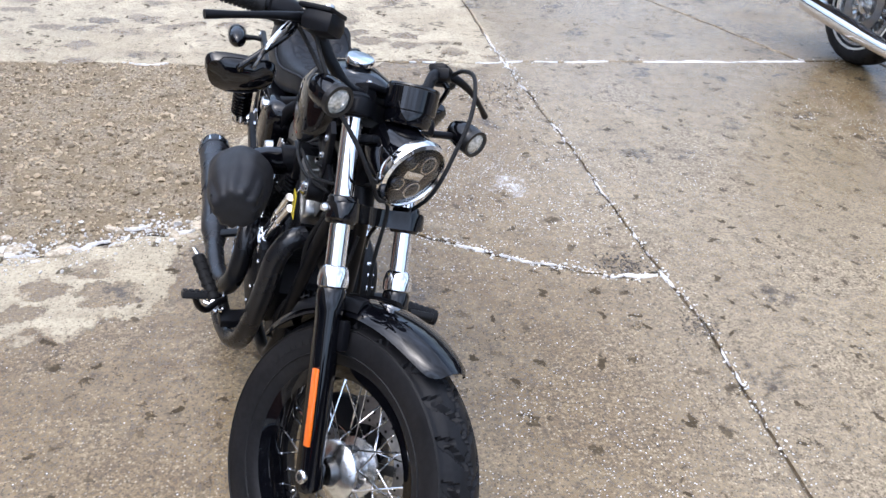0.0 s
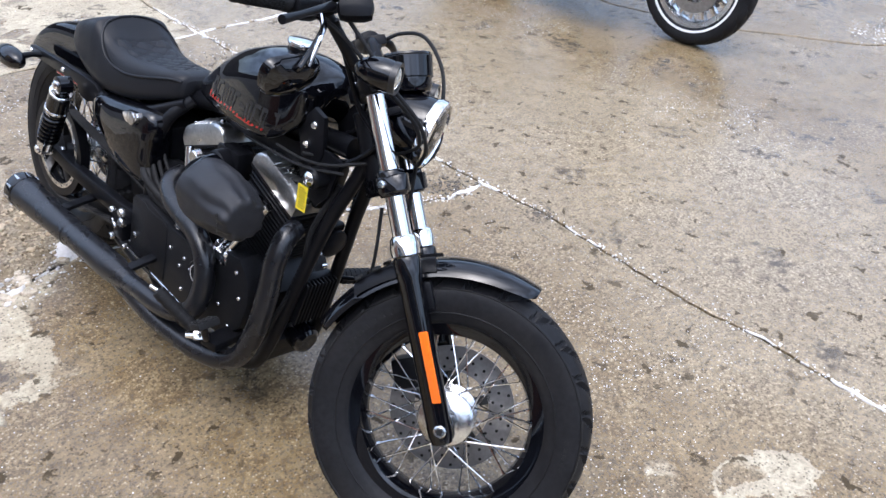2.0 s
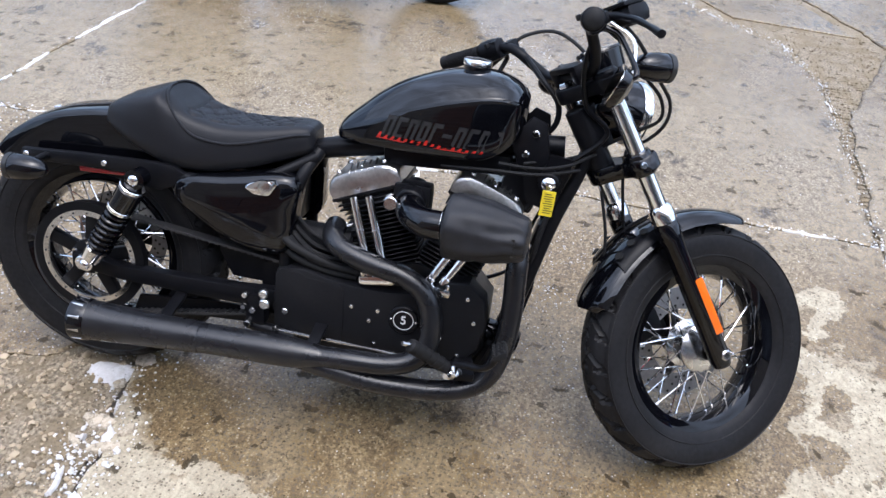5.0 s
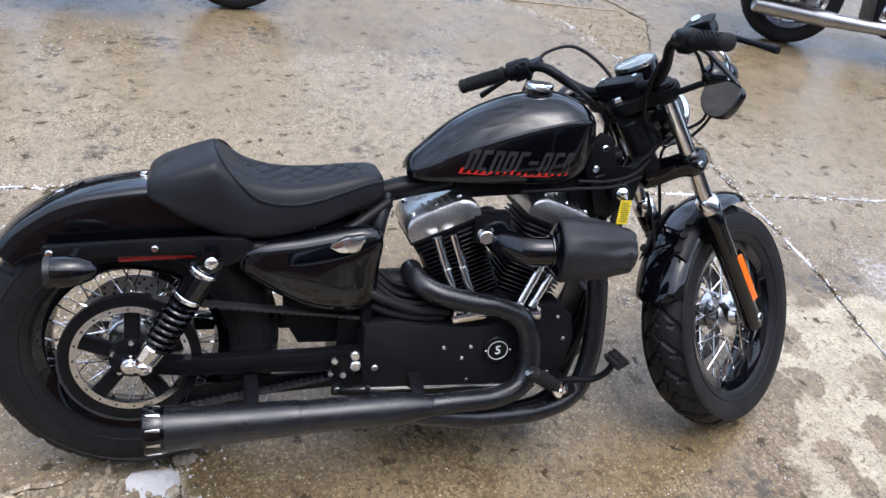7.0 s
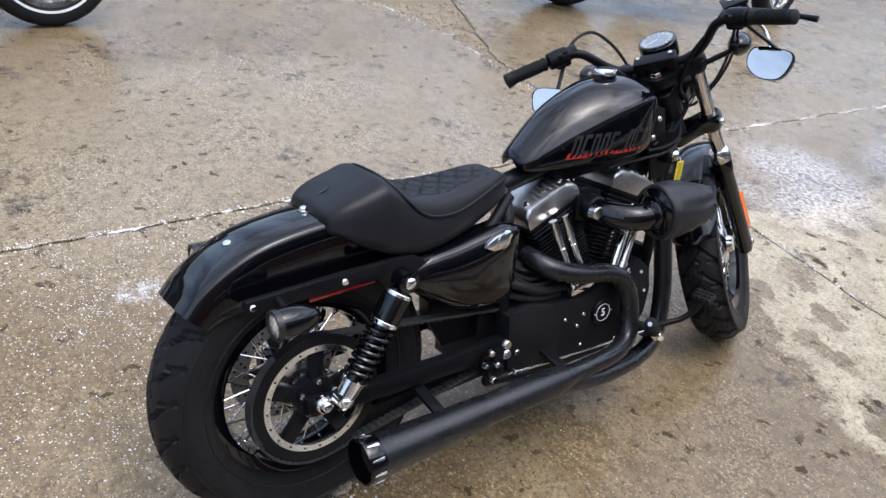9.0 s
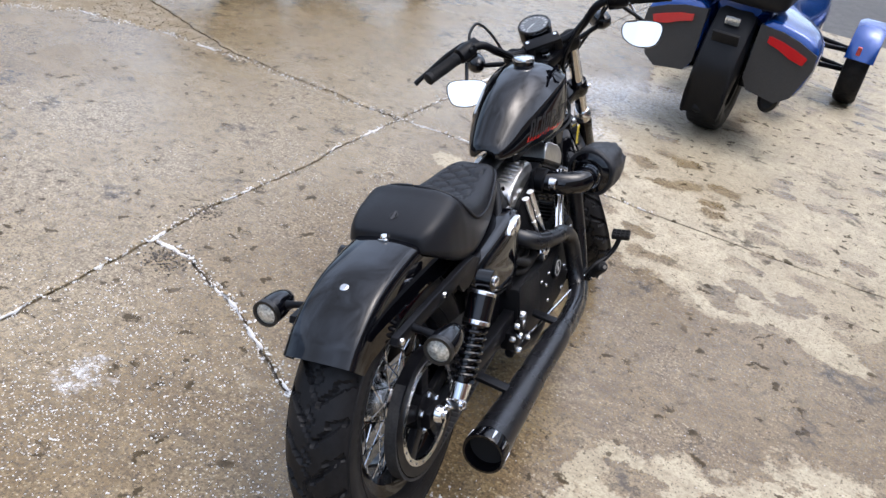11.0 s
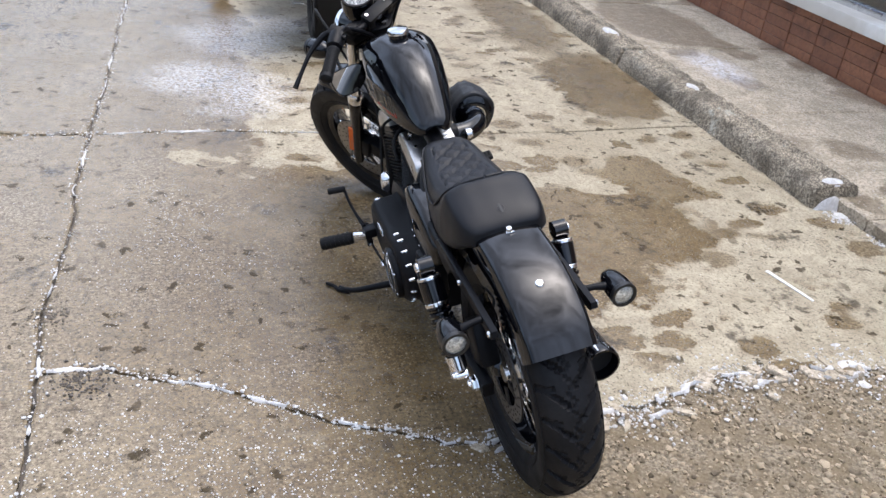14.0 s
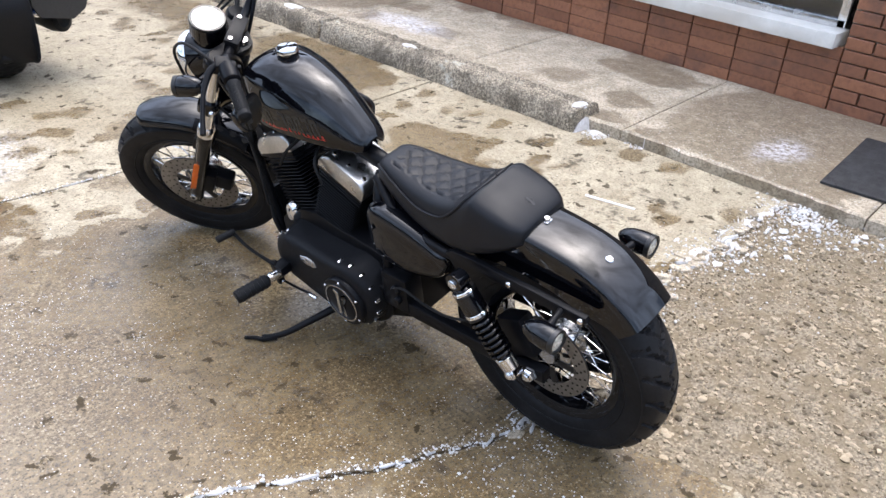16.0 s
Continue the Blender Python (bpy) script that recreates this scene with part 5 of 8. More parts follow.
tg = skin([[(r[0], y, z) for y, z in tank_half(*r)] + [(r[0], -y, z) for y, z in tank_half(*r)[-2:0:-1]] for r in TANK], 8, 5)
tb = bmesh.new()
loft(tb, tg)
tank = part("fuel_tank", tb, GLOSS, bike, "glossy black peanut fuel tank", 60)
cp = lathe(bmesh.new(), [(0.030, 0.0), (0.033, 0.003), (0.033, 0.012), (0.030, 0.016), (0.010, 0.018), (0.001, 0.018)], along((0.906, 0, 0.939), (0.03, 0, 1)), 40)
part("fuel_cap", cp, CHROME, tank, "round chrome fuel cap")
ck = lathe(bmesh.new(), [(0.030, -0.012), (0.030, 0.010)], along((0.906, 0, 0.933), (0.03, 0, 1)), 32)
part("fuel_cap_neck", ck, GLOSS, tank)
TX = [r[0] for r in TANK]


def tank_side(x, z, s, lift=0.0013):
    w, zb, zc = (float(np.interp(x, TX, [r[k] for r in TANK])) for k in (1, 2, 4))
    q = (z - zb) / (zc - zb)
    return Vector((x, s * (w * float(np.interp(q, [0.0, 0.14, 0.45, 0.86, 1.0], [0.90, 0.985, 1.0, 0.992, 0.97])) + lift), z))


def tank_decal(bm, quads, s):
    """Flat marks laid on the tank's flank: corner quads in (x, z), cut fine enough to follow it."""
    for a, b, c, d in quads:
        n = 5
        vs = [[bm.verts.new(tank_side(*(Vector(a).lerp(Vector(b), i / n).lerp(Vector(d).lerp(Vector(c), i / n), j / n)), s)) for j in range(n + 1)] for i in range(n + 1)]
        for i in range(n):
            for j in range(n):
                bm.faces.new((vs[i][j], vs[i + 1][j], vs[i + 1][j + 1], vs[i][j + 1]))
    return bm


for s in (1, -1):
    quads = []
    x0, step = 0.716, 0.0272
    for i in range(11):
        a = x0 + i * step
        b = a + step * 0.78
        lo, hi = 0.770, 0.818
        sl = 0.016
        if i == 5:
            quads.append(((a + 0.006, 0.788), (b + 0.006, 0.788), (b + 0.009, 0.797), (a + 0.009, 0.797)))
            continue
        quads.append(((a, lo), (a + step * 0.27, lo), (a + step * 0.27 + sl, hi), (a + sl, hi)))
        if i % 3 != 1:
            quads.append(((b - step * 0.27, lo), (b, lo), (b + sl, hi), (b - step * 0.27 + sl, hi)))
        quads.append(((a + sl * 0.8, hi - 0.010), (b + sl * 0.8, hi - 0.010), (b + sl, hi), (a + sl, hi)))
        if i % 2:
            quads.append(((a, lo), (b, lo), (b + 0.002, lo + 0.007), (a + 0.002, lo + 0.007)))
    part("tank_lettering", tank_decal(bmesh.new(), quads, s), GREYPAINT, tank, "plain dark grey slanted shapes")
    quads = []
    for i in range(16):
        a = 0.706 + i * 0.0158
        up = 0.012 if i in (0, 7) else 0.007
        quads.append(((a, 0.7625), (a + 0.0085, 0.7625), (a + 0.0115, 0.7625 + up), (a + 0.006, 0.7625 + up)))
    quads.append(((0.704, 0.7595), (0.955, 0.7595), (0.956, 0.7620), (0.706, 0.7620)))
    part("tank_script", tank_decal(bmesh.new(), quads, s), REDPAINT, tank, "plain red script-like strokes")

# ---- side covers ----
for s, o in ((-1, [(0.228, 0.556), (0.250, 0.604), (0.36, 0.622), (0.526, 0.640), (0.532, 0.54), (0.520, 0.452), (0.45, 0.440), (0.373, 0.456), (0.285, 0.505)]),
             (1, [(0.262, 0.572), (0.30, 0.600), (0.40, 0.632), (0.53, 0.640), (0.545, 0.55), (0.535, 0.49), (0.46, 0.464), (0.37, 0.472), (0.285, 0.510)])):
    cb = bmesh.new()
    c = Vector((sum(p[0] for p in o) / len(o), sum(p[1] for p in o) / len(o)))
    oo = spline(o, 4, True)
    rings = []
    for y, k in ((0.070, 1.0), (0.112, 1.0), (0.124, 0.975), (0.133, 0.90), (0.139, 0.72), (0.142, 0.4), (0.143, 0.02)):
        rings.append([Vector((c.x + (p.x - c.x) * k, s * y, c.y + (p.y - c.y) * k)) for p in oo])
    loft(cb, rings)
    cover = part("oil_tank" if s < 0 else "battery_cover", cb, GLOSS, bike, "glossy black oil tank" if s < 0 else "glossy black battery cover", 50)
    if s < 0:
        bd = bmesh.new()
        prism(bd, [(0.418, 0.606), (0.425, 0.618), (0.452, 0.630), (0.490, 0.634), (0.496, 0.624), (0.486, 0.608), (0.462, 0.594), (0.440, 0.594)], s * 0.128, s * 0.147, 0.004)
        part("chrome_badge", bd, CHROME, cover, "small chrome filler badge")
        part("oil_cap", lathe(bmesh.new(), [(0.018, 0), (0.018, 0.003), (0.012, 0.005)], along((0.468, s * 0.146, 0.614), (0, s, 0)), 24), ALLOY, cover)

# ---- frame ----


def frame_tube(name, pts, r, label="", m=SATIN):
    return part(name, tube(bmesh.new(), pts, r, 14, 6), m, bike, label)


frame_tube("backbone", [(1.13, 0, 0.78), (1.0, 0, 0.765), (0.80, 0, 0.735), (0.60, 0, 0.70), (0.45, 0, 0.655)], 0.026, "black frame backbone")
for s in (1, -1):
    frame_tube("down_tube", [(1.188, s * 0.010, 0.800), (1.168, s * 0.024, 0.720), (1.128, s * 0.042, 0.60), (1.078, s * 0.060, 0.40), (1.030, s * 0.072, 0.22), (0.985, s * 0.080, 0.150), (0.88, s * 0.092, 0.130), (0.70, s * 0.105, 0.135), (0.56, s * 0.105, 0.20), (0.52, s * 0.105, 0.32), (0.51, s * 0.10, 0.48), (0.53, s * 0.085, 0.62), (0.56, s * 0.03, 0.69)], 0.016, "black frame tube")
    frame_tube("seat_rail", [(0.56, s * 0.05, 0.68), (0.44, s * 0.10, 0.62), (0.30, s * 0.115, 0.60), (0.20, s * 0.112, 0.60)], 0.014)
hs = bmesh.new()
cyl(hs, HEADP + AXIS * 0.536, HEADP + AXIS * 0.690, 0.030, 0.030, 24, 0.003)
part("steering_head", hs, SATIN, bike)
for s in (1, -1):
    plate = part("neck_cover", prism(bmesh.new(), [(1.005, 0.80), (1.05, 0.852), (1.085, 0.84), (1.10, 0.76), (1.08, 0.715), (1.03, 0.735)], s * 0.052, s * 0.064, 0.004), SATIN, bike, "black cover beside the steering head")
for bx, bz in ((1.062, 0.815), (1.045, 0.765)):
    part("cover_bolt", bolt(bmesh.new(), (bx, -0.064, bz), (0, -1, 0), 0.009, 0.006), CHROME, plate)
swb = bmesh.new()
prism(swb, [(1.040, 0.735), (1.080, 0.775), (1.155, 0.765), (1.135, 0.680), (1.100, 0.640), (1.060, 0.650)], -0.060, -0.050, 0.004)
part("switch_bracket", swb, SATIN, bike, "black plate that holds the ignition switch")
ig = bmesh.new()
cyl(ig, (1.106, -0.056, 0.712), (1.106, -0.094, 0.712), 0.026, 0.024, 24, 0.003)
ign = part("ignition_switch", ig, SATIN, bike)
part("ignition_cap", lathe(bmesh.new(), [(0.016, 0), (0.016, 0.006), (0.010, 0.012), (0.002, 0.014)], along((1.106, -0.094, 0.712), (0, -1, 0)), 24), CHROME, ign)
kt = bmesh.new()
rbox(kt, (0.030, 0.0012, 0.062), pose(1.110, -0.113, 0.671, 4, 2, 4), 0.0005, 1)
key = part("key_tag", kt, YELLOW, bike, "yellow paper key tag")
for i in range(9):
    kb = bmesh.new()
    rbox(kb, (0.015 + 0.006 * ((i * 5) % 3) / 2, 0.0006, 0.0016), pose(1.110 + 0.002 * (i % 2), -0.1139 + (i - 4.0) * 0.0004, 0.694 - i * 0.0057, 4, 2, 4), 0)
    part("tag_writing", kb, INK, key)
part("key_ring", tube(bmesh.new(), [(1.107, -0.106, 0.714), (1.113, -0.110, 0.708), (1.112, -0.113, 0.702), (1.108, -0.112, 0.700)], 0.0012, 6), CHROME, key)

# ---- engine ----
CRANK = Vector((0.83, 0, 0.29))
ec = bmesh.new()
prism(ec, [(0.44, 0.24), (0.45, 0.40), (0.60, 0.43), (0.72, 0.44), (0.83, 0.46), (0.95, 0.43), (1.01, 0.36), (1.01, 0.26), (0.95, 0.185), (0.72, 0.165), (0.56, 0.18)], -0.085, 0.085, 0.006)
part("crankcase", ec, SATIN, bike, "black engine crankcase")
camb = bmesh.new()
prism(camb, [(0.492, 0.30), (0.500, 0.408), (0.560, 0.422), (0.645, 0.404), (0.76, 0.396), (0.84, 0.405), (0.90, 0.445), (0.965, 0.452), (1.005, 0.415), (1.015, 0.35), (1.00, 0.28), (0.95, 0.225), (0.86, 0.205), (0.70, 0.205), (0.53, 0.212)], -0.085, -0.142, 0.010)
camc = part("cam_cover", camb, WRINKLE, bike, "matt black cam and sprocket cover")
lid = bmesh.new()
prism(lid, [(0.500, 0.238), (0.500, 0.402), (0.512, 0.414), (0.560, 0.412), (0.575, 0.402), (0.655, 0.398), (0.668, 0.388), (0.672, 0.300), (0.668, 0.232)], -0.139, -0.1445, 0.002)
part("sprocket_cover", lid, WRINKLE, camc)
for bx, bz in ((0.527, 0.303), (0.690, 0.345), (0.735, 0.315), (0.755, 0.345), (0.752, 0.255), (0.90, 0.41), (0.965, 0.415), (0.985, 0.355), (0.955, 0.262), (0.91, 0.30), (0.885, 0.235)):
    part("cover_bolt", bolt(bmesh.new(), (bx, -0.141 - (0.004 if bx < 0.67 else 0), bz), (0, -1, 0), 0.0085 if bx < 0.6 else 0.006, 0.005), ALLOY, camc)
tm = lathe(bmesh.new(), [(0.036, 0), (0.036, 0.006), (0.033, 0.009), (0.001, 0.009)], along((0.820, -0.142, 0.335), (0, -1, 0)), 40)
tm = part("timer_cover", tm, SATIN, camc, "round black timer cover with a number 5")
part("timer_ring", ring(bmesh.new(), [(0.0232, 0.0088), (0.0248, 0.0088), (0.0248, 0.0100), (0.0232, 0.0100)], along((0.820, -0.142, 0.335), (0, -1, 0)), 40), WHITE, tm)
for dx in (-0.030, 0.030):
    part("timer_bolt", bolt(bmesh.new(), (0.820 + dx, -0.151, 0.335), (0, -1, 0), 0.003, 0.002), ALLOY, tm)
fc = bpy.data.curves.new("number_five", "FONT")
fc.body, fc.size, fc.align_x, fc.align_y, fc.extrude, fc.offset = "5", 0.031, "CENTER", "CENTER", 0.0006, 0.0003
glyph = bpy.data.objects.new("glyph", fc)
five = new("number_five", bpy.data.meshes.new_from_object(glyph))
bpy.data.objects.remove(glyph)
five.data.materials.append(WHITE)
five.parent = tm
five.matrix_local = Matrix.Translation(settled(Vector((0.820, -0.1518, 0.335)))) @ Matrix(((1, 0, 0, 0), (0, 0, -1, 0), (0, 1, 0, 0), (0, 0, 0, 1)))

for tilt, nm in ((radians(22.5), "front"), (radians(-22.5), "rear")):
    up = Vector((math.sin(tilt), 0, math.cos(tilt)))
    ex = Vector((math.cos(tilt), 0, -math.sin(tilt)))
    cm = Matrix.Translation(CRANK) @ Matrix(((ex.x, 0, up.x, 0), (0, 1, 0, 0), (ex.z, 0, up.z, 0), (0, 0, 0, 1)))
    cy = bmesh.new()
    cyl(cy, cm @ Vector((0, 0, 0.12)), cm @ Vector((0, 0, 0.31)), 0.050, seg=24)
    cylinder = part("cylinder", cy, SATIN, bike, "black finned cylinder", 30)
    fin = rbox(bmesh.new(), (0.147, 0.155, 0.0034), cm @ Matrix.Translation((0, 0, 0.158)), 0.0014, 1)
    fin = part("fin", fin, SATIN, cylinder)
    for i in range(1, 15):
        ob = new("fin", fin.data)
        ob.parent = cylinder
        ob.matrix_local = Matrix.Translation(up * i * 0.0112)
    hd = bmesh.new()
    rbox(hd, (0.150, 0.140, 0.040), cm @ Matrix.Translation((0, 0, 0.338)), 0.010)
    for i in range(3):
        rbox(hd, (0.166, 0.150, 0.005), cm @ Matrix.Translation((0, 0, 0.326 + i * 0.012)), 0.002, 1)
    part("cylinder_head", hd, SATIN, cylinder)
    rk = bmesh.new()
    sec = [(-0.088, 0.358), (-0.090, 0.385), (-0.080, 0.404), (-0.055, 0.414), (0.030, 0.416), (0.065, 0.410), (0.086, 0.392), (0.088, 0.358)]
    o = [tuple(v) for v in spline(sec, 4)]
    rings = []
    for y, k in ((-0.078, 0.80), (-0.074, 0.95), (-0.066, 1.0), (0.066, 1.0), (0.074, 0.95), (0.078, 0.80)):
        rings.append([cm @ Vector((x * (0.94 + 0.06 * k), y, 0.358 + (z - 0.358) * k)) for x, z in o])
    loft(rk, rings)
    rock = part("rocker_box", rk, BRUSHED, cylinder, "polished silver rocker box", 45)
    for q in range(5):
        rib = bmesh.new()
        rbox(rib, (0.006, 0.05, 0.006), cm @ pose(-0.030 + q * 0.016, -0.052, 0.4165, 14), 0.002, 1)
        part("rocker_rib", rib, BRUSHED, rock)
    base = bmesh.new()
    rbox(base, (0.182, 0.158, 0.010), cm @ Matrix.Translation((0, 0, 0.356)), 0.004)
    part("rocker_base", base, SATIN, cylinder)
    for bx in (-0.06, 0.0, 0.055):
        for sy in (-1, 1):
            part("rocker_bolt", bolt(bmesh.new(), cm @ Vector((bx, sy * 0.050, 0.412)), cm.to_3x3() @ Vector((0, 0, 1)), 0.007, 0.007), CHROME, rock)

# push rod tubes and tappet blocks
for k, (a, b) in enumerate((((0.665, -0.098, 0.610), (0.725, -0.128, 0.428)), ((0.702, -0.098, 0.618), (0.765, -0.128, 0.428)), ((0.955, -0.098, 0.600), (0.862, -0.128, 0.428)), ((0.990, -0.098, 0.590), (0.900, -0.128, 0.435)))):
    pr = bmesh.new()
    a, b = Vector(a), Vector(b)
    cyl(pr, a, b, 0.0105, seg=16)
    cyl(pr, a.lerp(b, 0.40), a.lerp(b, 0.43), 0.0122, seg=16, bevel=0.001)
    cyl(pr, a.lerp(b, 0.88), b, 0.013, seg=16, bevel=0.002)
    part("push_rod_tube", pr, CHROME, bike, "chrome push rod tube")
for x in (0.745, 0.880):
    tp = bmesh.new()
    rbox(tp, (0.085, 0.040, 0.022), pose(x, -0.126, 0.424, 0, 8 if x > 0.8 else -8), 0.006)
    for dx in (-0.034, 0.034):
        bolt(tp, (x + dx, -0.140, 0.434), (0, -0.2, 1), 0.006, 0.008)
    part("tappet_block", tp, CHROME, bike, "chrome tappet block")

# intake, elbow and filter
ib = bmesh.new()
cyl(ib, (0.80, -0.02, 0.628), (0.80, -0.115, 0.618), 0.034, 0.036, 24, 0.004)
rbox(ib, (0.09, 0.05, 0.075), pose(0.80, -0.062, 0.622), 0.012)
part("throttle_body", ib, SATIN, bike)
el = tube(bmesh.new(), [(0.802, -0.105, 0.615), (0.812, -0.155, 0.613), (0.850, -0.200, 0.612), (0.905, -0.212, 0.614), (0.930, -0.214, 0.616)], 0.034, 20, 6)
part("intake_elbow", el, GLOSS, bike, "glossy black intake elbow")
part("elbow_clamp", ring(bmesh.new(), [(0.0345, -0.007), (0.0385, -0.007), (0.0385, 0.007), (0.0345, 0.007)], along((0.900, -0.212, 0.614), (1, -0.03, 0.02)), 32), CHROME, bike, "bright hose clamp")
FL = along((0.918, -0.214, 0.620), (0.99, -0.10, 0.0))
fb = bmesh.new()
prof = [tuple(v) for v in spline([(0.040, -0.004), (0.066, -0.012), (0.073, -0.004), (0.074, 0.010), (0.0725, 0.050), (0.066, 0.095), (0.056, 0.134), (0.050, 0.154), (0.044, 0.163), (0.032, 0.166), (0.001, 0.167)], 3)]
lathe(fb, prof, FL, 96)
for v in fb.verts:
    l = FL.inverted() @ v.co
    a = math.atan2(l.y, l.x)
    f = 0.0016 * math.sin(a * 5 + l.z * 30) + 0.0018 * noise.noise((a * 2, l.z * 40, 1)) + 0.0016 * (0.3 + 6 * max(l.z, 0.0)) * math.sin(a * 11 + 2.0 * noise.noise((a, l.z * 20, 4)))
    r = math.hypot(l.x, l.y)
    if r > 0.03:
        k = (r + f) / r
        v.co = FL @ Vector((l.x * k, l.y * k, l.z))
filt = part("air_filter", fb, SOCK, bike, "black cone air filter in a fabric rain sock", 70)
part("filter_collar", lathe(bmesh.new(), [(0.038, -0.022), (0.048, -0.020), (0.062, -0.012), (0.062, 0.0)], FL, 40), GLOSS, filt)
fm = bmesh.new()
for i in range(7):
    rbox(fm, (0.0012, 0.005, 0.007), FL @ Matrix.Rotation(radians(188), 4, "Z") @ pose(0.0535, -0.021 + i * 0.007, 0.142, 0, 12), 0)
part("filter_label", fm, DARKSTEEL, filt, "small plain grey bars")
part("breather_cap", cyl(bmesh.new(), (0.764, -0.135, 0.627), (0.764, -0.156, 0.627), 0.0185, 0.0165, 24, 0.002), ALLOY, bike, "round silver cap")

# exhaust
RP = [(0.618, -0.055, 0.515), (0.622, -0.095, 0.511), (0.636, -0.124, 0.500), (0.674, -0.144, 0.484), (0.738, -0.155, 0.469), (0.810, -0.162, 0.456), (0.862, -0.168, 0.428), (0.887, -0.174, 0.375), (0.889, -0.184, 0.310), (0.866, -0.199, 0.264), (0.80, -0.216, 0.244), (0.70, -0.225, 0.243), (0.60, -0.226, 0.238)]
FP = [(1.050, -0.060, 0.558), (1.060, -0.092, 0.548), (1.065, -0.112, 0.518), (1.066, -0.122, 0.485), (1.069, -0.130, 0.420), (1.067, -0.140, 0.350), (1.057, -0.150, 0.283), (1.034, -0.162, 0.227), (0.990, -0.178, 0.197), (0.930, -0.192, 0.186), (0.870, -0.202, 0.184), (0.76, -0.214, 0.190), (0.64, -0.224, 0.215), (0.56, -0.226, 0.232)]
part("header_pipe", tube(bmesh.new(), RP, 0.0255, 20, 6), PIPE, bike, "matt black rear header pipe")
part("header_pipe", tube(bmesh.new(), FP, 0.0255, 20, 6), PIPE, bike, "matt black front header pipe")
MA = Vector((0.66, -0.226, 0.240))
MB = Vector((0.030, -0.230, 0.230))
mf = bmesh.new()
L = (MB - MA).length
lathe(mf, [(0.024, 0.0), (0.030, 0.03), (0.038, 0.09), (0.0375, 0.20), (0.0372, 0.308), (0.0395, 0.310), (0.0398, 0.316), (0.0415, 0.40), (0.0455, 0.50), (0.0495, L - 0.045), (0.0500, L - 0.040)], along(MA, MB - MA), 40)
muff = part("muffler", mf, PIPE, bike, "matt black tapered muffler")
tip = bmesh.new()
ring(tip, [(0.0505, L - 0.042), (0.0520, L - 0.034), (0.0530, L - 0.006), (0.0510, L), (0.0455, L), (0.0440, L - 0.03), (0.0440, L - 0.04)], along(MA, MB - MA), 40)
tipo = part("muffler_tip", tip, GLOSS, muff, "glossy black tip")
part("muffler_bore", lathe(bmesh.new(), [(0.0438, L - 0.045), (0.0438, L - 0.030), (0.002, L - 0.032)], along(MA, MB - MA), 32), VOID, muff)
for i in range(10):
    sl = bmesh.new()
    mm = along(MA, MB - MA) @ Matrix.Rotation(2 * math.pi * i / 10 + 0.2, 4, "Z")
    prism(sl, [(-0.004, -0.014), (0.004, -0.014), (0.0015, 0.014), (-0.0015, 0.014)], 0.0512, 0.0533, 0.0004, mm @ Matrix.Translation((0, 0, L - 0.020)))
    part("tip_slot", sl, ALLOY, tipo)
for x in (0.62, 0.25):
    hb = bmesh.new()
    rbox(hb, (0.03, 0.10, 0.012), pose(x, -0.165, 0.275, 14), 0.004)
    part("muffler_hanger", hb, SATIN, bike)

# ---- right controls ----
pg = bmesh.new()
cyl(pg, (0.945, -0.228, 0.272), (0.860, -0.280, 0.344), 0.015, 0.0165, 20, 0.004)
for i in range(5):
    p = Vector((0.945, -0.228, 0.272)).lerp(Vector((0.860, -0.280, 0.344)), 0.18 + i * 0.16)
    d = (Vector((0.860, -0.280, 0.344)) - Vector((0.945, -0.228, 0.272))).normalized()
    cyl(pg, p, p + d * 0.006, 0.0178, seg=18)
peg = part("foot_peg", pg, RUBBER, bike, "ribbed black rubber foot peg folded up")
ch = bmesh.new()
rbox(ch, (0.034, 0.028, 0.030), pose(0.958, -0.224, 0.262, 0, -40, -30), 0.008)
cyl(ch, (0.945, -0.252, 0.262), (0.972, -0.205, 0.262), 0.008, seg=12)
part("peg_clevis", ch, CHROME, peg, "chrome peg clevis")
cyb = cyl(bmesh.new(), (0.860, -0.280, 0.344), (0.845, -0.290, 0.350), 0.006, seg=10)
part("peg_pin", cyb, ALLOY, peg)
bkt = bmesh.new()
rbox(bkt, (0.05, 0.10, 0.022), pose(0.975, -0.165, 0.245, 0, 0, 10), 0.006)
part("peg_bracket", bkt, SATIN, peg)
bp2 = tube(bmesh.new(), [(0.930, -0.205, 0.262), (0.975, -0.225, 0.285), (1.022, -0.250, 0.298), (1.046, -0.270, 0.325), (1.055, -0.282, 0.356)], [0.010, 0.009, 0.008, 0.008, 0.008], 12, 5)
ped = part("brake_pedal", bp2, SATIN, bike, "black rear brake pedal")
pad = bmesh.new()
rbox(pad, (0.034, 0.058, 0.016), pose(1.060, -0.285, 0.368, 0, -28, 6), 0.004)
for i in range(3):
    for j in range(4):
        rbox(pad, (0.007, 0.010, 0.005), pose(1.060, -0.285, 0.368, 0, -28, 6) @ Matrix.Translation((-0.011 + i * 0.011, -0.021 + j * 0.014, 0.009)), 0.001, 1)
part("pedal_pad", pad, RUBBER, ped, "ribbed rubber pedal pad")
rod = tube(bmesh.new(), [(0.49, -0.152, 0.252), (0.60, -0.165, 0.256), (0.93, -0.206, 0.268)], 0.0038, 8, 2)
part("brake_rod", rod, ALLOY, bike, "thin steel brake rod")
mc = bmesh.new()
cyl(mc, (0.56, -0.150, 0.238), (0.43, -0.140, 0.250), 0.016, 0.014, 18, 0.003)
rbox(mc, (0.05, 0.045, 0.055), pose(0.455, -0.135, 0.285), 0.010)
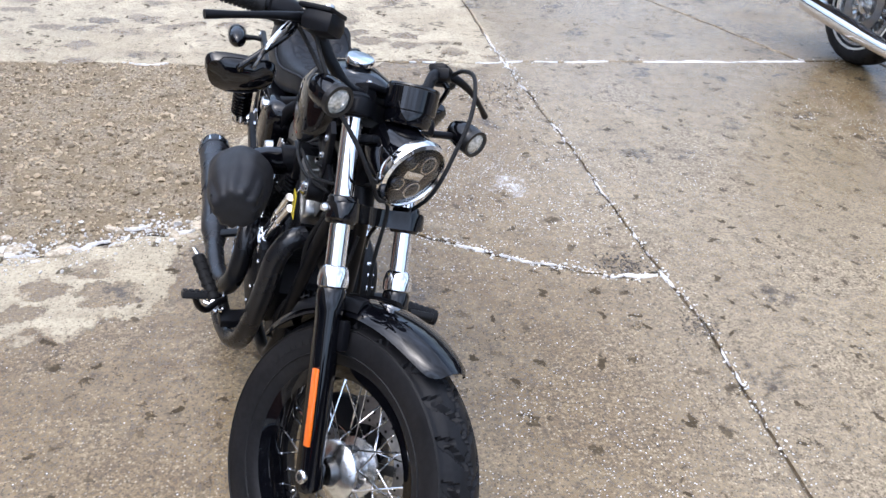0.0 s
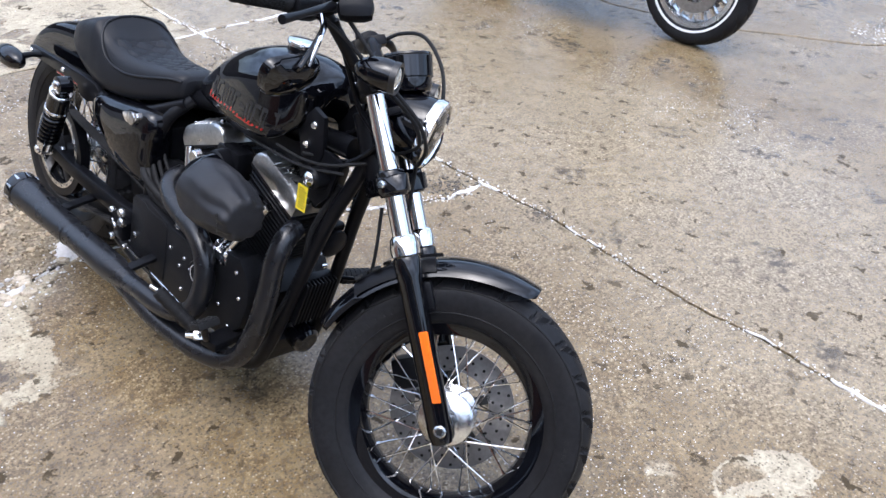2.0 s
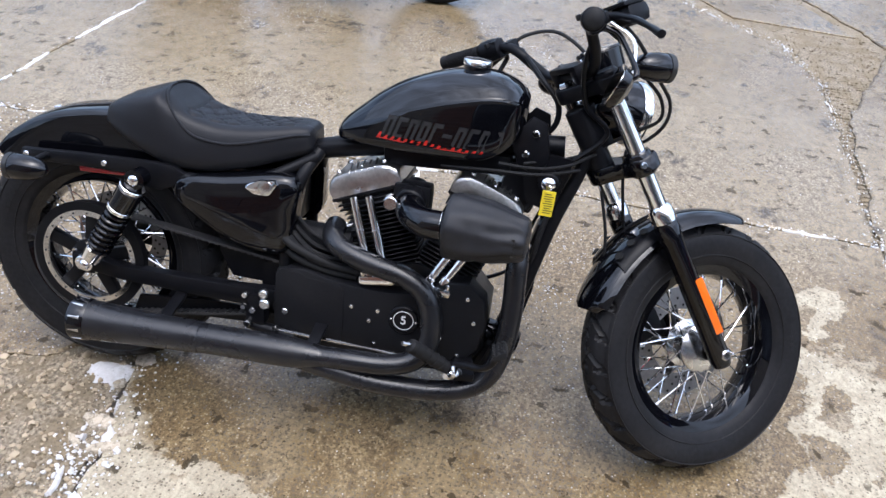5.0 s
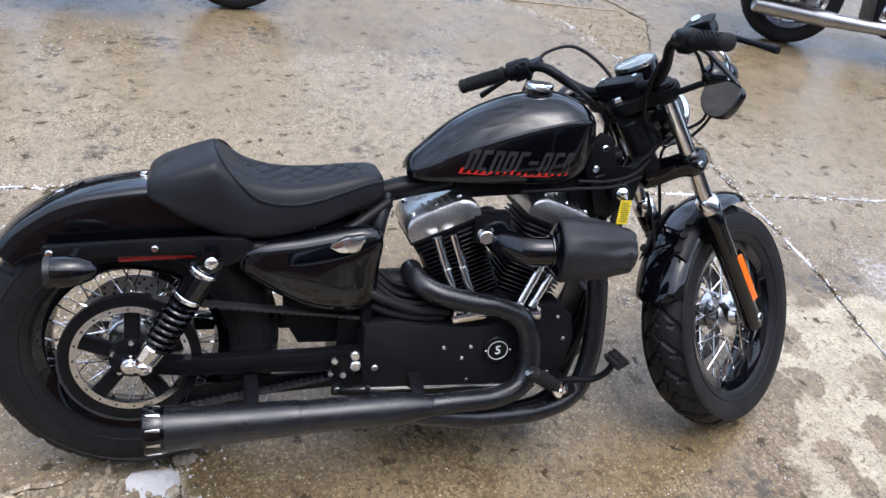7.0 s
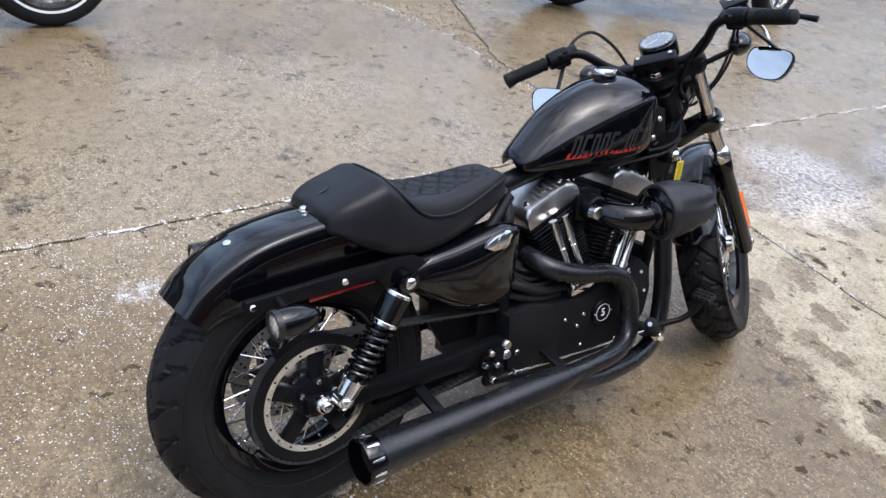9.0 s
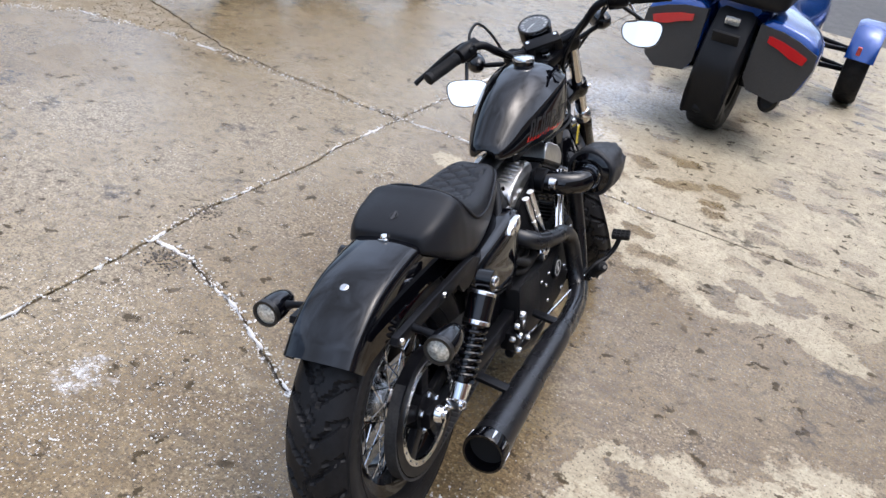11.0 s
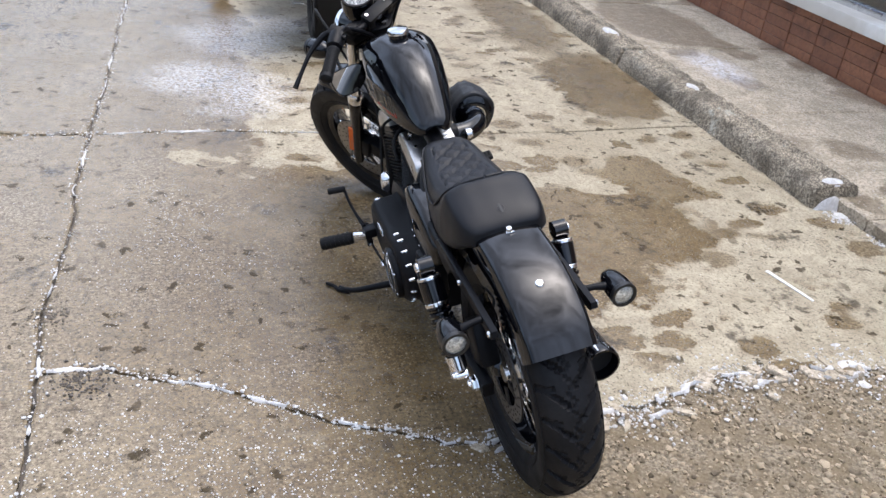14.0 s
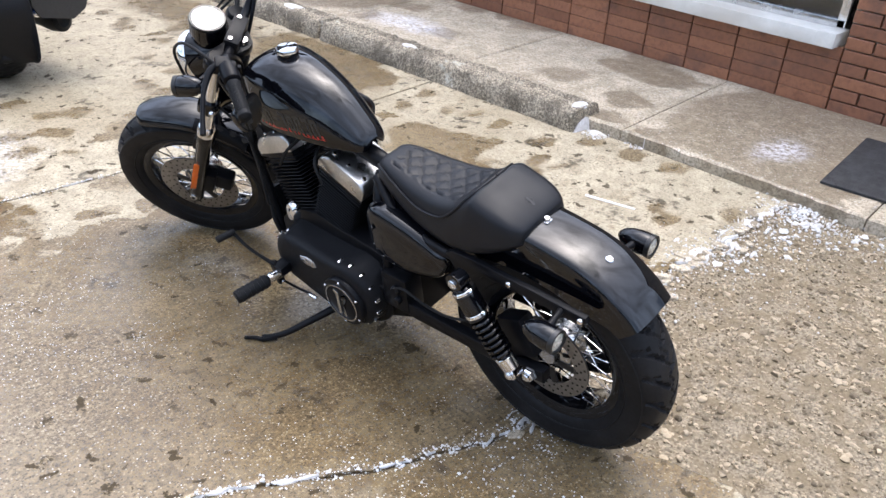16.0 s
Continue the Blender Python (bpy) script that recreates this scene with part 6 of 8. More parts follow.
cyl(mc, (0.455, -0.15, 0.325), (0.455, -0.165, 0.325), 0.018, seg=6)
mcyl = part("rear_master_cylinder", mc, SATIN, bike, "black rear brake cylinder with fittings")
for p, r in (((0.48, -0.158, 0.320), 0.014), ((0.44, -0.162, 0.262), 0.010), ((0.425, -0.150, 0.300), 0.008), ((0.51, -0.162, 0.262), 0.007), ((0.478, -0.160, 0.348), 0.013), ((0.432, -0.160, 0.338), 0.009), ((0.452, -0.160, 0.300), 0.009)):
    part("fitting_nut", bolt(bmesh.new(), p, (0, -1, 0), r, 0.010), ALLOY, mcyl)
cv = tube(bmesh.new(), [(0.49, -0.11, 0.50), (0.54, -0.135, 0.475), (0.62, -0.125, 0.440), (0.70, -0.12, 0.430)], 0.011, 10, 5)
part("hose", cv, RUBBER, bike, "black ribbed hose")
cv = tube(bmesh.new(), [(0.50, -0.10, 0.46), (0.55, -0.125, 0.44), (0.62, -0.118, 0.418), (0.69, -0.11, 0.41)], 0.010, 10, 5)
part("hose", cv, RUBBER, bike)

# ---- left side: primary, derby cover, stand, shifter ----
ob = []
for i in range(28):
    a = radians(75 + i * (285 - 75) / 27)
    ob.append((0.632 + 0.112 * math.cos(a), 0.292 + 0.112 * math.sin(a)))
for i in range(22):
    a = radians(-78 + i * (156) / 21)
    ob.append((0.872 + 0.085 * math.cos(a), 0.322 + 0.085 * math.sin(a)))
pc = bmesh.new()
rings = []
cc = Vector((0.745, 0.305))
for y, k in ((0.080, 1.03), (0.092, 1.03), (0.098, 1.0), (0.150, 0.99), (0.168, 0.96), (0.178, 0.90), (0.182, 0.80), (0.183, 0.3), (0.183, 0.02)):
    rings.append([Vector((cc.x + (x - cc.x) * k, y, cc.y + (z - cc.y) * k)) for x, z in ob])
loft(pc, rings)
prim = part("primary_cover", pc, WRINKLE, bike, "matt black primary cover", 40)
for i in range(0, 50, 3):
    x, z = ob[i]
    q = Vector((cc.x + (x - cc.x) * 0.985, 0.150, cc.y + (z - cc.y) * 0.985))
    part("primary_bolt", bolt(bmesh.new(), q, (0, 1, 0), 0.0055, 0.014), CHROME, prim)
db = lathe(bmesh.new(), [(0.083, 0), (0.083, 0.014), (0.080, 0.019), (0.070, 0.022), (0.001, 0.023)], along((0.636, 0.178, 0.280), (0, 1, 0)), 56)
derby = part("derby_cover", db, SATIN, prim, "round black derby cover with a silver ring")
DM = along((0.636, 0.2005, 0.280), (0, 1, 0))
part("derby_ring", ring(bmesh.new(), [(0.0605, 0), (0.0655, 0), (0.0655, 0.0022), (0.0605, 0.0022)], DM, 48), ALLOY, derby)
eb = bmesh.new()
for dx in (-0.011, 0.011):
    o = 1 if dx > 0 else -1
    prism(eb, [(dx - 0.006, -0.046), (dx + 0.006, -0.046), (dx + 0.0055, 0.026), (dx + 0.016 * o, 0.040), (dx + 0.012 * o, 0.046), (dx - 0.005 * o, 0.036)][::o], 0.200, 0.2030, 0.0004, Matrix.Translation((0.636, 0, 0.280)))
part("derby_emblem", eb, ALLOY, derby, "two plain silver strokes")
for i in range(6):
    a = 2 * math.pi * (i + 0.5) / 6
    part("derby_bolt", bolt(bmesh.new(), (0.636 + 0.0745 * math.cos(a), 0.197, 0.280 + 0.0745 * math.sin(a)), (0, 1, 0), 0.0045, 0.004), CHROME, derby)
lb2 = bmesh.new()
prism(lb2, [(0.745, 0.352), (0.752, 0.368), (0.79, 0.372), (0.815, 0.366), (0.818, 0.350), (0.80, 0.342), (0.76, 0.342)], 0.176, 0.186, 0.003)
part("inspection_cover", lb2, ALLOY, prim, "small silver inspection cover")
sd = tube(bmesh.new(), [(0.735, 0.110, 0.165), (0.752, 0.160, 0.155), (0.790, 0.235, 0.135), (0.822, 0.290, 0.118), (0.860, 0.325, 0.104), (0.890, 0.345, 0.100)], [0.014, 0.013, 0.011, 0.010, 0.009, 0.008], 12, 5)
stand = part("side_stand", sd, SATIN, bike, "black side stand on the concrete")
sf = tube(bmesh.new(), [(0.850, 0.318, 0.100), (0.880, 0.350, 0.099), (0.905, 0.362, 0.101), (0.930, 0.384, 0.104)], [0.009, 0.008, 0.007, 0.006], 8, 4)
part("stand_foot", sf, SATIN, stand)
lp = bmesh.new()
cyl(lp, (0.900, 0.262, 0.278), (0.927, 0.372, 0.268), 0.0205, 0.0215, 20, 0.004)
for i in range(6):
    p = Vector((0.900, 0.262, 0.278)).lerp(Vector((0.927, 0.372, 0.268)), 0.12 + i * 0.14)
    d = Vector((0.027, 0.110, -0.010)).normalized()
    cyl(lp, p, p + d * 0.006, 0.0230, seg=18)
lpeg = part("foot_peg", lp, RUBBER, bike, "ribbed black rubber foot peg folded down")
lc = bmesh.new()
rbox(lc, (0.024, 0.045, 0.026), pose(0.893, 0.240, 0.283, 0, 0, -14), 0.007)
part("peg_clevis", lc, CHROME, lpeg, "chrome peg clevis")
pbk = bmesh.new()
rbox(pbk, (0.045, 0.13, 0.035), pose(0.905, 0.160, 0.285, 0, 0, 4), 0.008)
rbox(pbk, (0.022, 0.022, 0.085), pose(0.930, 0.205, 0.255, 0, 12), 0.006)
part("peg_bracket", pbk, SATIN, lpeg)
pin = cyl(bmesh.new(), (0.926, 0.368, 0.262), (0.928, 0.374, 0.236), 0.0045, seg=8)
part("peg_feeler", pin, ALLOY, lpeg)
sl = tube(bmesh.new(), [(0.915, 0.215, 0.300), (0.965, 0.225, 0.315), (1.02, 0.235, 0.340), (1.062, 0.240, 0.372)], [0.008, 0.006, 0.0055, 0.006], 10, 5)
shift = part("gear_lever", sl, SATIN, bike, "black gear shift lever")
part("shift_peg", cyl(bmesh.new(), (1.064, 0.236, 0.378), (1.074, 0.298, 0.378), 0.011, 0.0115, 16, 0.003), RUBBER, shift, "rubber shifter peg")
lk = tube(bmesh.new(), [(0.925, 0.200, 0.222), (0.86, 0.196, 0.220), (0.78, 0.190, 0.222)], 0.0045, 8, 2)
part("shift_rod", lk, SATIN, shift)
for p in ((0.925, 0.204, 0.222), (0.78, 0.196, 0.222)):
    part("rod_end", cyl(bmesh.new(), (p[0] - 0.016, p[1], p[2]), (p[0] + 0.016, p[1], p[2]), 0.008, seg=10, bevel=0.002), CHROME, shift)
hn = lathe(bmesh.new(), [(0.030, 0), (0.030, 0.014), (0.024, 0.024), (0.004, 0.027)], along((0.885, 0.110, 0.465), (0.1, 1, 0.1)) @ Matrix.Diagonal((0.75, 1.15, 1, 1)), 32)
part("horn_cover", hn, CHROME, bike, "oval chrome horn cover")
rc = bmesh.new()
rbox(rc, (0.085, 0.055, 0.125), pose(0.060, 0.088, 0.410, 0, 24), 0.014)
rbox(rc, (0.04, 0.04, 0.05), pose(0.10, 0.09, 0.36), 0.010)
part("rear_caliper", rc, SATIN, bike, "black rear brake caliper")
lh = tube(bmesh.new(), [(0.10, 0.10, 0.42), (0.16, 0.15, 0.44), (0.24, 0.16, 0.42), (0.32, 0.15, 0.40), (0.40, 0.16, 0.43), (0.45, 0.15, 0.40)], 0.004, 8, 5)
part("brake_hose", lh, RUBBER, bike)
lx = bmesh.new()
rbox(lx, (0.10, 0.07, 0.13), pose(0.47, 0.10, 0.36), 0.015)
for p, r in (((0.455, 0.138, 0.385), 0.016), ((0.45, 0.138, 0.35), 0.012)):
    bolt(lx, p, (0, 1, 0), r, 0.012)
part("gearbox_end", lx, SATIN, bike)
# dark cylinder and hoses added as clutter, to cover the bright crankcase top
stm = bmesh.new()
cyl(stm, (0.50, -0.045, 0.468), (0.665, -0.045, 0.468), 0.042, 0.042, 28, 0.006)
cyl(stm, (0.665, -0.045, 0.468), (0.70, -0.045, 0.462), 0.034, 0.028, 24, 0.004)
clutter = part("clutter_cylinder", stm, WRINKLE, bike, "black cylinder added as dark clutter over the crankcase")
for i in range(3):
    part("clutter_bolt", bolt(bmesh.new(), (0.53 + i * 0.05, -0.085 - 0.002 * i, 0.472 - 0.006 * i), (0, -1, 0), 0.006, 0.006), ALLOY, clutter)
for dy, dz, r in ((0.0, 0.0, 0.007), (0.016, 0.012, 0.006), (-0.012, -0.014, 0.008), (0.03, 0.03, 0.005)):
    part("hose", tube(bmesh.new(), [(0.505, -0.100 + dy, 0.525 + dz), (0.535, -0.112 + dy, 0.495 + dz), (0.580, -0.118 + dy, 0.462 + dz), (0.640, -0.112 + dy, 0.450 + dz), (0.700, -0.095 + dy, 0.456 + dz)], r, 8, 5), RUBBER, bike)
part("ignition_coil", rbox(bmesh.new(), (0.090, 0.070, 0.115), pose(1.042, 0, 0.675, 0, 12), 0.014), SATIN, bike, "black coil housing under the tank")
# black filler added to darken the see-through gap under the tank
part("under_tank_filler", rbox(bmesh.new(), (0.30, 0.085, 0.050), pose(0.865, 0, 0.716, 0, -3), 0.012), SATIN, bike, "black filler block added in the gap under the tank")
# electrical block and regulator between the tubes
rg = bmesh.new()
rbox(rg, (0.024, 0.100, 0.13), pose(1.066, 0, 0.375, 0, 12), 0.006)
reg = part("regulator", rg, SATIN, bike, "black finned regulator")
for i in range(9):
    part("regulator_fin", rbox(bmesh.new(), (0.022, 0.004, 0.125), pose(1.086, -0.044 + i * 0.011, 0.372, 0, 12), 0.001, 1), SATIN, reg)
# covers that close the space behind the tubes and before the rear wheel
fp = bmesh.new()
rbox(fp, (0.022, 0.060, 0.060), pose(1.100, 0, 0.560, 0, 14), 0.008)
lathe(fp, [(0.008, 0.0), (0.030, 0.004), (0.036, 0.012), (0.036, 0.022), (0.020, 0.030)], along((1.100, 0.0, 0.545), (1, 0, -0.2)), 28)
part("horn", fp, SATIN, bike, "black horn between the down tubes")
part("skid_cover", rbox(bmesh.new(), (0.040, 0.130, 0.10), pose(1.015, 0, 0.215, 0, 25), 0.010), SATIN, bike)
part("oil_filter", cyl(bmesh.new(), (1.000, 0, 0.270), (1.092, 0, 0.250), 0.038, 0.036, 32, 0.008), GLOSS, bike, "black oil filter canister")
for s in (-1, 1):
    fcv = tube(bmesh.new(), [(1.135, s * 0.030, 0.70), (1.105, s * 0.062, 0.58), (1.088, s * 0.058, 0.45), (1.055, s * 0.085, 0.33), (1.010, s * 0.07, 0.20)], 0.007, 8, 5)
    sleeve = part("wiring_sleeve", fcv, RUBBER, bike, "black ribbed wiring sleeve")
    rb = bmesh.new()
    for q in range(26):
        p, p2 = (Vector((1.135 - 0.060 * f, s * (0.030 + 0.040 * f), 0.70 - 0.30 * f)) for f in (q / 26, q / 26 + 0.012))
        cyl(rb, p, p2, 0.0088, seg=10)
    part("sleeve_rib", rb, RUBBER, sleeve, kind="stuff")
gpl = bmesh.new()
prism(gpl, [(0.25, 0.50), (0.27, 0.56), (0.50, 0.58), (0.52, 0.33), (0.36, 0.335), (0.325, 0.40), (0.325, 0.47), (0.30, 0.50)], -0.060, -0.046, 0.003)
part("inner_guard", gpl, SATIN, bike, "black splash guard before the rear wheel")
bgd = bmesh.new()
prism(bgd, [(0.10, 0.190), (0.12, 0.245), (0.30, 0.262), (0.47, 0.268), (0.47, 0.225), (0.30, 0.215)], -0.084, -0.072, 0.003)
part("belt_guard", bgd, SATIN, bike, "black lower belt guard")
eb = bmesh.new()
rbox(eb, (0.10, 0.11, 0.10), pose(0.47, 0, 0.55), 0.012)
rbox(eb, (0.16, 0.14, 0.14), pose(0.40, 0, 0.53), 0.012)
part("electrical_box", eb, SATIN, bike)
cb = tube(bmesh.new(), [(0.99, -0.10, 0.745), (1.07, -0.09, 0.742), (1.14, -0.075, 0.755), (1.20, -0.03, 0.78)], 0.004, 8, 5)
part("throttle_cable", cb, RUBBER, bike)
cb = tube(bmesh.new(), [(0.86, -0.085, 0.715), (0.98, -0.105, 0.728), (1.08, -0.095, 0.730), (1.17, -0.06, 0.745)], 0.004, 8, 5)
part("throttle_cable", cb, RUBBER, bike)

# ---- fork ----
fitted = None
LEG = 0.096


def fcyl(bm, a, b, r0, r1=None, seg=24, bevel=0.0):
    return cyl(bm, F(*a), F(*b), r0, r1, seg, bevel)


def fbox(bm, size, at, bevel=0.005, turn=(0, 0, 0)):
    """A box on the fork: its x runs ahead, y to the left, z up the legs."""
    s, n, l = at
    return rbox(bm, size, FM @ pose(n, l, s, *turn), bevel)


for s in (-1, 1):
    l = s * LEG
    sl = bmesh.new()
    lathe(sl, [(0.008, -0.036), (0.022, -0.030), (0.0265, -0.012), (0.0265, 0.31), (0.0285, 0.322), (0.0290, 0.357), (0.026, 0.364)], along(F(0, -0.002, l), FD(1, 0, 0)), 28)
    fbox(sl, (0.045, 0.030, 0.055), (0.0, 0.004, s * (LEG - 0.004)), 0.012)
    leg = part("fork_leg", sl, GLOSS, bike, "black lower fork leg")
    cl = bmesh.new()
    lathe(cl, [(0.026, 0.364), (0.0305, 0.368), (0.0305, 0.384), (0.027, 0.402), (0.0215, 0.408)], along(F(0, -0.002, l), FD(1, 0, 0)), 28)
    part("fork_collar", cl, CHROME, leg, "chrome fork collar")
    part("fork_tube", fcyl(bmesh.new(), (0.385, -0.002, l), (0.735, -0.002, l), 0.0200, bevel=0.002), CHROME, leg, "polished chrome fork tube")
    nut = bmesh.new()
    cyl(nut, F(0.0, 0.002, s * 0.108), F(0.0, 0.002, s * 0.126), 0.0135, seg=24, bevel=0.003)
    part("axle_end", nut, ALLOY, leg, "silver axle end")
    part("axle_bore", cyl(bmesh.new(), F(0.0, 0.002, s * 0.1255), F(0.0, 0.002, s * 0.1265), 0.007, seg=6), VOID, leg)
    rf = bmesh.new()
    fbox(rf, (0.020, 0.007, 0.150), (0.135, 0.008, s * (LEG + 0.0265)), 0.003, (0, 0, s * 18))
    part("fork_reflector", rf, ORANGE, leg, "long orange side reflector")
    mt = bmesh.new()
    fbox(mt, (0.050, 0.024, 0.030), (0.285, -0.002, s * (LEG - 0.030)), 0.005)
    fbox(mt, (0.020, 0.020, 0.060), (0.275, 0.026, s * (LEG - 0.016)), 0.005)
    part("fender_mount", mt, SATIN, leg)

lt = bmesh.new()
o = spline([(-0.128, 0.0), (-0.120, 0.030), (-0.085, 0.032), (-0.04, 0.006), (0.0, -0.004), (0.04, 0.006), (0.085, 0.032), (0.120, 0.030), (0.128, 0.0), (0.115, -0.030), (0.07, -0.042), (0.0, -0.085), (-0.07, -0.042), (-0.115, -0.030)], 4, True)
loft(lt, [[F(z, n * k, l * k) for l, n in o] for z, k in ((0.495, 0.97), (0.499, 1.0), (0.527, 1.0), (0.532, 0.97))])
lower = part("lower_triple_clamp", lt, GLOSS, bike, "glossy black lower triple clamp")
for s in (1, -1):
    bossb = bmesh.new()
    lathe(bossb, [(0.027, 0.489), (0.030, 0.493), (0.030, 0.539), (0.027, 0.543)], along(F(0, -0.002, s * LEG), FD(1, 0, 0)), 28)
    part("clamp_boss", bossb, GLOSS, lower)
    cb = bmesh.new()
    lathe(cb, [(0.009, 0), (0.009, 0.006), (0.006, 0.010)], along(F(0.517, -0.016, s * 0.125), FD(0, -0.3, s)), 12)
    part("clamp_bolt", cb, CHROME, lower)
ut = bmesh.new()
loft(ut, [[F(z, n * k * 0.95, l * k) for l, n in o] for z, k in ((0.700, 0.96), (0.704, 0.99), (0.728, 0.99), (0.733, 0.95))])
upper = part("upper_triple_clamp", ut, SATIN, bike, "black upper triple clamp")
for s in (1, -1):
    cap = bmesh.new()
    lathe(cap, [(0.027, 0.696), (0.029, 0.70), (0.029, 0.738), (0.024, 0.744), (0.013, 0.745)], along(F(0, -0.002, s * LEG), FD(1, 0, 0)), 24)
    part("clamp_cap", cap, SATIN, upper)
part("stem_nut", fcyl(bmesh.new(), (0.733, -0.05, 0), (0.746, -0.05, 0), 0.018, 0.015, 6, 0.002), CHROME, upper, "chrome stem nut")

# headlight
HC = AXLE + 0.605 * AXIS + 0.080 * FWD
face = Vector((1.0, 0, -0.10)).normalized()
HM = STEERING @ along(HC, face)
hb = lathe(bmesh.new(), [(0.020, -0.125), (0.040, -0.118), (0.058, -0.095), (0.069, -0.055), (0.073, -0.018), (0.073, 0.0)], HM, 48)
head = part("headlight", hb, GLOSS, bike, "round chrome-rimmed headlight with lens projectors")
part("headlight_rim", ring(bmesh.new(), [(0.067, -0.010), (0.075, -0.012), (0.0785, 0.0), (0.0765, 0.010), (0.070, 0.014), (0.066, 0.008)], HM, 64), CHROME, head, "chrome headlight rim")
part("headlight_bowl", lathe(bmesh.new(), [(0.067, 0.002), (0.064, -0.010), (0.002, -0.012)], HM, 48), material("dark_chrome_bowl", (0.10, 0.10, 0.11), 0.2, 1.0), head)
for x, y, r in ((0.018, 0.030, 0.017), (0.018, -0.030, 0.017), (-0.026, 0.024, 0.012), (-0.026, -0.024, 0.012)):
    pm = HM @ Matrix.Translation((x, y, 0))
    part("projector", lathe(bmesh.new(), [(r, -0.010), (r, 0.003), (r * 0.85, 0.007), (0.001, 0.009)], pm, 24), SMOKE, head, "round projector lens")
    part("projector_ring", ring(bmesh.new(), [(r, 0.0), (r + 0.0022, 0.0), (r + 0.0022, 0.005), (r, 0.005)], pm, 24), CHROME, head)
mid = bmesh.new()
rbox(mid, (0.052, 0.020, 0.012), HM @ Matrix.Translation((0.0, 0, -0.003)), 0.005)
rbox(mid, (0.022, 0.034, 0.010), HM @ Matrix.Translation((0.047, 0, -0.003)), 0.004)
part("lamp_reflector", mid, CHROME, head)
gl = lathe(bmesh.new(), [(0.067, 0.006), (0.050, 0.014), (0.025, 0.018), (0.001, 0.019)], HM, 48, False)
gl = part("headlight_glass", gl, GLASS, head, "clear domed glass")
gl.visible_shadow = False
hm = bmesh.new()
fbox(hm, (0.030, 0.05, 0.05), (0.655, 0.035, 0), 0.008)
fbox(hm, (0.06, 0.16, 0.016), (0.660, 0.012, 0), 0.006)
part("headlight_bracket", hm, SATIN, head)

# gauge
GM = STEERING @ along(AXLE + 0.770 * AXIS + 0.060 * FWD, Vector((-0.42, 0, 0.91))) @ Matrix.Scale(1.12, 4)
gb = lathe(bmesh.new(), [(0.030, -0.066), (0.040, -0.064), (0.0435, -0.056), (0.0435, -0.040), (0.047, -0.038), (0.048, 0.0), (0.045, 0.004)], GM, 48)
gauge = part("speedometer", gb, GLOSS, bike, "round black speedometer with a grey dial")
part("gauge_rim", ring(bmesh.new(), [(0.0405, 0.000), (0.046, 0.000), (0.0478, 0.003), (0.046, 0.007), (0.042, 0.007)], GM, 48), GLOSS, gauge)
part("gauge_dial", lathe(bmesh.new(), [(0.042, 0.003), (0.0415, 0.0042), (0.001, 0.0042)], GM, 40), DIAL, gauge, "grey dial with plain tick marks")
tk = bmesh.new()
for i in range(13):
    a = radians(-130 + i * 260 / 12 + 90)
    rbox(tk, (0.008, 0.0016, 0.0006), GM @ Matrix.Rotation(a, 4, "Z") @ pose(0.034, 0, 0.0048), 0)
part("gauge_ticks", tk, WHITE, gauge, kind="stuff")
nd = bmesh.new()
rbox(nd, (0.030, 0.002, 0.001), GM @ Matrix.Rotation(radians(215), 4, "Z") @ pose(0.013, 0, 0.006), 0)
part("gauge_needle", nd, WHITE, gauge)
part("gauge_glass", lathe(bmesh.new(), [(0.0415, 0.0060), (0.0415, 0.0070), (0.001, 0.0076)], GM, 40), GLASS, gauge).visible_shadow = False

# handlebar
BAR = [(0.882, -0.142, 0.366), (0.870, -0.086, 0.272), (0.863, -0.058, 0.222), (0.846, -0.044, 0.180), (0.792, -0.032, 0.140), (0.758, -0.028, 0.100), (0.750, -0.028, 0.04)]
bar_pts = [F(*p) for p in BAR] + [F(p[0], p[1], -p[2]) for p in BAR[::-1]]
bar = part("handlebar", tube(bmesh.new(), bar_pts, 0.0125, 14, 7), SATIN, bike, "low black handlebar")
rs = bmesh.new()
fbox(rs, (0.040, 0.030, 0.042), (0.750, -0.028, 0.045), 0.008)
fbox(rs, (0.040, 0.030, 0.042), (0.750, -0.028, -0.045), 0.008)
fbox(rs, (0.044, 0.115, 0.014), (0.770, -0.026, 0), 0.005)
part("bar_clamp", rs, SATIN, bar)
for l in (-0.045, 0.045):
    part("bar_clamp_bolt", cyl(bmesh.new(), F(0.774, -0.020, l), F(0.781, -0.020, l), 0.006, seg=10), CHROME, bar)
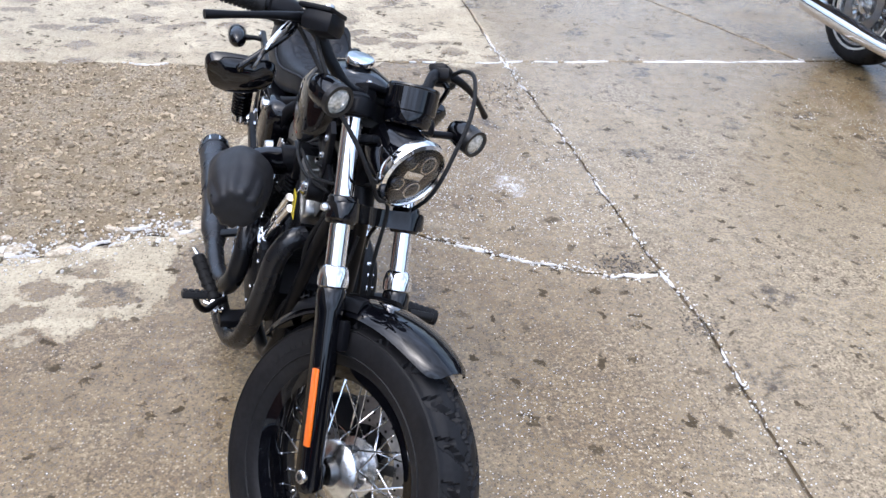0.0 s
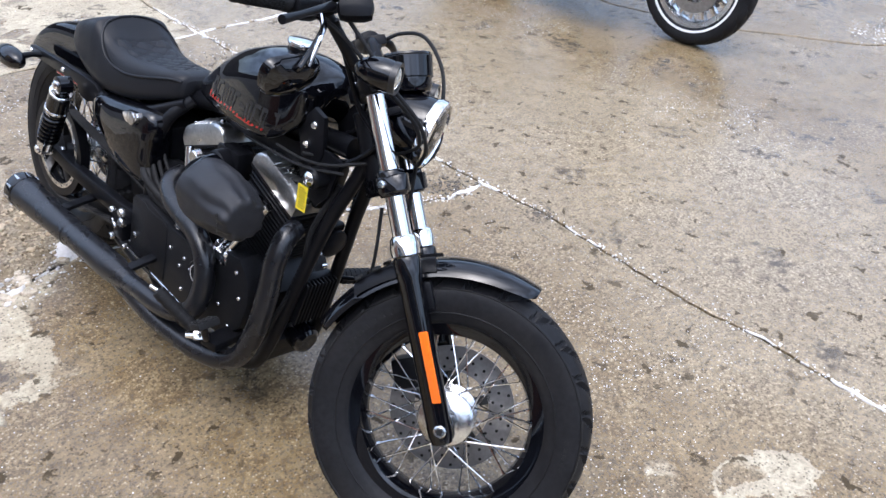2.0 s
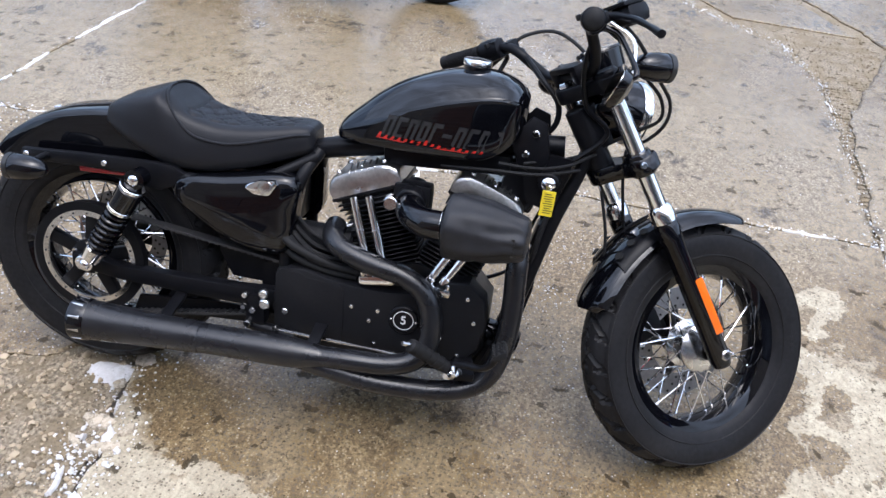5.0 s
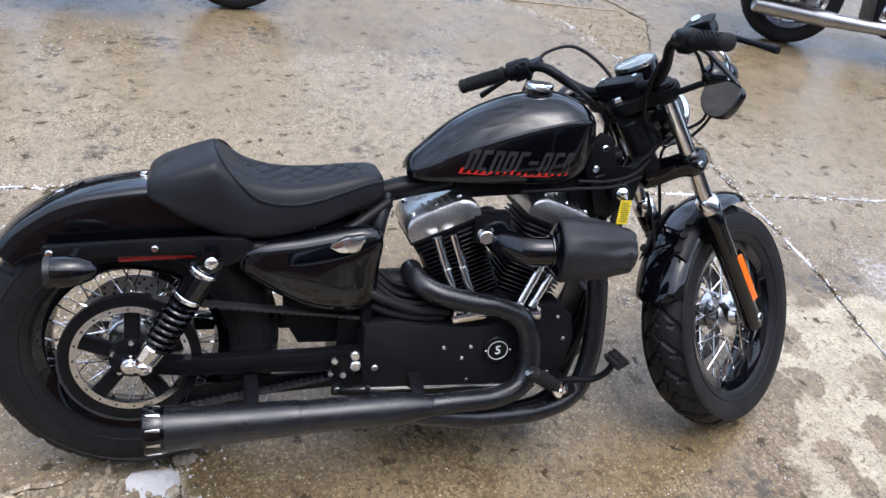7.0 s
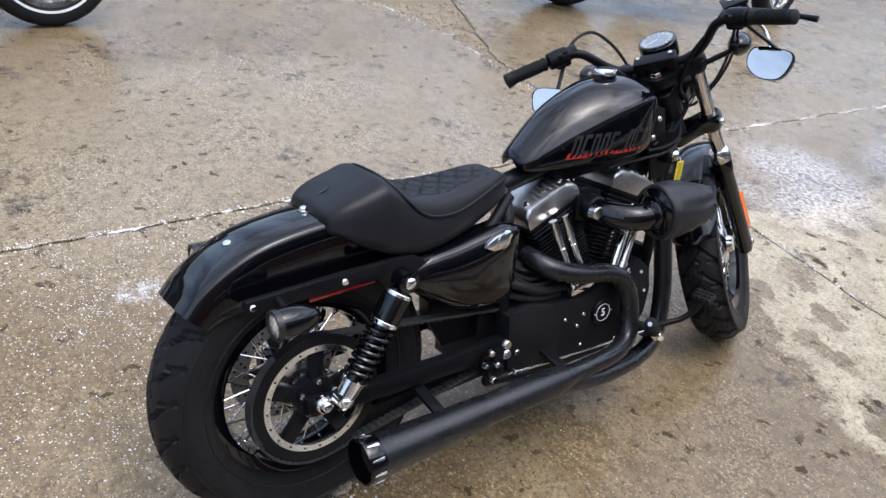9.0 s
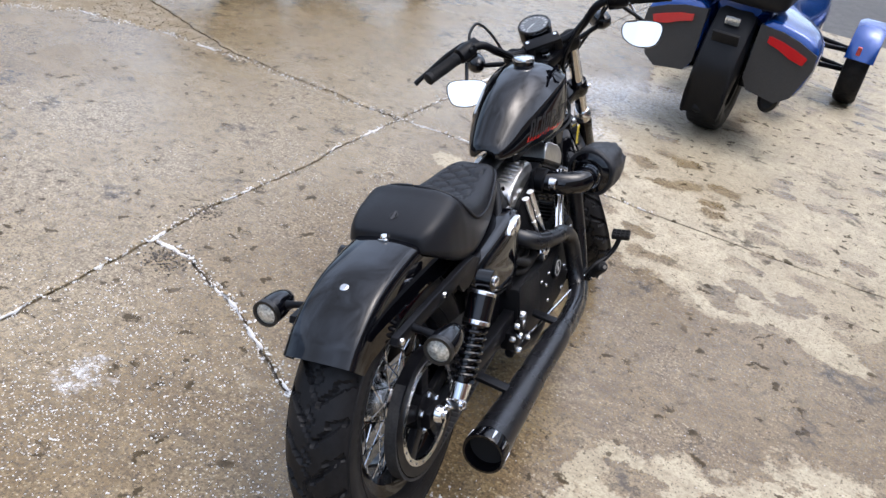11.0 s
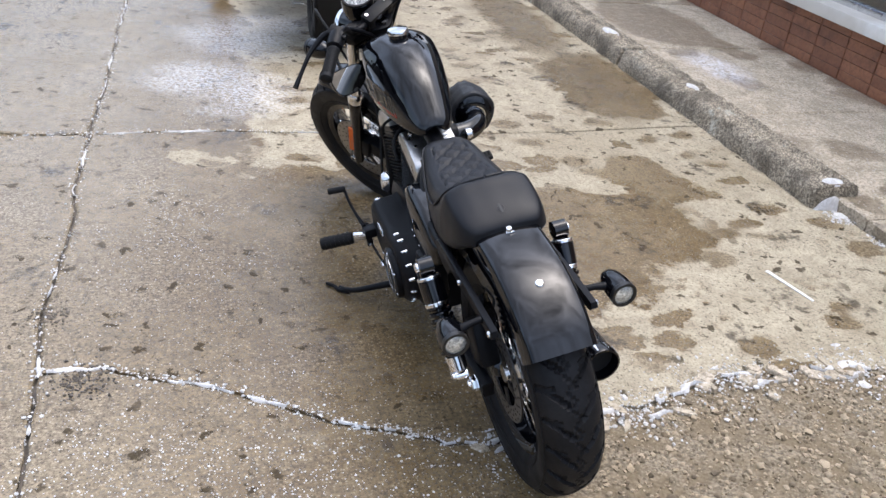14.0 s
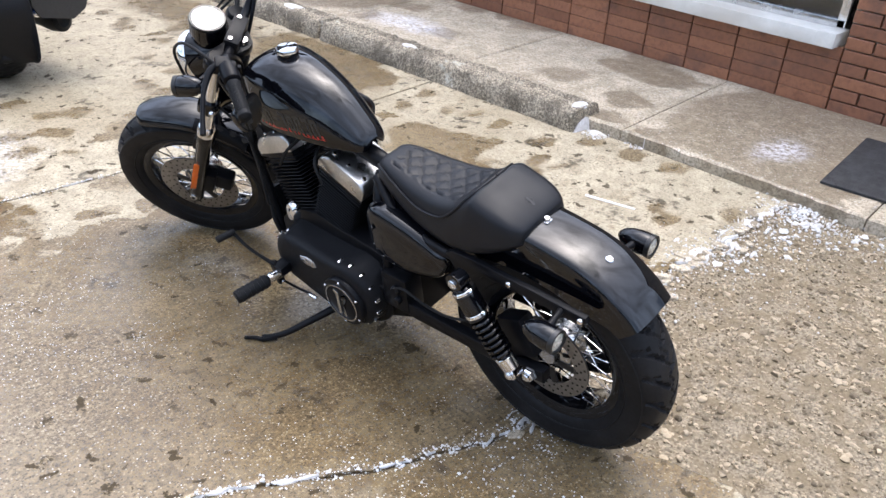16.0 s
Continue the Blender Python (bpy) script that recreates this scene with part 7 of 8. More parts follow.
for s in (1, -1):
    a, b = F(0.870, -0.088, s * 0.272), F(0.882, -0.151, s * 0.376)
    d = (b - a).normalized()
    gr = bmesh.new()
    lathe(gr, [(0.012, 0.0), (0.0195, 0.002), (0.0195, 0.010), (0.0165, 0.014), (0.0168, 0.105), (0.0185, 0.112), (0.0185, 0.120), (0.014, 0.124), (0.001, 0.125)], along(a, d), 28)
    for i in range(11):
        for j in range(14):
            ang = 2 * math.pi * (j + 0.5 * (i % 2)) / 14
            rbox(gr, (0.0026, 0.0048, 0.0052), along(a + d * (0.020 + i * 0.0080), d) @ Matrix.Rotation(ang, 4, "Z") @ pose(0.0172, 0, 0), 0)
    grip = part("grip", gr, RUBBER, bar, "dimpled black rubber grip")
    # switch housing
    sw = bmesh.new()
    c = F(0.867, -0.070, s * 0.242)
    lathe(sw, [(0.018, -0.030), (0.024, -0.026), (0.026, 0.0), (0.024, 0.026), (0.018, 0.030)], along(c, d), 24)
    fbox(sw, (0.036, 0.046, 0.048), (0.863, -0.066, s * 0.234), 0.008, (0, 0, s * 22))
    housing = part("switch_housing", sw, SATIN, bar, "black switch housing")
    for q in range(3):
        kb = bmesh.new()
        fbox(kb, (0.010, 0.010, 0.012), (0.882 - 0.012 * q, -0.088 + 0.002 * q, s * (0.234 + 0.010 * (q - 1))), 0.002, (0, 0, s * 22))
        part("switch", kb, RUBBER, housing)
    # lever
    lv = tube(bmesh.new(), [F(0.858, -0.030, s * 0.216), F(0.850, -0.018, s * 0.246), F(0.836, -0.022, s * 0.304), F(0.820, -0.040, s * 0.364), F(0.806, -0.060, s * 0.418)], [0.010, 0.010, 0.0075, 0.0065, 0.0085], 10, 6)
    part("brake_lever" if s < 0 else "clutch_lever", lv, SATIN, bar, "black hand lever" if s < 0 else "black clutch lever")
    pv = bmesh.new()
    fbox(pv, (0.040, 0.040, 0.026), (0.858, -0.040, s * 0.212), 0.007, (0, 0, s * 20))
    part("lever_perch", pv, SATIN, bar)
    # front turn signal
    c = F(0.704, 0.067, s * 0.212)
    d2 = FD(0.48, -0.87, 0)
    ts = bmesh.new()
    lathe(ts, [(0.029, 0.0), (0.0310, 0.012), (0.0310, 0.028), (0.0280, 0.050), (0.0200, 0.068), (0.010, 0.077), (0.002, 0.080)], along(c, d2), 28)
    sig = part("turn_signal", ts, GLOSS, bike, "black bullet turn signal")
    part("stalk", tube(bmesh.new(), [F(0.716, 0.026, s * 0.200), F(0.712, 0.014, s * 0.16), F(0.706, 0.0, s * 0.11)], 0.008, 10, 3), SATIN, sig)
    part("bezel", ring(bmesh.new(), [(0.0245, -0.008), (0.031, -0.008), (0.031, 0.004), (0.0245, 0.004)], along(c, d2), 32), DARKSTEEL, sig)
    part("lamp_lens", lathe(bmesh.new(), [(0.003, -0.011), (0.014, -0.009), (0.0245, -0.004), (0.0255, 0.0)], along(c, d2), 24), CLEAR, sig, "clear ribbed lens")
    part("reflector_bowl", lathe(bmesh.new(), [(0.003, -0.001), (0.012, 0.0), (0.022, 0.0035), (0.025, 0.006)], along(c + d2 * 0.003, d2), 24, False), CHROME, sig)
    # mirror under the bar
    if s > 0:
        mc, nrm = F(0.778, -0.146, 0.276), Vector((-0.87, -0.38, 0.32))
    else:
        mc, nrm = F(0.742, -0.111, -0.293), Vector((-0.93, -0.02, 0.38))
    nrm.normalize()
    side = Vector((0, 0, 1)).cross(nrm).normalized()
    upv = nrm.cross(side)
    MM = Matrix.Translation(mc) @ Matrix(((side.x, upv.x, nrm.x, 0), (side.y, upv.y, nrm.y, 0), (side.z, upv.z, nrm.z, 0), (0, 0, 0, 1)))
    out = -s
    o2 = spline([(out * -0.058 * k, v) for k, v in ((-1.08, 0.006), (-0.90, 0.034), (0.0, 0.040), (0.85, 0.036), (1.12, 0.016), (0.95, -0.018), (0.2, -0.042), (-0.75, -0.036))], 5, True)
    shell = bmesh.new()
    loft(shell, [[MM @ Vector((p.x * k, p.y * k, z)) for p in o2] for z, k in ((-0.030, 0.25), (-0.026, 0.6), (-0.016, 0.92), (-0.004, 1.0), (0.002, 1.0), (0.0022, 0.95))])
    mirror = part("mirror", shell, GLOSS, bike, "black oval mirror hung below the bar")
    gls = bmesh.new()
    loft(gls, [[MM @ Vector((p.x * 0.94, p.y * 0.94, z)) for p in o2] for z in (0.0018, 0.0034)])
    part("mirror_glass", gls, MIRROR, mirror, "bright mirror glass", 80)
    root = F(0.846, -0.050, s * 0.228)
    knee = root.lerp(MM @ Vector((0, 0.028, -0.018)), 0.5) + Vector((0, 0, 0.004)) + FD(0, 0.022, 0)
    stem = tube(bmesh.new(), [root, root.lerp(knee, 0.5) + FD(0, 0.010, 0), knee, MM @ Vector((0, 0.040, -0.024)), MM @ Vector((0, 0.022, -0.018))], [0.0075, 0.0065, 0.006, 0.006, 0.008], 10, 5)
    part("mirror_stem", stem, GLOSS, mirror)
    if s < 0:
        part("mirror_stay", tube(bmesh.new(), [root + FD(0, 0.012, -0.02), knee + FD(0, 0.010, -0.018), MM @ Vector((-0.018, 0.034, -0.022))], 0.0045, 8, 5), CHROME, mirror, "short curved chrome stay")

# front master cylinder
mb = bmesh.new()
fbox(mb, (0.068, 0.060, 0.044), (0.840, 0.022, -0.226), 0.018, (0, 10, 16))
fbox(mb, (0.070, 0.062, 0.010), (0.864, 0.018, -0.226), 0.0045, (0, 10, 16))
mast = part("front_master_cylinder", mb, SATIN, bar, "black brake fluid reservoir")
part("fluid_window", cyl(bmesh.new(), F(0.869, 0.024, -0.218), F(0.874, 0.023, -0.218), 0.011, seg=20), ALLOY, mast)

# ---- front fender ----
rows = []
for i in range(41):
    a = radians(-43.5 + 90 * i / 40)
    f = i / 40
    tipw = math.sqrt(max(0.0, 1 - (abs(f - 0.47) / 0.535) ** 5))
    wd = 0.073 * (0.55 + 0.45 * tipw) if 0 < i < 40 else 0.040
    rr = 0.348
    row = []
    for j in range(-8, 9):
        t = j / 8
        y = wd * math.sin(t * 1.25) / math.sin(1.25)
        drop = 0.034 * (abs(t) ** 2.4) * (0.5 + 0.5 * tipw)
        row.append(F((rr - drop) * math.cos(a), (rr - drop) * math.sin(a), y))
    rows.append(row)
fb = bmesh.new()
loft(fb, rows, False, False)
bmesh.ops.recalc_face_normals(fb, faces=fb.faces)
bmesh.ops.solidify(fb, geom=list(fb.faces), thickness=0.003)
ff = part("front_fender", fb, GLOSS, bike, "glossy black front fender", 45)
br = bmesh.new()
for s in (1, -1):
    rows = []
    for i in range(13):
        a = radians(-22 + 30 * i / 12)
        rows.append([F(0.356 * math.cos(a) - dz, 0.356 * math.sin(a), s * y) for y, dz in ((0.040, 0.004), (0.056, 0.008), (0.070, 0.026), (0.072, 0.032), (0.056, 0.016), (0.040, 0.010))])
    loft(br, rows)
part("fender_brace", br, SATIN, ff, "black fork brace over the fender")
for s in (1, -1):
    for a in (-20, -13, -6):
        hb = bmesh.new()
        lathe(hb, [(0.0105, 0), (0.0105, 0.003)], along(F(0.3545 * math.cos(radians(a)), 0.353 * math.sin(radians(a)), s * 0.052), FD(1, math.tan(radians(a)), s * 0.3)), 14)
        part("brace_hole", hb, VOID, ff)
# front caliper on the left leg
fc2 = bmesh.new()
fbox(fc2, (0.085, 0.050, 0.075), (0.095, -0.075, 0.066), 0.014)
fbox(fc2, (0.050, 0.040, 0.10), (0.085, -0.035, 0.084), 0.010)
part("front_caliper", fc2, SATIN, bike, "black front brake caliper")

# cables and lines
CABLES = [
    ("brake_line", [F(0.835, 0.0, -0.225), F(0.775, 0.025, -0.220), F(0.69, 0.055, -0.190), F(0.62, 0.085, -0.155), F(0.57, 0.082, -0.110), F(0.545, 0.055, -0.06), F(0.53, 0.03, 0.0), F(0.40, -0.02, 0.03), F(0.25, -0.05, 0.07)], 0.0042, RUBBER),
    ("throttle_cable", [F(0.845, -0.045, -0.228), F(0.785, -0.005, -0.212), F(0.70, 0.035, -0.180), F(0.635, 0.070, -0.150), F(0.585, 0.072, -0.11), F(0.575, 0.03, -0.045), Vector((1.17, -0.03, 0.76)), Vector((1.05, -0.07, 0.735))], 0.0042, RUBBER),
    ("clutch_cable", [F(0.856, -0.036, 0.225), F(0.862, 0.020, 0.205), F(0.835, 0.080, 0.170), F(0.755, 0.110, 0.135), F(0.67, 0.100, 0.110), F(0.56, 0.06, 0.08), Vector((1.12, 0.07, 0.62)), Vector((1.05, 0.10, 0.40))], 0.0046, RUBBER),
    ("wire_loom", [F(0.84, -0.03, 0.175), F(0.77, -0.05, 0.10), F(0.70, -0.06, 0.05), Vector((1.10, 0.03, 0.80)), Vector((1.02, 0.03, 0.75))], 0.007, SATIN),
    ("wire_loom", [F(0.84, -0.03, -0.18), F(0.77, -0.045, -0.10), F(0.68, -0.05, -0.05), F(0.60, -0.03, -0.05), Vector((1.13, -0.045, 0.72)), Vector((1.07, -0.05, 0.62))], 0.006, SATIN),
    ("brake_line", [F(0.47, -0.06, 0.02), F(0.36, -0.10, 0.02), F(0.25, -0.16, 0.04)], 0.004, RUBBER),
    ("spark_lead", [Vector((0.86, 0.02, 0.70)), Vector((0.89, 0.09, 0.66)), Vector((0.93, 0.10, 0.60))], 0.005, RUBBER),
    ("spark_lead", [Vector((0.80, 0.02, 0.70)), Vector((0.77, 0.09, 0.66)), Vector((0.74, 0.10, 0.60))], 0.005, RUBBER),
]
for nm, pts, r, mt in CABLES:
    part(nm, tube(bmesh.new(), pts, r, 8, 6), mt, bike)
# fork shrouds between the clamps, dark hardware behind the lamp
fs = bmesh.new()
fbox(fs, (0.04, 0.07, 0.11), (0.625, -0.025, 0), 0.012)
part("wiring_cover", fs, SATIN, bike)

# ---- other machines in the yard ----
PEARL = material("black_cherry_paint", (0.010, 0.008, 0.009), 0.08, coat=1.0)
BLUE = material("deep_blue_metallic", (0.008, 0.055, 0.26), 0.22, 0.35, coat=1.0, grain=0.08, scale=400)
GREYPANEL = material("grey_moulded_plastic", (0.034, 0.032, 0.030), 0.5, grain=0.12, scale=120, bump=0.06)
PLASTIC = material("black_moulded_plastic", (0.010, 0.010, 0.011), 0.5, grain=0.15, scale=150, bump=0.08, spec=0.2)
LAMPRED = material("red_lamp_plastic", (0.50, 0.012, 0.014), 0.12, coat=1.0, grain=0.1, scale=200)


def plain_wheel(owner, name, m, R, r, w, rim_mat, slots, white=False, disc=True):
    """A cast wheel: tyre, slotted rim, disc; the frame's z axis is the axle."""
    rb = ring(bmesh.new(), [(r - 0.028, -w * 0.30), (r - 0.020, -w * 0.40), (r + 0.006, -w * 0.42), (r + 0.004, -w * 0.36), (r - 0.006, 0.0), (r + 0.004, w * 0.36), (r + 0.006, w * 0.42), (r - 0.020, w * 0.40), (r - 0.028, w * 0.30)], m, 64)
    rim = part(name, rb, rim_mat, owner)
    half = [(r - 0.002, w * 0.36), (r + 0.018, w * 0.44), ((r + R) / 2, w * 0.5), (R - 0.025, w * 0.46), (R - 0.006, w * 0.30), (R, 0.0)]
    prof = [tuple(v) for v in spline(half + [(a, -b) for a, b in half[-2::-1]], 4)]
    tb = bmesh.new()
    k = 180
    rows = []
    for q, (a, h) in enumerate(prof):
        row = []
        for j in range(k):
            an = 2 * math.pi * j / k
            g = 0.006 if a > R - 0.03 and ((j + int(abs(h) * 140)) % 9 < 2) and abs(h) > 0.006 else 0.0
            row.append(m @ Vector(((a - g) * math.cos(an), (a - g) * math.sin(an), h)))
        rows.append(row)
    loft(tb, rows, False)
    part("tyre", tb, TREAD, rim, "black treaded tyre", 30)
    if white:
        for s in (1, -1):
            part("white_stripe", ring(bmesh.new(), [(r + 0.020, s * w * 0.452), (r + 0.032, s * w * 0.472), (r + 0.032, s * (w * 0.472 + 0.002)), (r + 0.020, s * (w * 0.452 + 0.003))], m, 64), WHITE, rim, "thin white wall stripe")
    part("hub", lathe(bmesh.new(), [(0.02, -0.07), (0.05, -0.06), (0.055, 0.06), (0.02, 0.07)], m, 28), rim_mat, rim)
    sb = bmesh.new()
    rbox(sb, (r - 0.065, 0.030 if slots > 8 else 0.045, w * 0.30), m @ pose((r + 0.03) / 2, 0, 0), 0.008)
    first = part("wheel_spoke", sb, rim_mat, rim)
    for i in range(1, slots):
        ob = new("wheel_spoke", first.data)
        ob.parent = rim
        ob.matrix_local = m @ Matrix.Rotation(2 * math.pi * i / slots, 4, "Z") @ m.inverted()
    if disc:
        for s in (1, -1):
            part("brake_disc", ring(bmesh.new(), [(0.095, s * w * 0.42), (0.148, s * w * 0.42), (0.148, s * (w * 0.42 + 0.005)), (0.095, s * (w * 0.42 + 0.005))], m, 48), STEEL, rim)
    return rim


def cruiser(m, label, white, rim_mat, pipe_mat, base, slots, bags=True, steer=0.0):
    """A parked touring machine: x ahead, y left, from the rear wheel's contact."""
    b = thing("motorcycle", label, "motorcycle", m, "machines parked in the yard")
    plain_wheel(b, "rear_wheel", along((0, 0, 0.325), (0, 1, 0)), 0.325, 0.215, 0.15, rim_mat, slots, white)
    sm = Matrix.Translation((base, 0, 0)) @ Matrix.Rotation(steer, 4, "Z") @ Matrix.Translation((-base, 0, 0))
    plain_wheel(b, "front_wheel", sm @ along((base, 0, 0.325), (0, 1, 0)), 0.325, 0.222, 0.13, rim_mat, slots, white)
    for s in (1, -1):
        lg = bmesh.new()
        cyl(lg, sm @ Vector((base + 0.01, s * 0.11, 0.30)), sm @ Vector((base - 0.18, s * 0.11, 0.66)), 0.034, 0.032, 20, 0.01)
        cyl(lg, sm @ Vector((base - 0.18, s * 0.11, 0.66)), sm @ Vector((base - 0.30, s * 0.11, 0.90)), 0.026, seg=16)
        part("fork_leg", lg, CHROME if white else SATIN, b, "chrome fork leg" if white else "")
    rows = []
    for i in range(25):
        a = radians(-38 + 150 * i / 24)
        rows.append([sm @ Vector((base - 0.37 * math.sin(a - 0.6) * 1.0, y, 0.325 + (0.365 - dz) * math.cos(a - 0.6))) for y, dz in ((-0.09, 0.09), (-0.088, 0.03), (-0.05, 0.004), (0.05, 0.004), (0.088, 0.03), (0.09, 0.09))])
    ff = bmesh.new()
    loft(ff, rows, False, False)
    bmesh.ops.recalc_face_normals(ff, faces=ff.faces)
    bmesh.ops.solidify(ff, geom=list(ff.faces), thickness=0.004)
    part("front_fender", ff, PEARL, b, "glossy dark front fender", 50)
    eng = bmesh.new()
    prism(eng, [(0.50, 0.20), (0.48, 0.40), (0.66, 0.46), (0.90, 0.50), (1.05, 0.44), (1.08, 0.28), (0.98, 0.17), (0.60, 0.15)], -0.14, 0.14, 0.02)
    part("engine", eng, SATIN, b)
    for x, z, r in ((0.78, 0.31, 0.075), (0.95, 0.34, 0.06)):
        part("engine_cover", lathe(bmesh.new(), [(r, 0), (r, 0.035), (r * 0.85, 0.048), (0.001, 0.050)], along((x, -0.14, z), (0, -1, 0)), 32), CHROME, b, "chrome engine cover")
    gbx = bmesh.new()
    rbox(gbx, (0.16, 0.06, 0.12), pose(0.60, -0.15, 0.30, 0, 8), 0.025, 3)
    part("gear_cover", gbx, CHROME, b, "chrome gear cover")
    for tx, q in ((-22.5, 0.74), (22.5, 0.93)):
        cm = pose(0.84, 0, 0.36, 0, tx, 0)
        cy = bmesh.new()
        cyl(cy, cm @ Vector((0, 0, 0.05)), cm @ Vector((0, 0, 0.28)), 0.055)
        barrel = part("cylinder", cy, SATIN, b)
        fin = part("fin", rbox(bmesh.new(), (0.15, 0.16, 0.006), cm @ Matrix.Translation((0, 0, 0.10)), 0.002, 1), SATIN, barrel)
        for i in range(1, 9):
            ob = new("fin", fin.data)
            ob.parent = barrel
            ob.matrix_local = Matrix.Translation(cm.to_3x3() @ Vector((0, 0, i * 0.017)))
        rk = bmesh.new()
        rbox(rk, (0.18, 0.16, 0.07), cm @ Matrix.Translation((0, 0, 0.30)), 0.025, 3)
        part("rocker_box", rk, CHROME, b, "chrome rocker box")
    part("air_cleaner", lathe(bmesh.new(), [(0.085, 0), (0.09, 0.02), (0.08, 0.05), (0.001, 0.055)], along((0.86, -0.15, 0.62), (0, -1, 0)), 36), CHROME, b, "chrome air cleaner")
    ex = tube(bmesh.new(), [(1.06, -0.10, 0.60), (1.10, -0.16, 0.50), (1.06, -0.19, 0.32), (0.98, -0.20, 0.235), (0.80, -0.205, 0.215), (0.45, -0.21, 0.215), (0.20, -0.215, 0.222)], [0.028, 0.028, 0.03, 0.032, 0.034, 0.040, 0.046], 20, 6)
    part("exhaust_pipe", ex, pipe_mat, b, "long bright exhaust pipe")
    mf = lathe(bmesh.new(), [(0.044, 0), (0.050, 0.05), (0.052, 0.45), (0.048, 0.52), (0.038, 0.53), (0.001, 0.50)], along((0.25, -0.215, 0.22), (-1, -0.02, 0.05)), 32)
    part("muffler", mf, pipe_mat, b, "long bright muffler")
    fl = bmesh.new()
    rbox(fl, (0.36, 0.13, 0.025), pose(1.02, -0.27, 0.31, 0, -4), 0.012)
    part("footboard", fl, CHROME if white else SATIN, b, "bright-edged footboard")
    for s in (1, -1):
        cr = tube(bmesh.new(), [(1.12, s * 0.06, 0.62), (1.16, s * 0.26, 0.58), (1.16, s * 0.32, 0.44), (1.13, s * 0.26, 0.28), (1.10, s * 0.08, 0.22)], 0.016, 12, 6)
        part("engine_guard", cr, CHROME if white else SATIN, b, "bent engine guard")
    if bags:
        for s in (1, -1):
            bg = bmesh.new()
            rbox(bg, (0.62, 0.20, 0.34), pose(-0.10, s * 0.27, 0.56, 0, -3, 0), 0.06, 4)
            part("saddlebag", bg, PEARL, b, "glossy hard saddlebag")
    rb = bmesh.new()
    rbox(rb, (0.75, 0.19, 0.30), pose(-0.08, 0, 0.66, 0, -4), 0.09, 5)
    part("rear_fender", rb, PEARL, b)
    tk = bmesh.new()
    rings = [[(x, y * w, zb + (zt - zb) * q) for y, q in HALF] + [(x, -y * w, zb + (zt - zb) * q) for y, q in HALF[-2:0:-1]] for x, w, zb, zt in ((0.50, 0.06, 0.76, 0.80), (0.60, 0.13, 0.74, 0.88), (0.80, 0.165, 0.74, 0.96), (0.98, 0.17, 0.75, 0.98), (1.10, 0.13, 0.80, 0.95), (1.14, 0.06, 0.85, 0.92))]
    loft(tk, skin(rings, 5, 3))
    part("fuel_tank", tk, PEARL, b, "glossy dark fuel tank", 60)
    st = bmesh.new()
    rbox(st, (0.62, 0.34, 0.12), pose(0.20, 0, 0.80, 0, -6), 0.05, 4)
    part("seat", st, VINYL, b, "black two-up seat")
    if bags:
        fg = bmesh.new()
        rings = []
        for x, w, z0, z1 in ((1.10, 0.36, 0.92, 1.24), (1.22, 0.35, 0.88, 1.28), (1.34, 0.28, 0.88, 1.22), (1.42, 0.15, 0.93, 1.10)):
            rings.append([(x, w * math.cos(a), (z0 + z1) / 2 + (z1 - z0) / 2 * math.sin(a)) for a in [2 * math.pi * j / 16 for j in range(16)]])
        loft(fg, skin(rings, 4, 2))
        part("fairing", fg, PEARL, b, "wide handlebar fairing", 60)
    bar = tube(bmesh.new(), [(0.90, 0.42, 1.06), (1.02, 0.34, 1.10), (1.12, 0.15, 1.02), (1.12, -0.15, 1.02), (1.02, -0.34, 1.10), (0.90, -0.42, 1.06)], 0.014, 12, 5)
    part("handlebar", bar, SATIN, b)
    hl = lathe(bmesh.new(), [(0.03, -0.14), (0.08, -0.10), (0.095, 0.0), (0.08, 0.02), (0.001, 0.03)], along((base - 0.18, 0, 0.88), (1, 0, -0.1)), 32)
    part("headlight", hl, CHROME, b)
    return b


cruiser(Matrix.Translation((3.34, 4.09, 0)) @ Matrix.Rotation(radians(-85.7), 4, "Z") @ Matrix.Rotation(radians(-6), 4, "X"), "dark touring motorcycle with whitewall tyres and chrome pipes", True, ALLOY, CHROME, 1.54, 16)
cruiser(Matrix.Translation((3.57, -0.96, 0)) @ Matrix.Rotation(radians(-107), 4, "Z") @ Matrix.Rotation(radians(-6), 4, "X"), "black cruiser with silver cast wheels and a grey muffler", False, ALLOY, STEEL, 1.80, 9, True, 0.5)

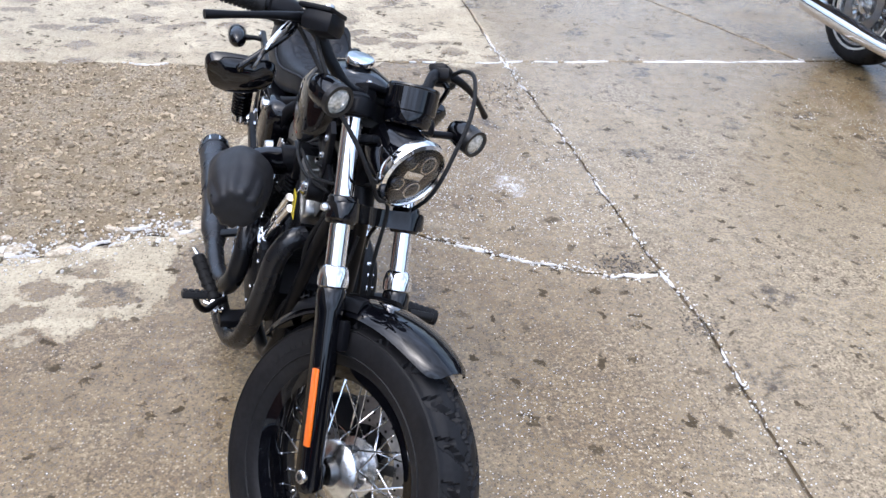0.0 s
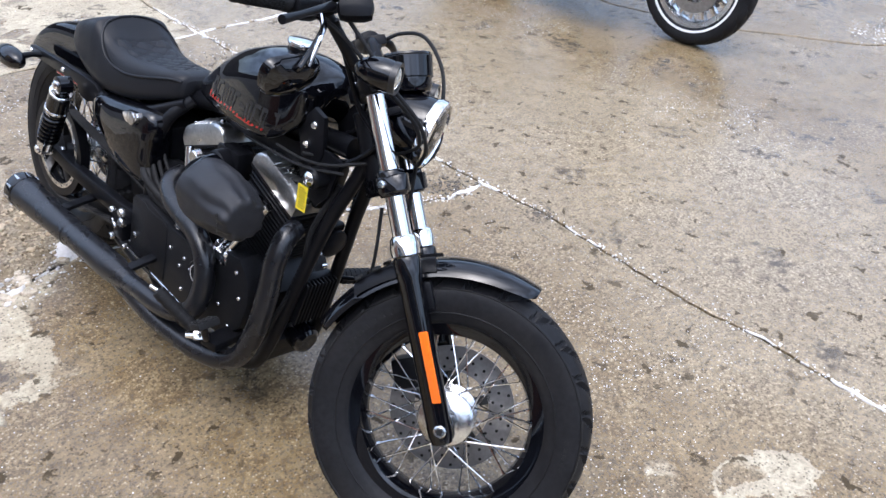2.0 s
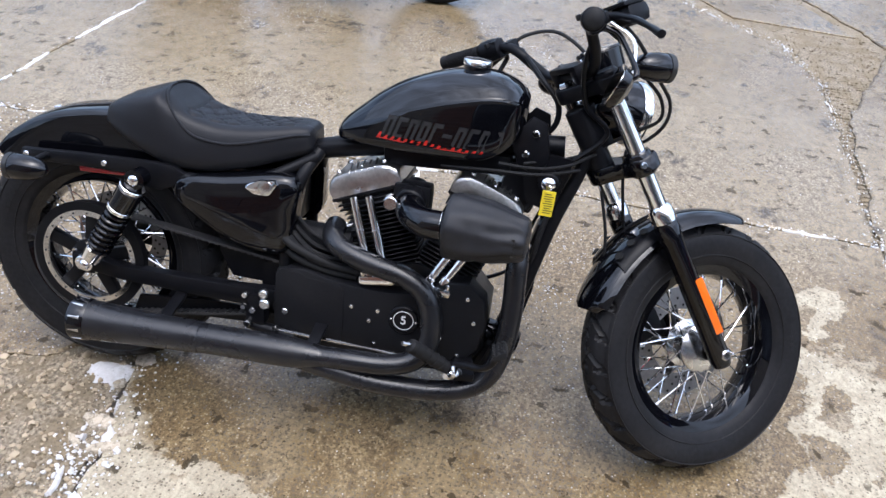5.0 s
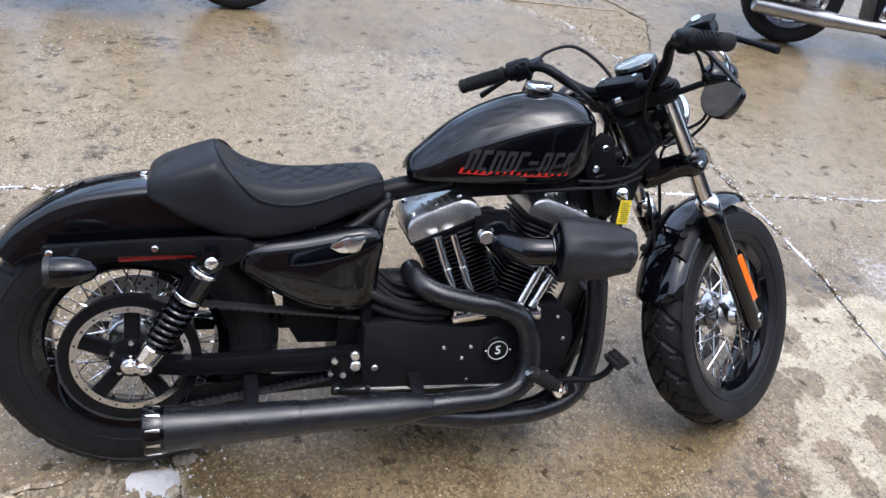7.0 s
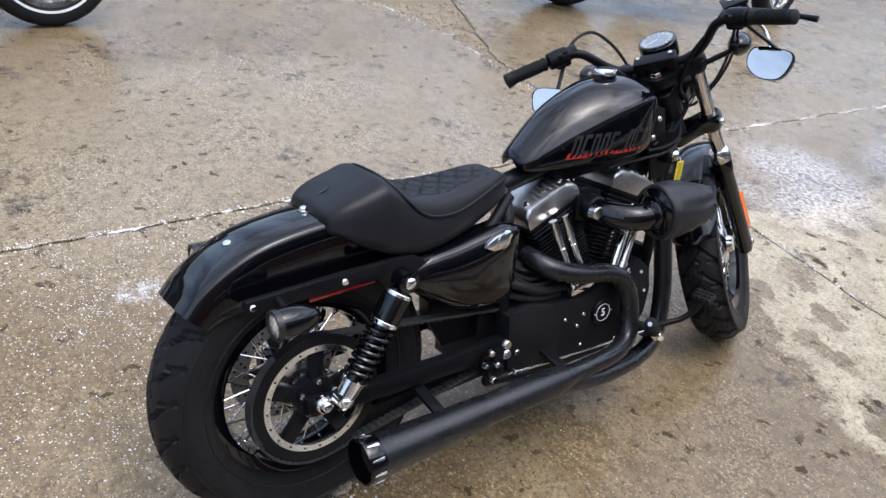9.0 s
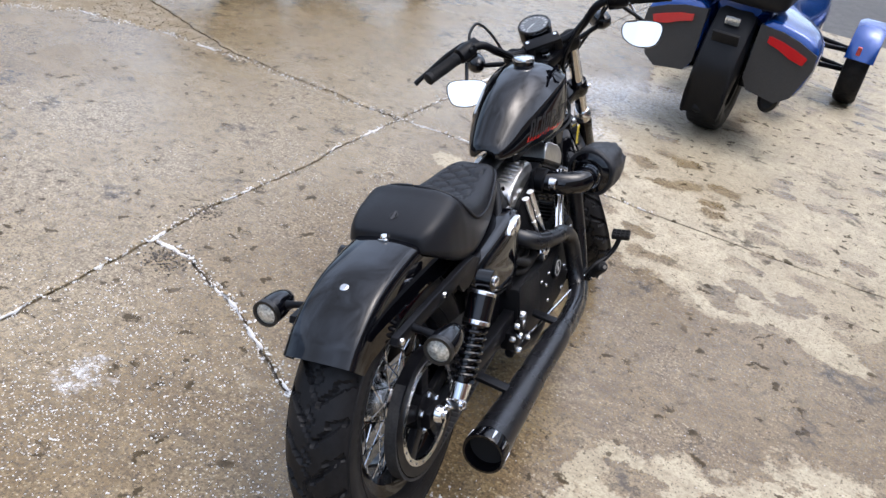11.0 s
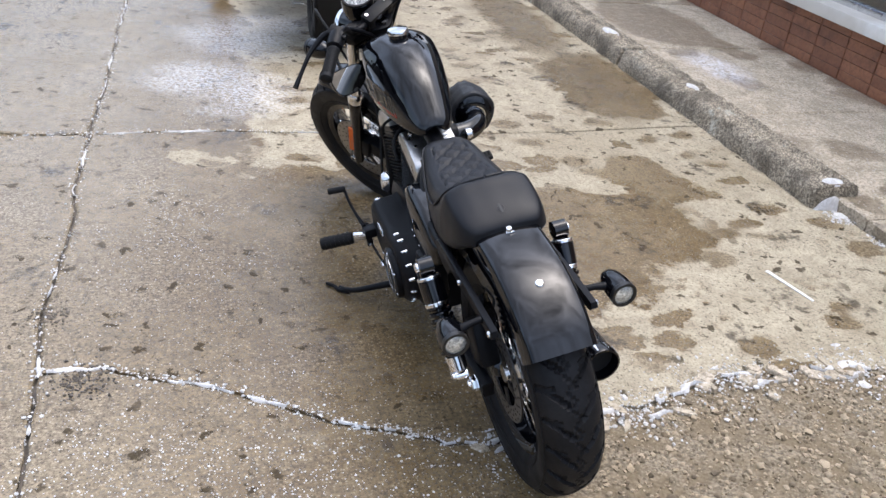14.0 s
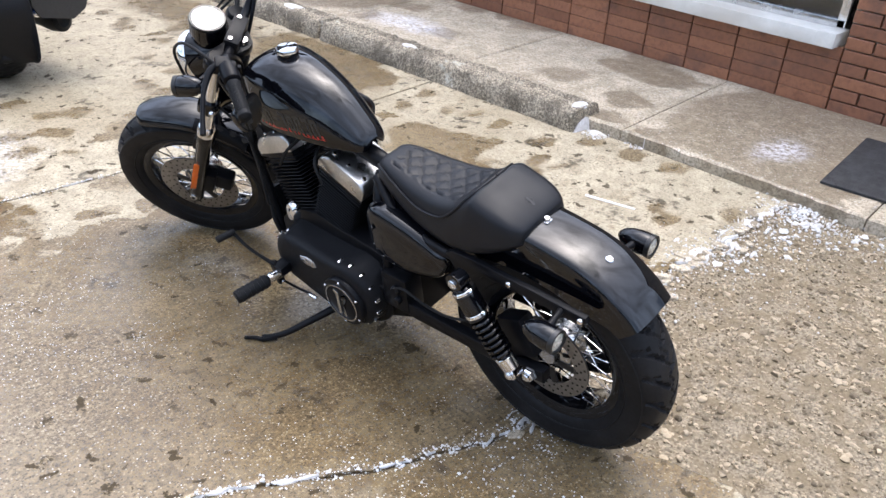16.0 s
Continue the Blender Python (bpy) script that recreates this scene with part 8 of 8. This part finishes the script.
# ---- blue three-wheeler ----
tri = thing("three_wheeler", "deep blue and black three-wheeled roadster seen from behind", "three-wheeler", Matrix.Translation((0.205, -1.27, 0)) @ Matrix.Rotation(radians(-91), 4, "Z"), "machines parked in the yard")
plain_wheel(tri, "rear_wheel", along((0, 0, 0.315), (0, 1, 0)), 0.315, 0.175, 0.215, PLASTIC, 6, False, False)
for s in (1, -1):
    plain_wheel(tri, "front_wheel", along((1.71, s * 0.66, 0.29), (0, 1, 0)), 0.29, 0.19, 0.165, ALLOY, 6, False)
    rows = []
    for i in range(19):
        a = radians(-75 + 150 * i / 18)
        rows.append([Vector((1.71 + (0.335 - dz) * math.sin(a), s * 0.66 + y, 0.29 + (0.335 - dz) * math.cos(a))) for y, dz in ((-0.105, 0.075), (-0.10, 0.02), (-0.06, 0.0), (0.06, 0.0), (0.10, 0.02), (0.105, 0.075))])
    fb = bmesh.new()
    loft(fb, rows, False, False)
    bmesh.ops.recalc_face_normals(fb, faces=fb.faces)
    bmesh.ops.solidify(fb, geom=list(fb.faces), thickness=0.006)
    fend = part("front_fender", fb, BLUE, tri, "blue wheel fender", 40)
    rr = bmesh.new()
    rbox(rr, (0.012, 0.03, 0.09), pose(1.71 - 0.315, s * 0.66 + 0.02, 0.43, 0, -22), 0.004)
    part("fender_reflector", rr, LAMPRED, fend, "red fender reflector")
    for z in (0.26, 0.40):
        ar = tube(bmesh.new(), [(1.45, s * 0.16, z), (1.66, s * 0.58, z - 0.02)], 0.018, 10, 2)
        part("suspension_arm", ar, SATIN, tri)
        ar = tube(bmesh.new(), [(1.85, s * 0.16, z), (1.73, s * 0.58, z - 0.02)], 0.018, 10, 2)
        part("suspension_arm", ar, SATIN, tri)
    # side case: blue shell, grey panel, red lamp
    rings = []
    for x, y0, y1, z0, z1 in ((-0.26, 0.17, 0.46, 0.40, 0.715), (-0.22, 0.16, 0.495, 0.36, 0.74), (0.0, 0.15, 0.485, 0.33, 0.76), (0.30, 0.15, 0.38, 0.35, 0.76), (0.50, 0.16, 0.28, 0.42, 0.72)):
        rings.append([(x, s * y0, z0 + 0.02), (x, s * (y0 + y1) / 2, z0), (x, s * (y1 - 0.05), z0 + 0.03), (x, s * y1, (z0 + z1) / 2 + 0.04), (x, s * (y1 - 0.03), z1 - 0.05), (x, s * (y0 + y1) / 2, z1), (x, s * y0, z1 - 0.01)])
    cs = bmesh.new()
    loft(cs, skin(rings, 4, 3))
    case = part("side_case", cs, BLUE, tri, "blue side case", 40)
    gp = bmesh.new()
    o = [(0.150, 0.42), (0.19, 0.355), (0.36, 0.330), (0.43, 0.38), (0.492, 0.560), (0.485, 0.640), (0.38, 0.685), (0.28, 0.712), (0.150, 0.722)]
    loft(gp, [[Vector((x, s * y, z)) for y, z in o] for x in (-0.20, -0.272)])
    part("case_panel", gp, GREYPANEL, case, "grey lower panel")
    lp = bmesh.new()
    o = [(0.215, 0.678), (0.215, 0.640), (0.28, 0.622), (0.35, 0.590), (0.43, 0.572), (0.445, 0.615), (0.38, 0.640), (0.29, 0.668)]
    loft(lp, [[Vector((x, s * y, z)) for y, z in o] for x in (-0.22, -0.290)])
    part("tail_lamp", lp, LAMPRED, case, "red tail lamp")
mg = bmesh.new()
rings = []
for x, w, z0, z1 in ((-0.350, 0.102, 0.15, 0.28), (-0.385, 0.112, 0.18, 0.40), (-0.36, 0.116, 0.24, 0.50), (-0.30, 0.118, 0.36, 0.61), (-0.22, 0.12, 0.46, 0.71), (-0.12, 0.11, 0.58, 0.82)):
    rings.append([(x, -w, z0), (x, -w * 0.9, z1), (x, 0, z1 + 0.02), (x, w * 0.9, z1), (x, w, z0), (x + 0.07, w * 0.8, z0 - 0.01), (x + 0.07, -w * 0.8, z0 - 0.01)])
loft(mg, skin(rings, 4, 3))
guard = part("rear_mudguard", mg, PLASTIC, tri, "black moulded rear mudguard", 40)
pl = bmesh.new()
rbox(pl, (0.02, 0.15, 0.10), pose(-0.335, 0, 0.60, 0, -32), 0.006)
part("plate_holder", pl, PLASTIC, guard, "empty black plate holder")
wl2 = bmesh.new()
rbox(wl2, (0.025, 0.085, 0.045), pose(-0.29, 0, 0.70, 0, -20), 0.010)
part("plate_lamp", wl2, CLEAR, guard, "small clear lamp")
bd = bmesh.new()
rings = []
for x, w, z0, z1 in ((-0.20, 0.12, 0.72, 0.82), (-0.05, 0.16, 0.62, 0.86), (0.4, 0.22, 0.40, 0.84), (0.9, 0.26, 0.24, 0.86), (1.3, 0.36, 0.20, 1.02), (1.7, 0.30, 0.20, 0.90), (2.05, 0.16, 0.26, 0.60)):
    rings.append([(x, w * math.cos(a), (z0 + z1) / 2 + (z1 - z0) / 2 * math.sin(a)) for a in [2 * math.pi * j / 14 for j in range(14)]])
loft(bd, skin(rings, 5, 2))
part("body", bd, BLUE, tri, "blue body", 50)
tc = bmesh.new()
rbox(tc, (0.45, 0.52, 0.30), pose(-0.08, 0, 0.95, 0, -3), 0.08, 4)
part("top_case", tc, PLASTIC, tri, "black top case")
st = bmesh.new()
rbox(st, (0.85, 0.34, 0.14), pose(0.45, 0, 0.90, 0, 4), 0.06, 4)
part("seat", st, VINYL, tri)
sw = bmesh.new()
for s in (1, -1):
    rbox(sw, (0.60, 0.05, 0.08), pose(0.25, s * 0.135, 0.33, 0, 4), 0.012)
part("swing_arm", sw, SATIN, tri)
ex = lathe(bmesh.new(), [(0.05, 0), (0.075, 0.05), (0.082, 0.30), (0.070, 0.40), (0.045, 0.42), (0.001, 0.41)], along((0.20, -0.30, 0.30), (-1, -0.05, 0.06)) @ Matrix.Diagonal((0.8, 1.1, 1, 1)), 28)
part("muffler", ex, PLASTIC, tri, "black muffler")
fpb = bmesh.new()
for s in (1, -1):
    rbox(fpb, (0.30, 0.14, 0.05), pose(0.75, s * 0.36, 0.27), 0.02)
part("footrest", fpb, PLASTIC, tri)
sh = tube(bmesh.new(), [(0.05, 0.12, 0.42), (0.10, 0.10, 0.66)], 0.035, 12, 2)
part("shock_absorber", sh, SATIN, tri)

# ---- bricks of the shop front ----


def brick_mesh(w, h):
    """A long glazed brick, its edges a little rounded."""
    bm = bmesh.new()
    rbox(bm, (0.03, w, h), Matrix(), 0.003, 1)
    me = bpy.data.meshes.new("brick")
    bm.to_mesh(me)
    bm.free()
    me.materials.append(BRICK)
    return me


long_brick = brick_mesh(0.309, 0.0655)
tight_brick = brick_mesh(0.311, 0.0712)
half_brick = brick_mesh(0.149, 0.0655)
brng = random.Random(3)
COURSE, PITCH, CORNER = 0.0735, 0.318, 1.985
for col in range(26):
    for row in range(5):
        ob = new("brick", tight_brick)
        ob.parent = building
        ob.matrix_local = pose(XW - 0.012 + brng.uniform(-0.002, 0.002), CORNER - 0.005 - (col + 0.5) * PITCH, 0.094 + (row - 0.12) * COURSE, brng.uniform(-0.3, 0.3), 0, 0)
for row in range(26):
    shift = 0.159 if row % 2 else 0.0
    if row % 2:
        ob = new("brick", half_brick)
        ob.parent = building
        ob.matrix_local = pose(XW + 0.004, CORNER + 0.078, 0.085 + row * COURSE)
    for k in range(5 if row < 10 else 3):
        ob = new("brick", long_brick)
        ob.parent = building
        ob.matrix_local = pose(XW + 0.004 + brng.uniform(-0.002, 0.002), CORNER + shift + 0.159 + k * PITCH, 0.085 + row * COURSE)
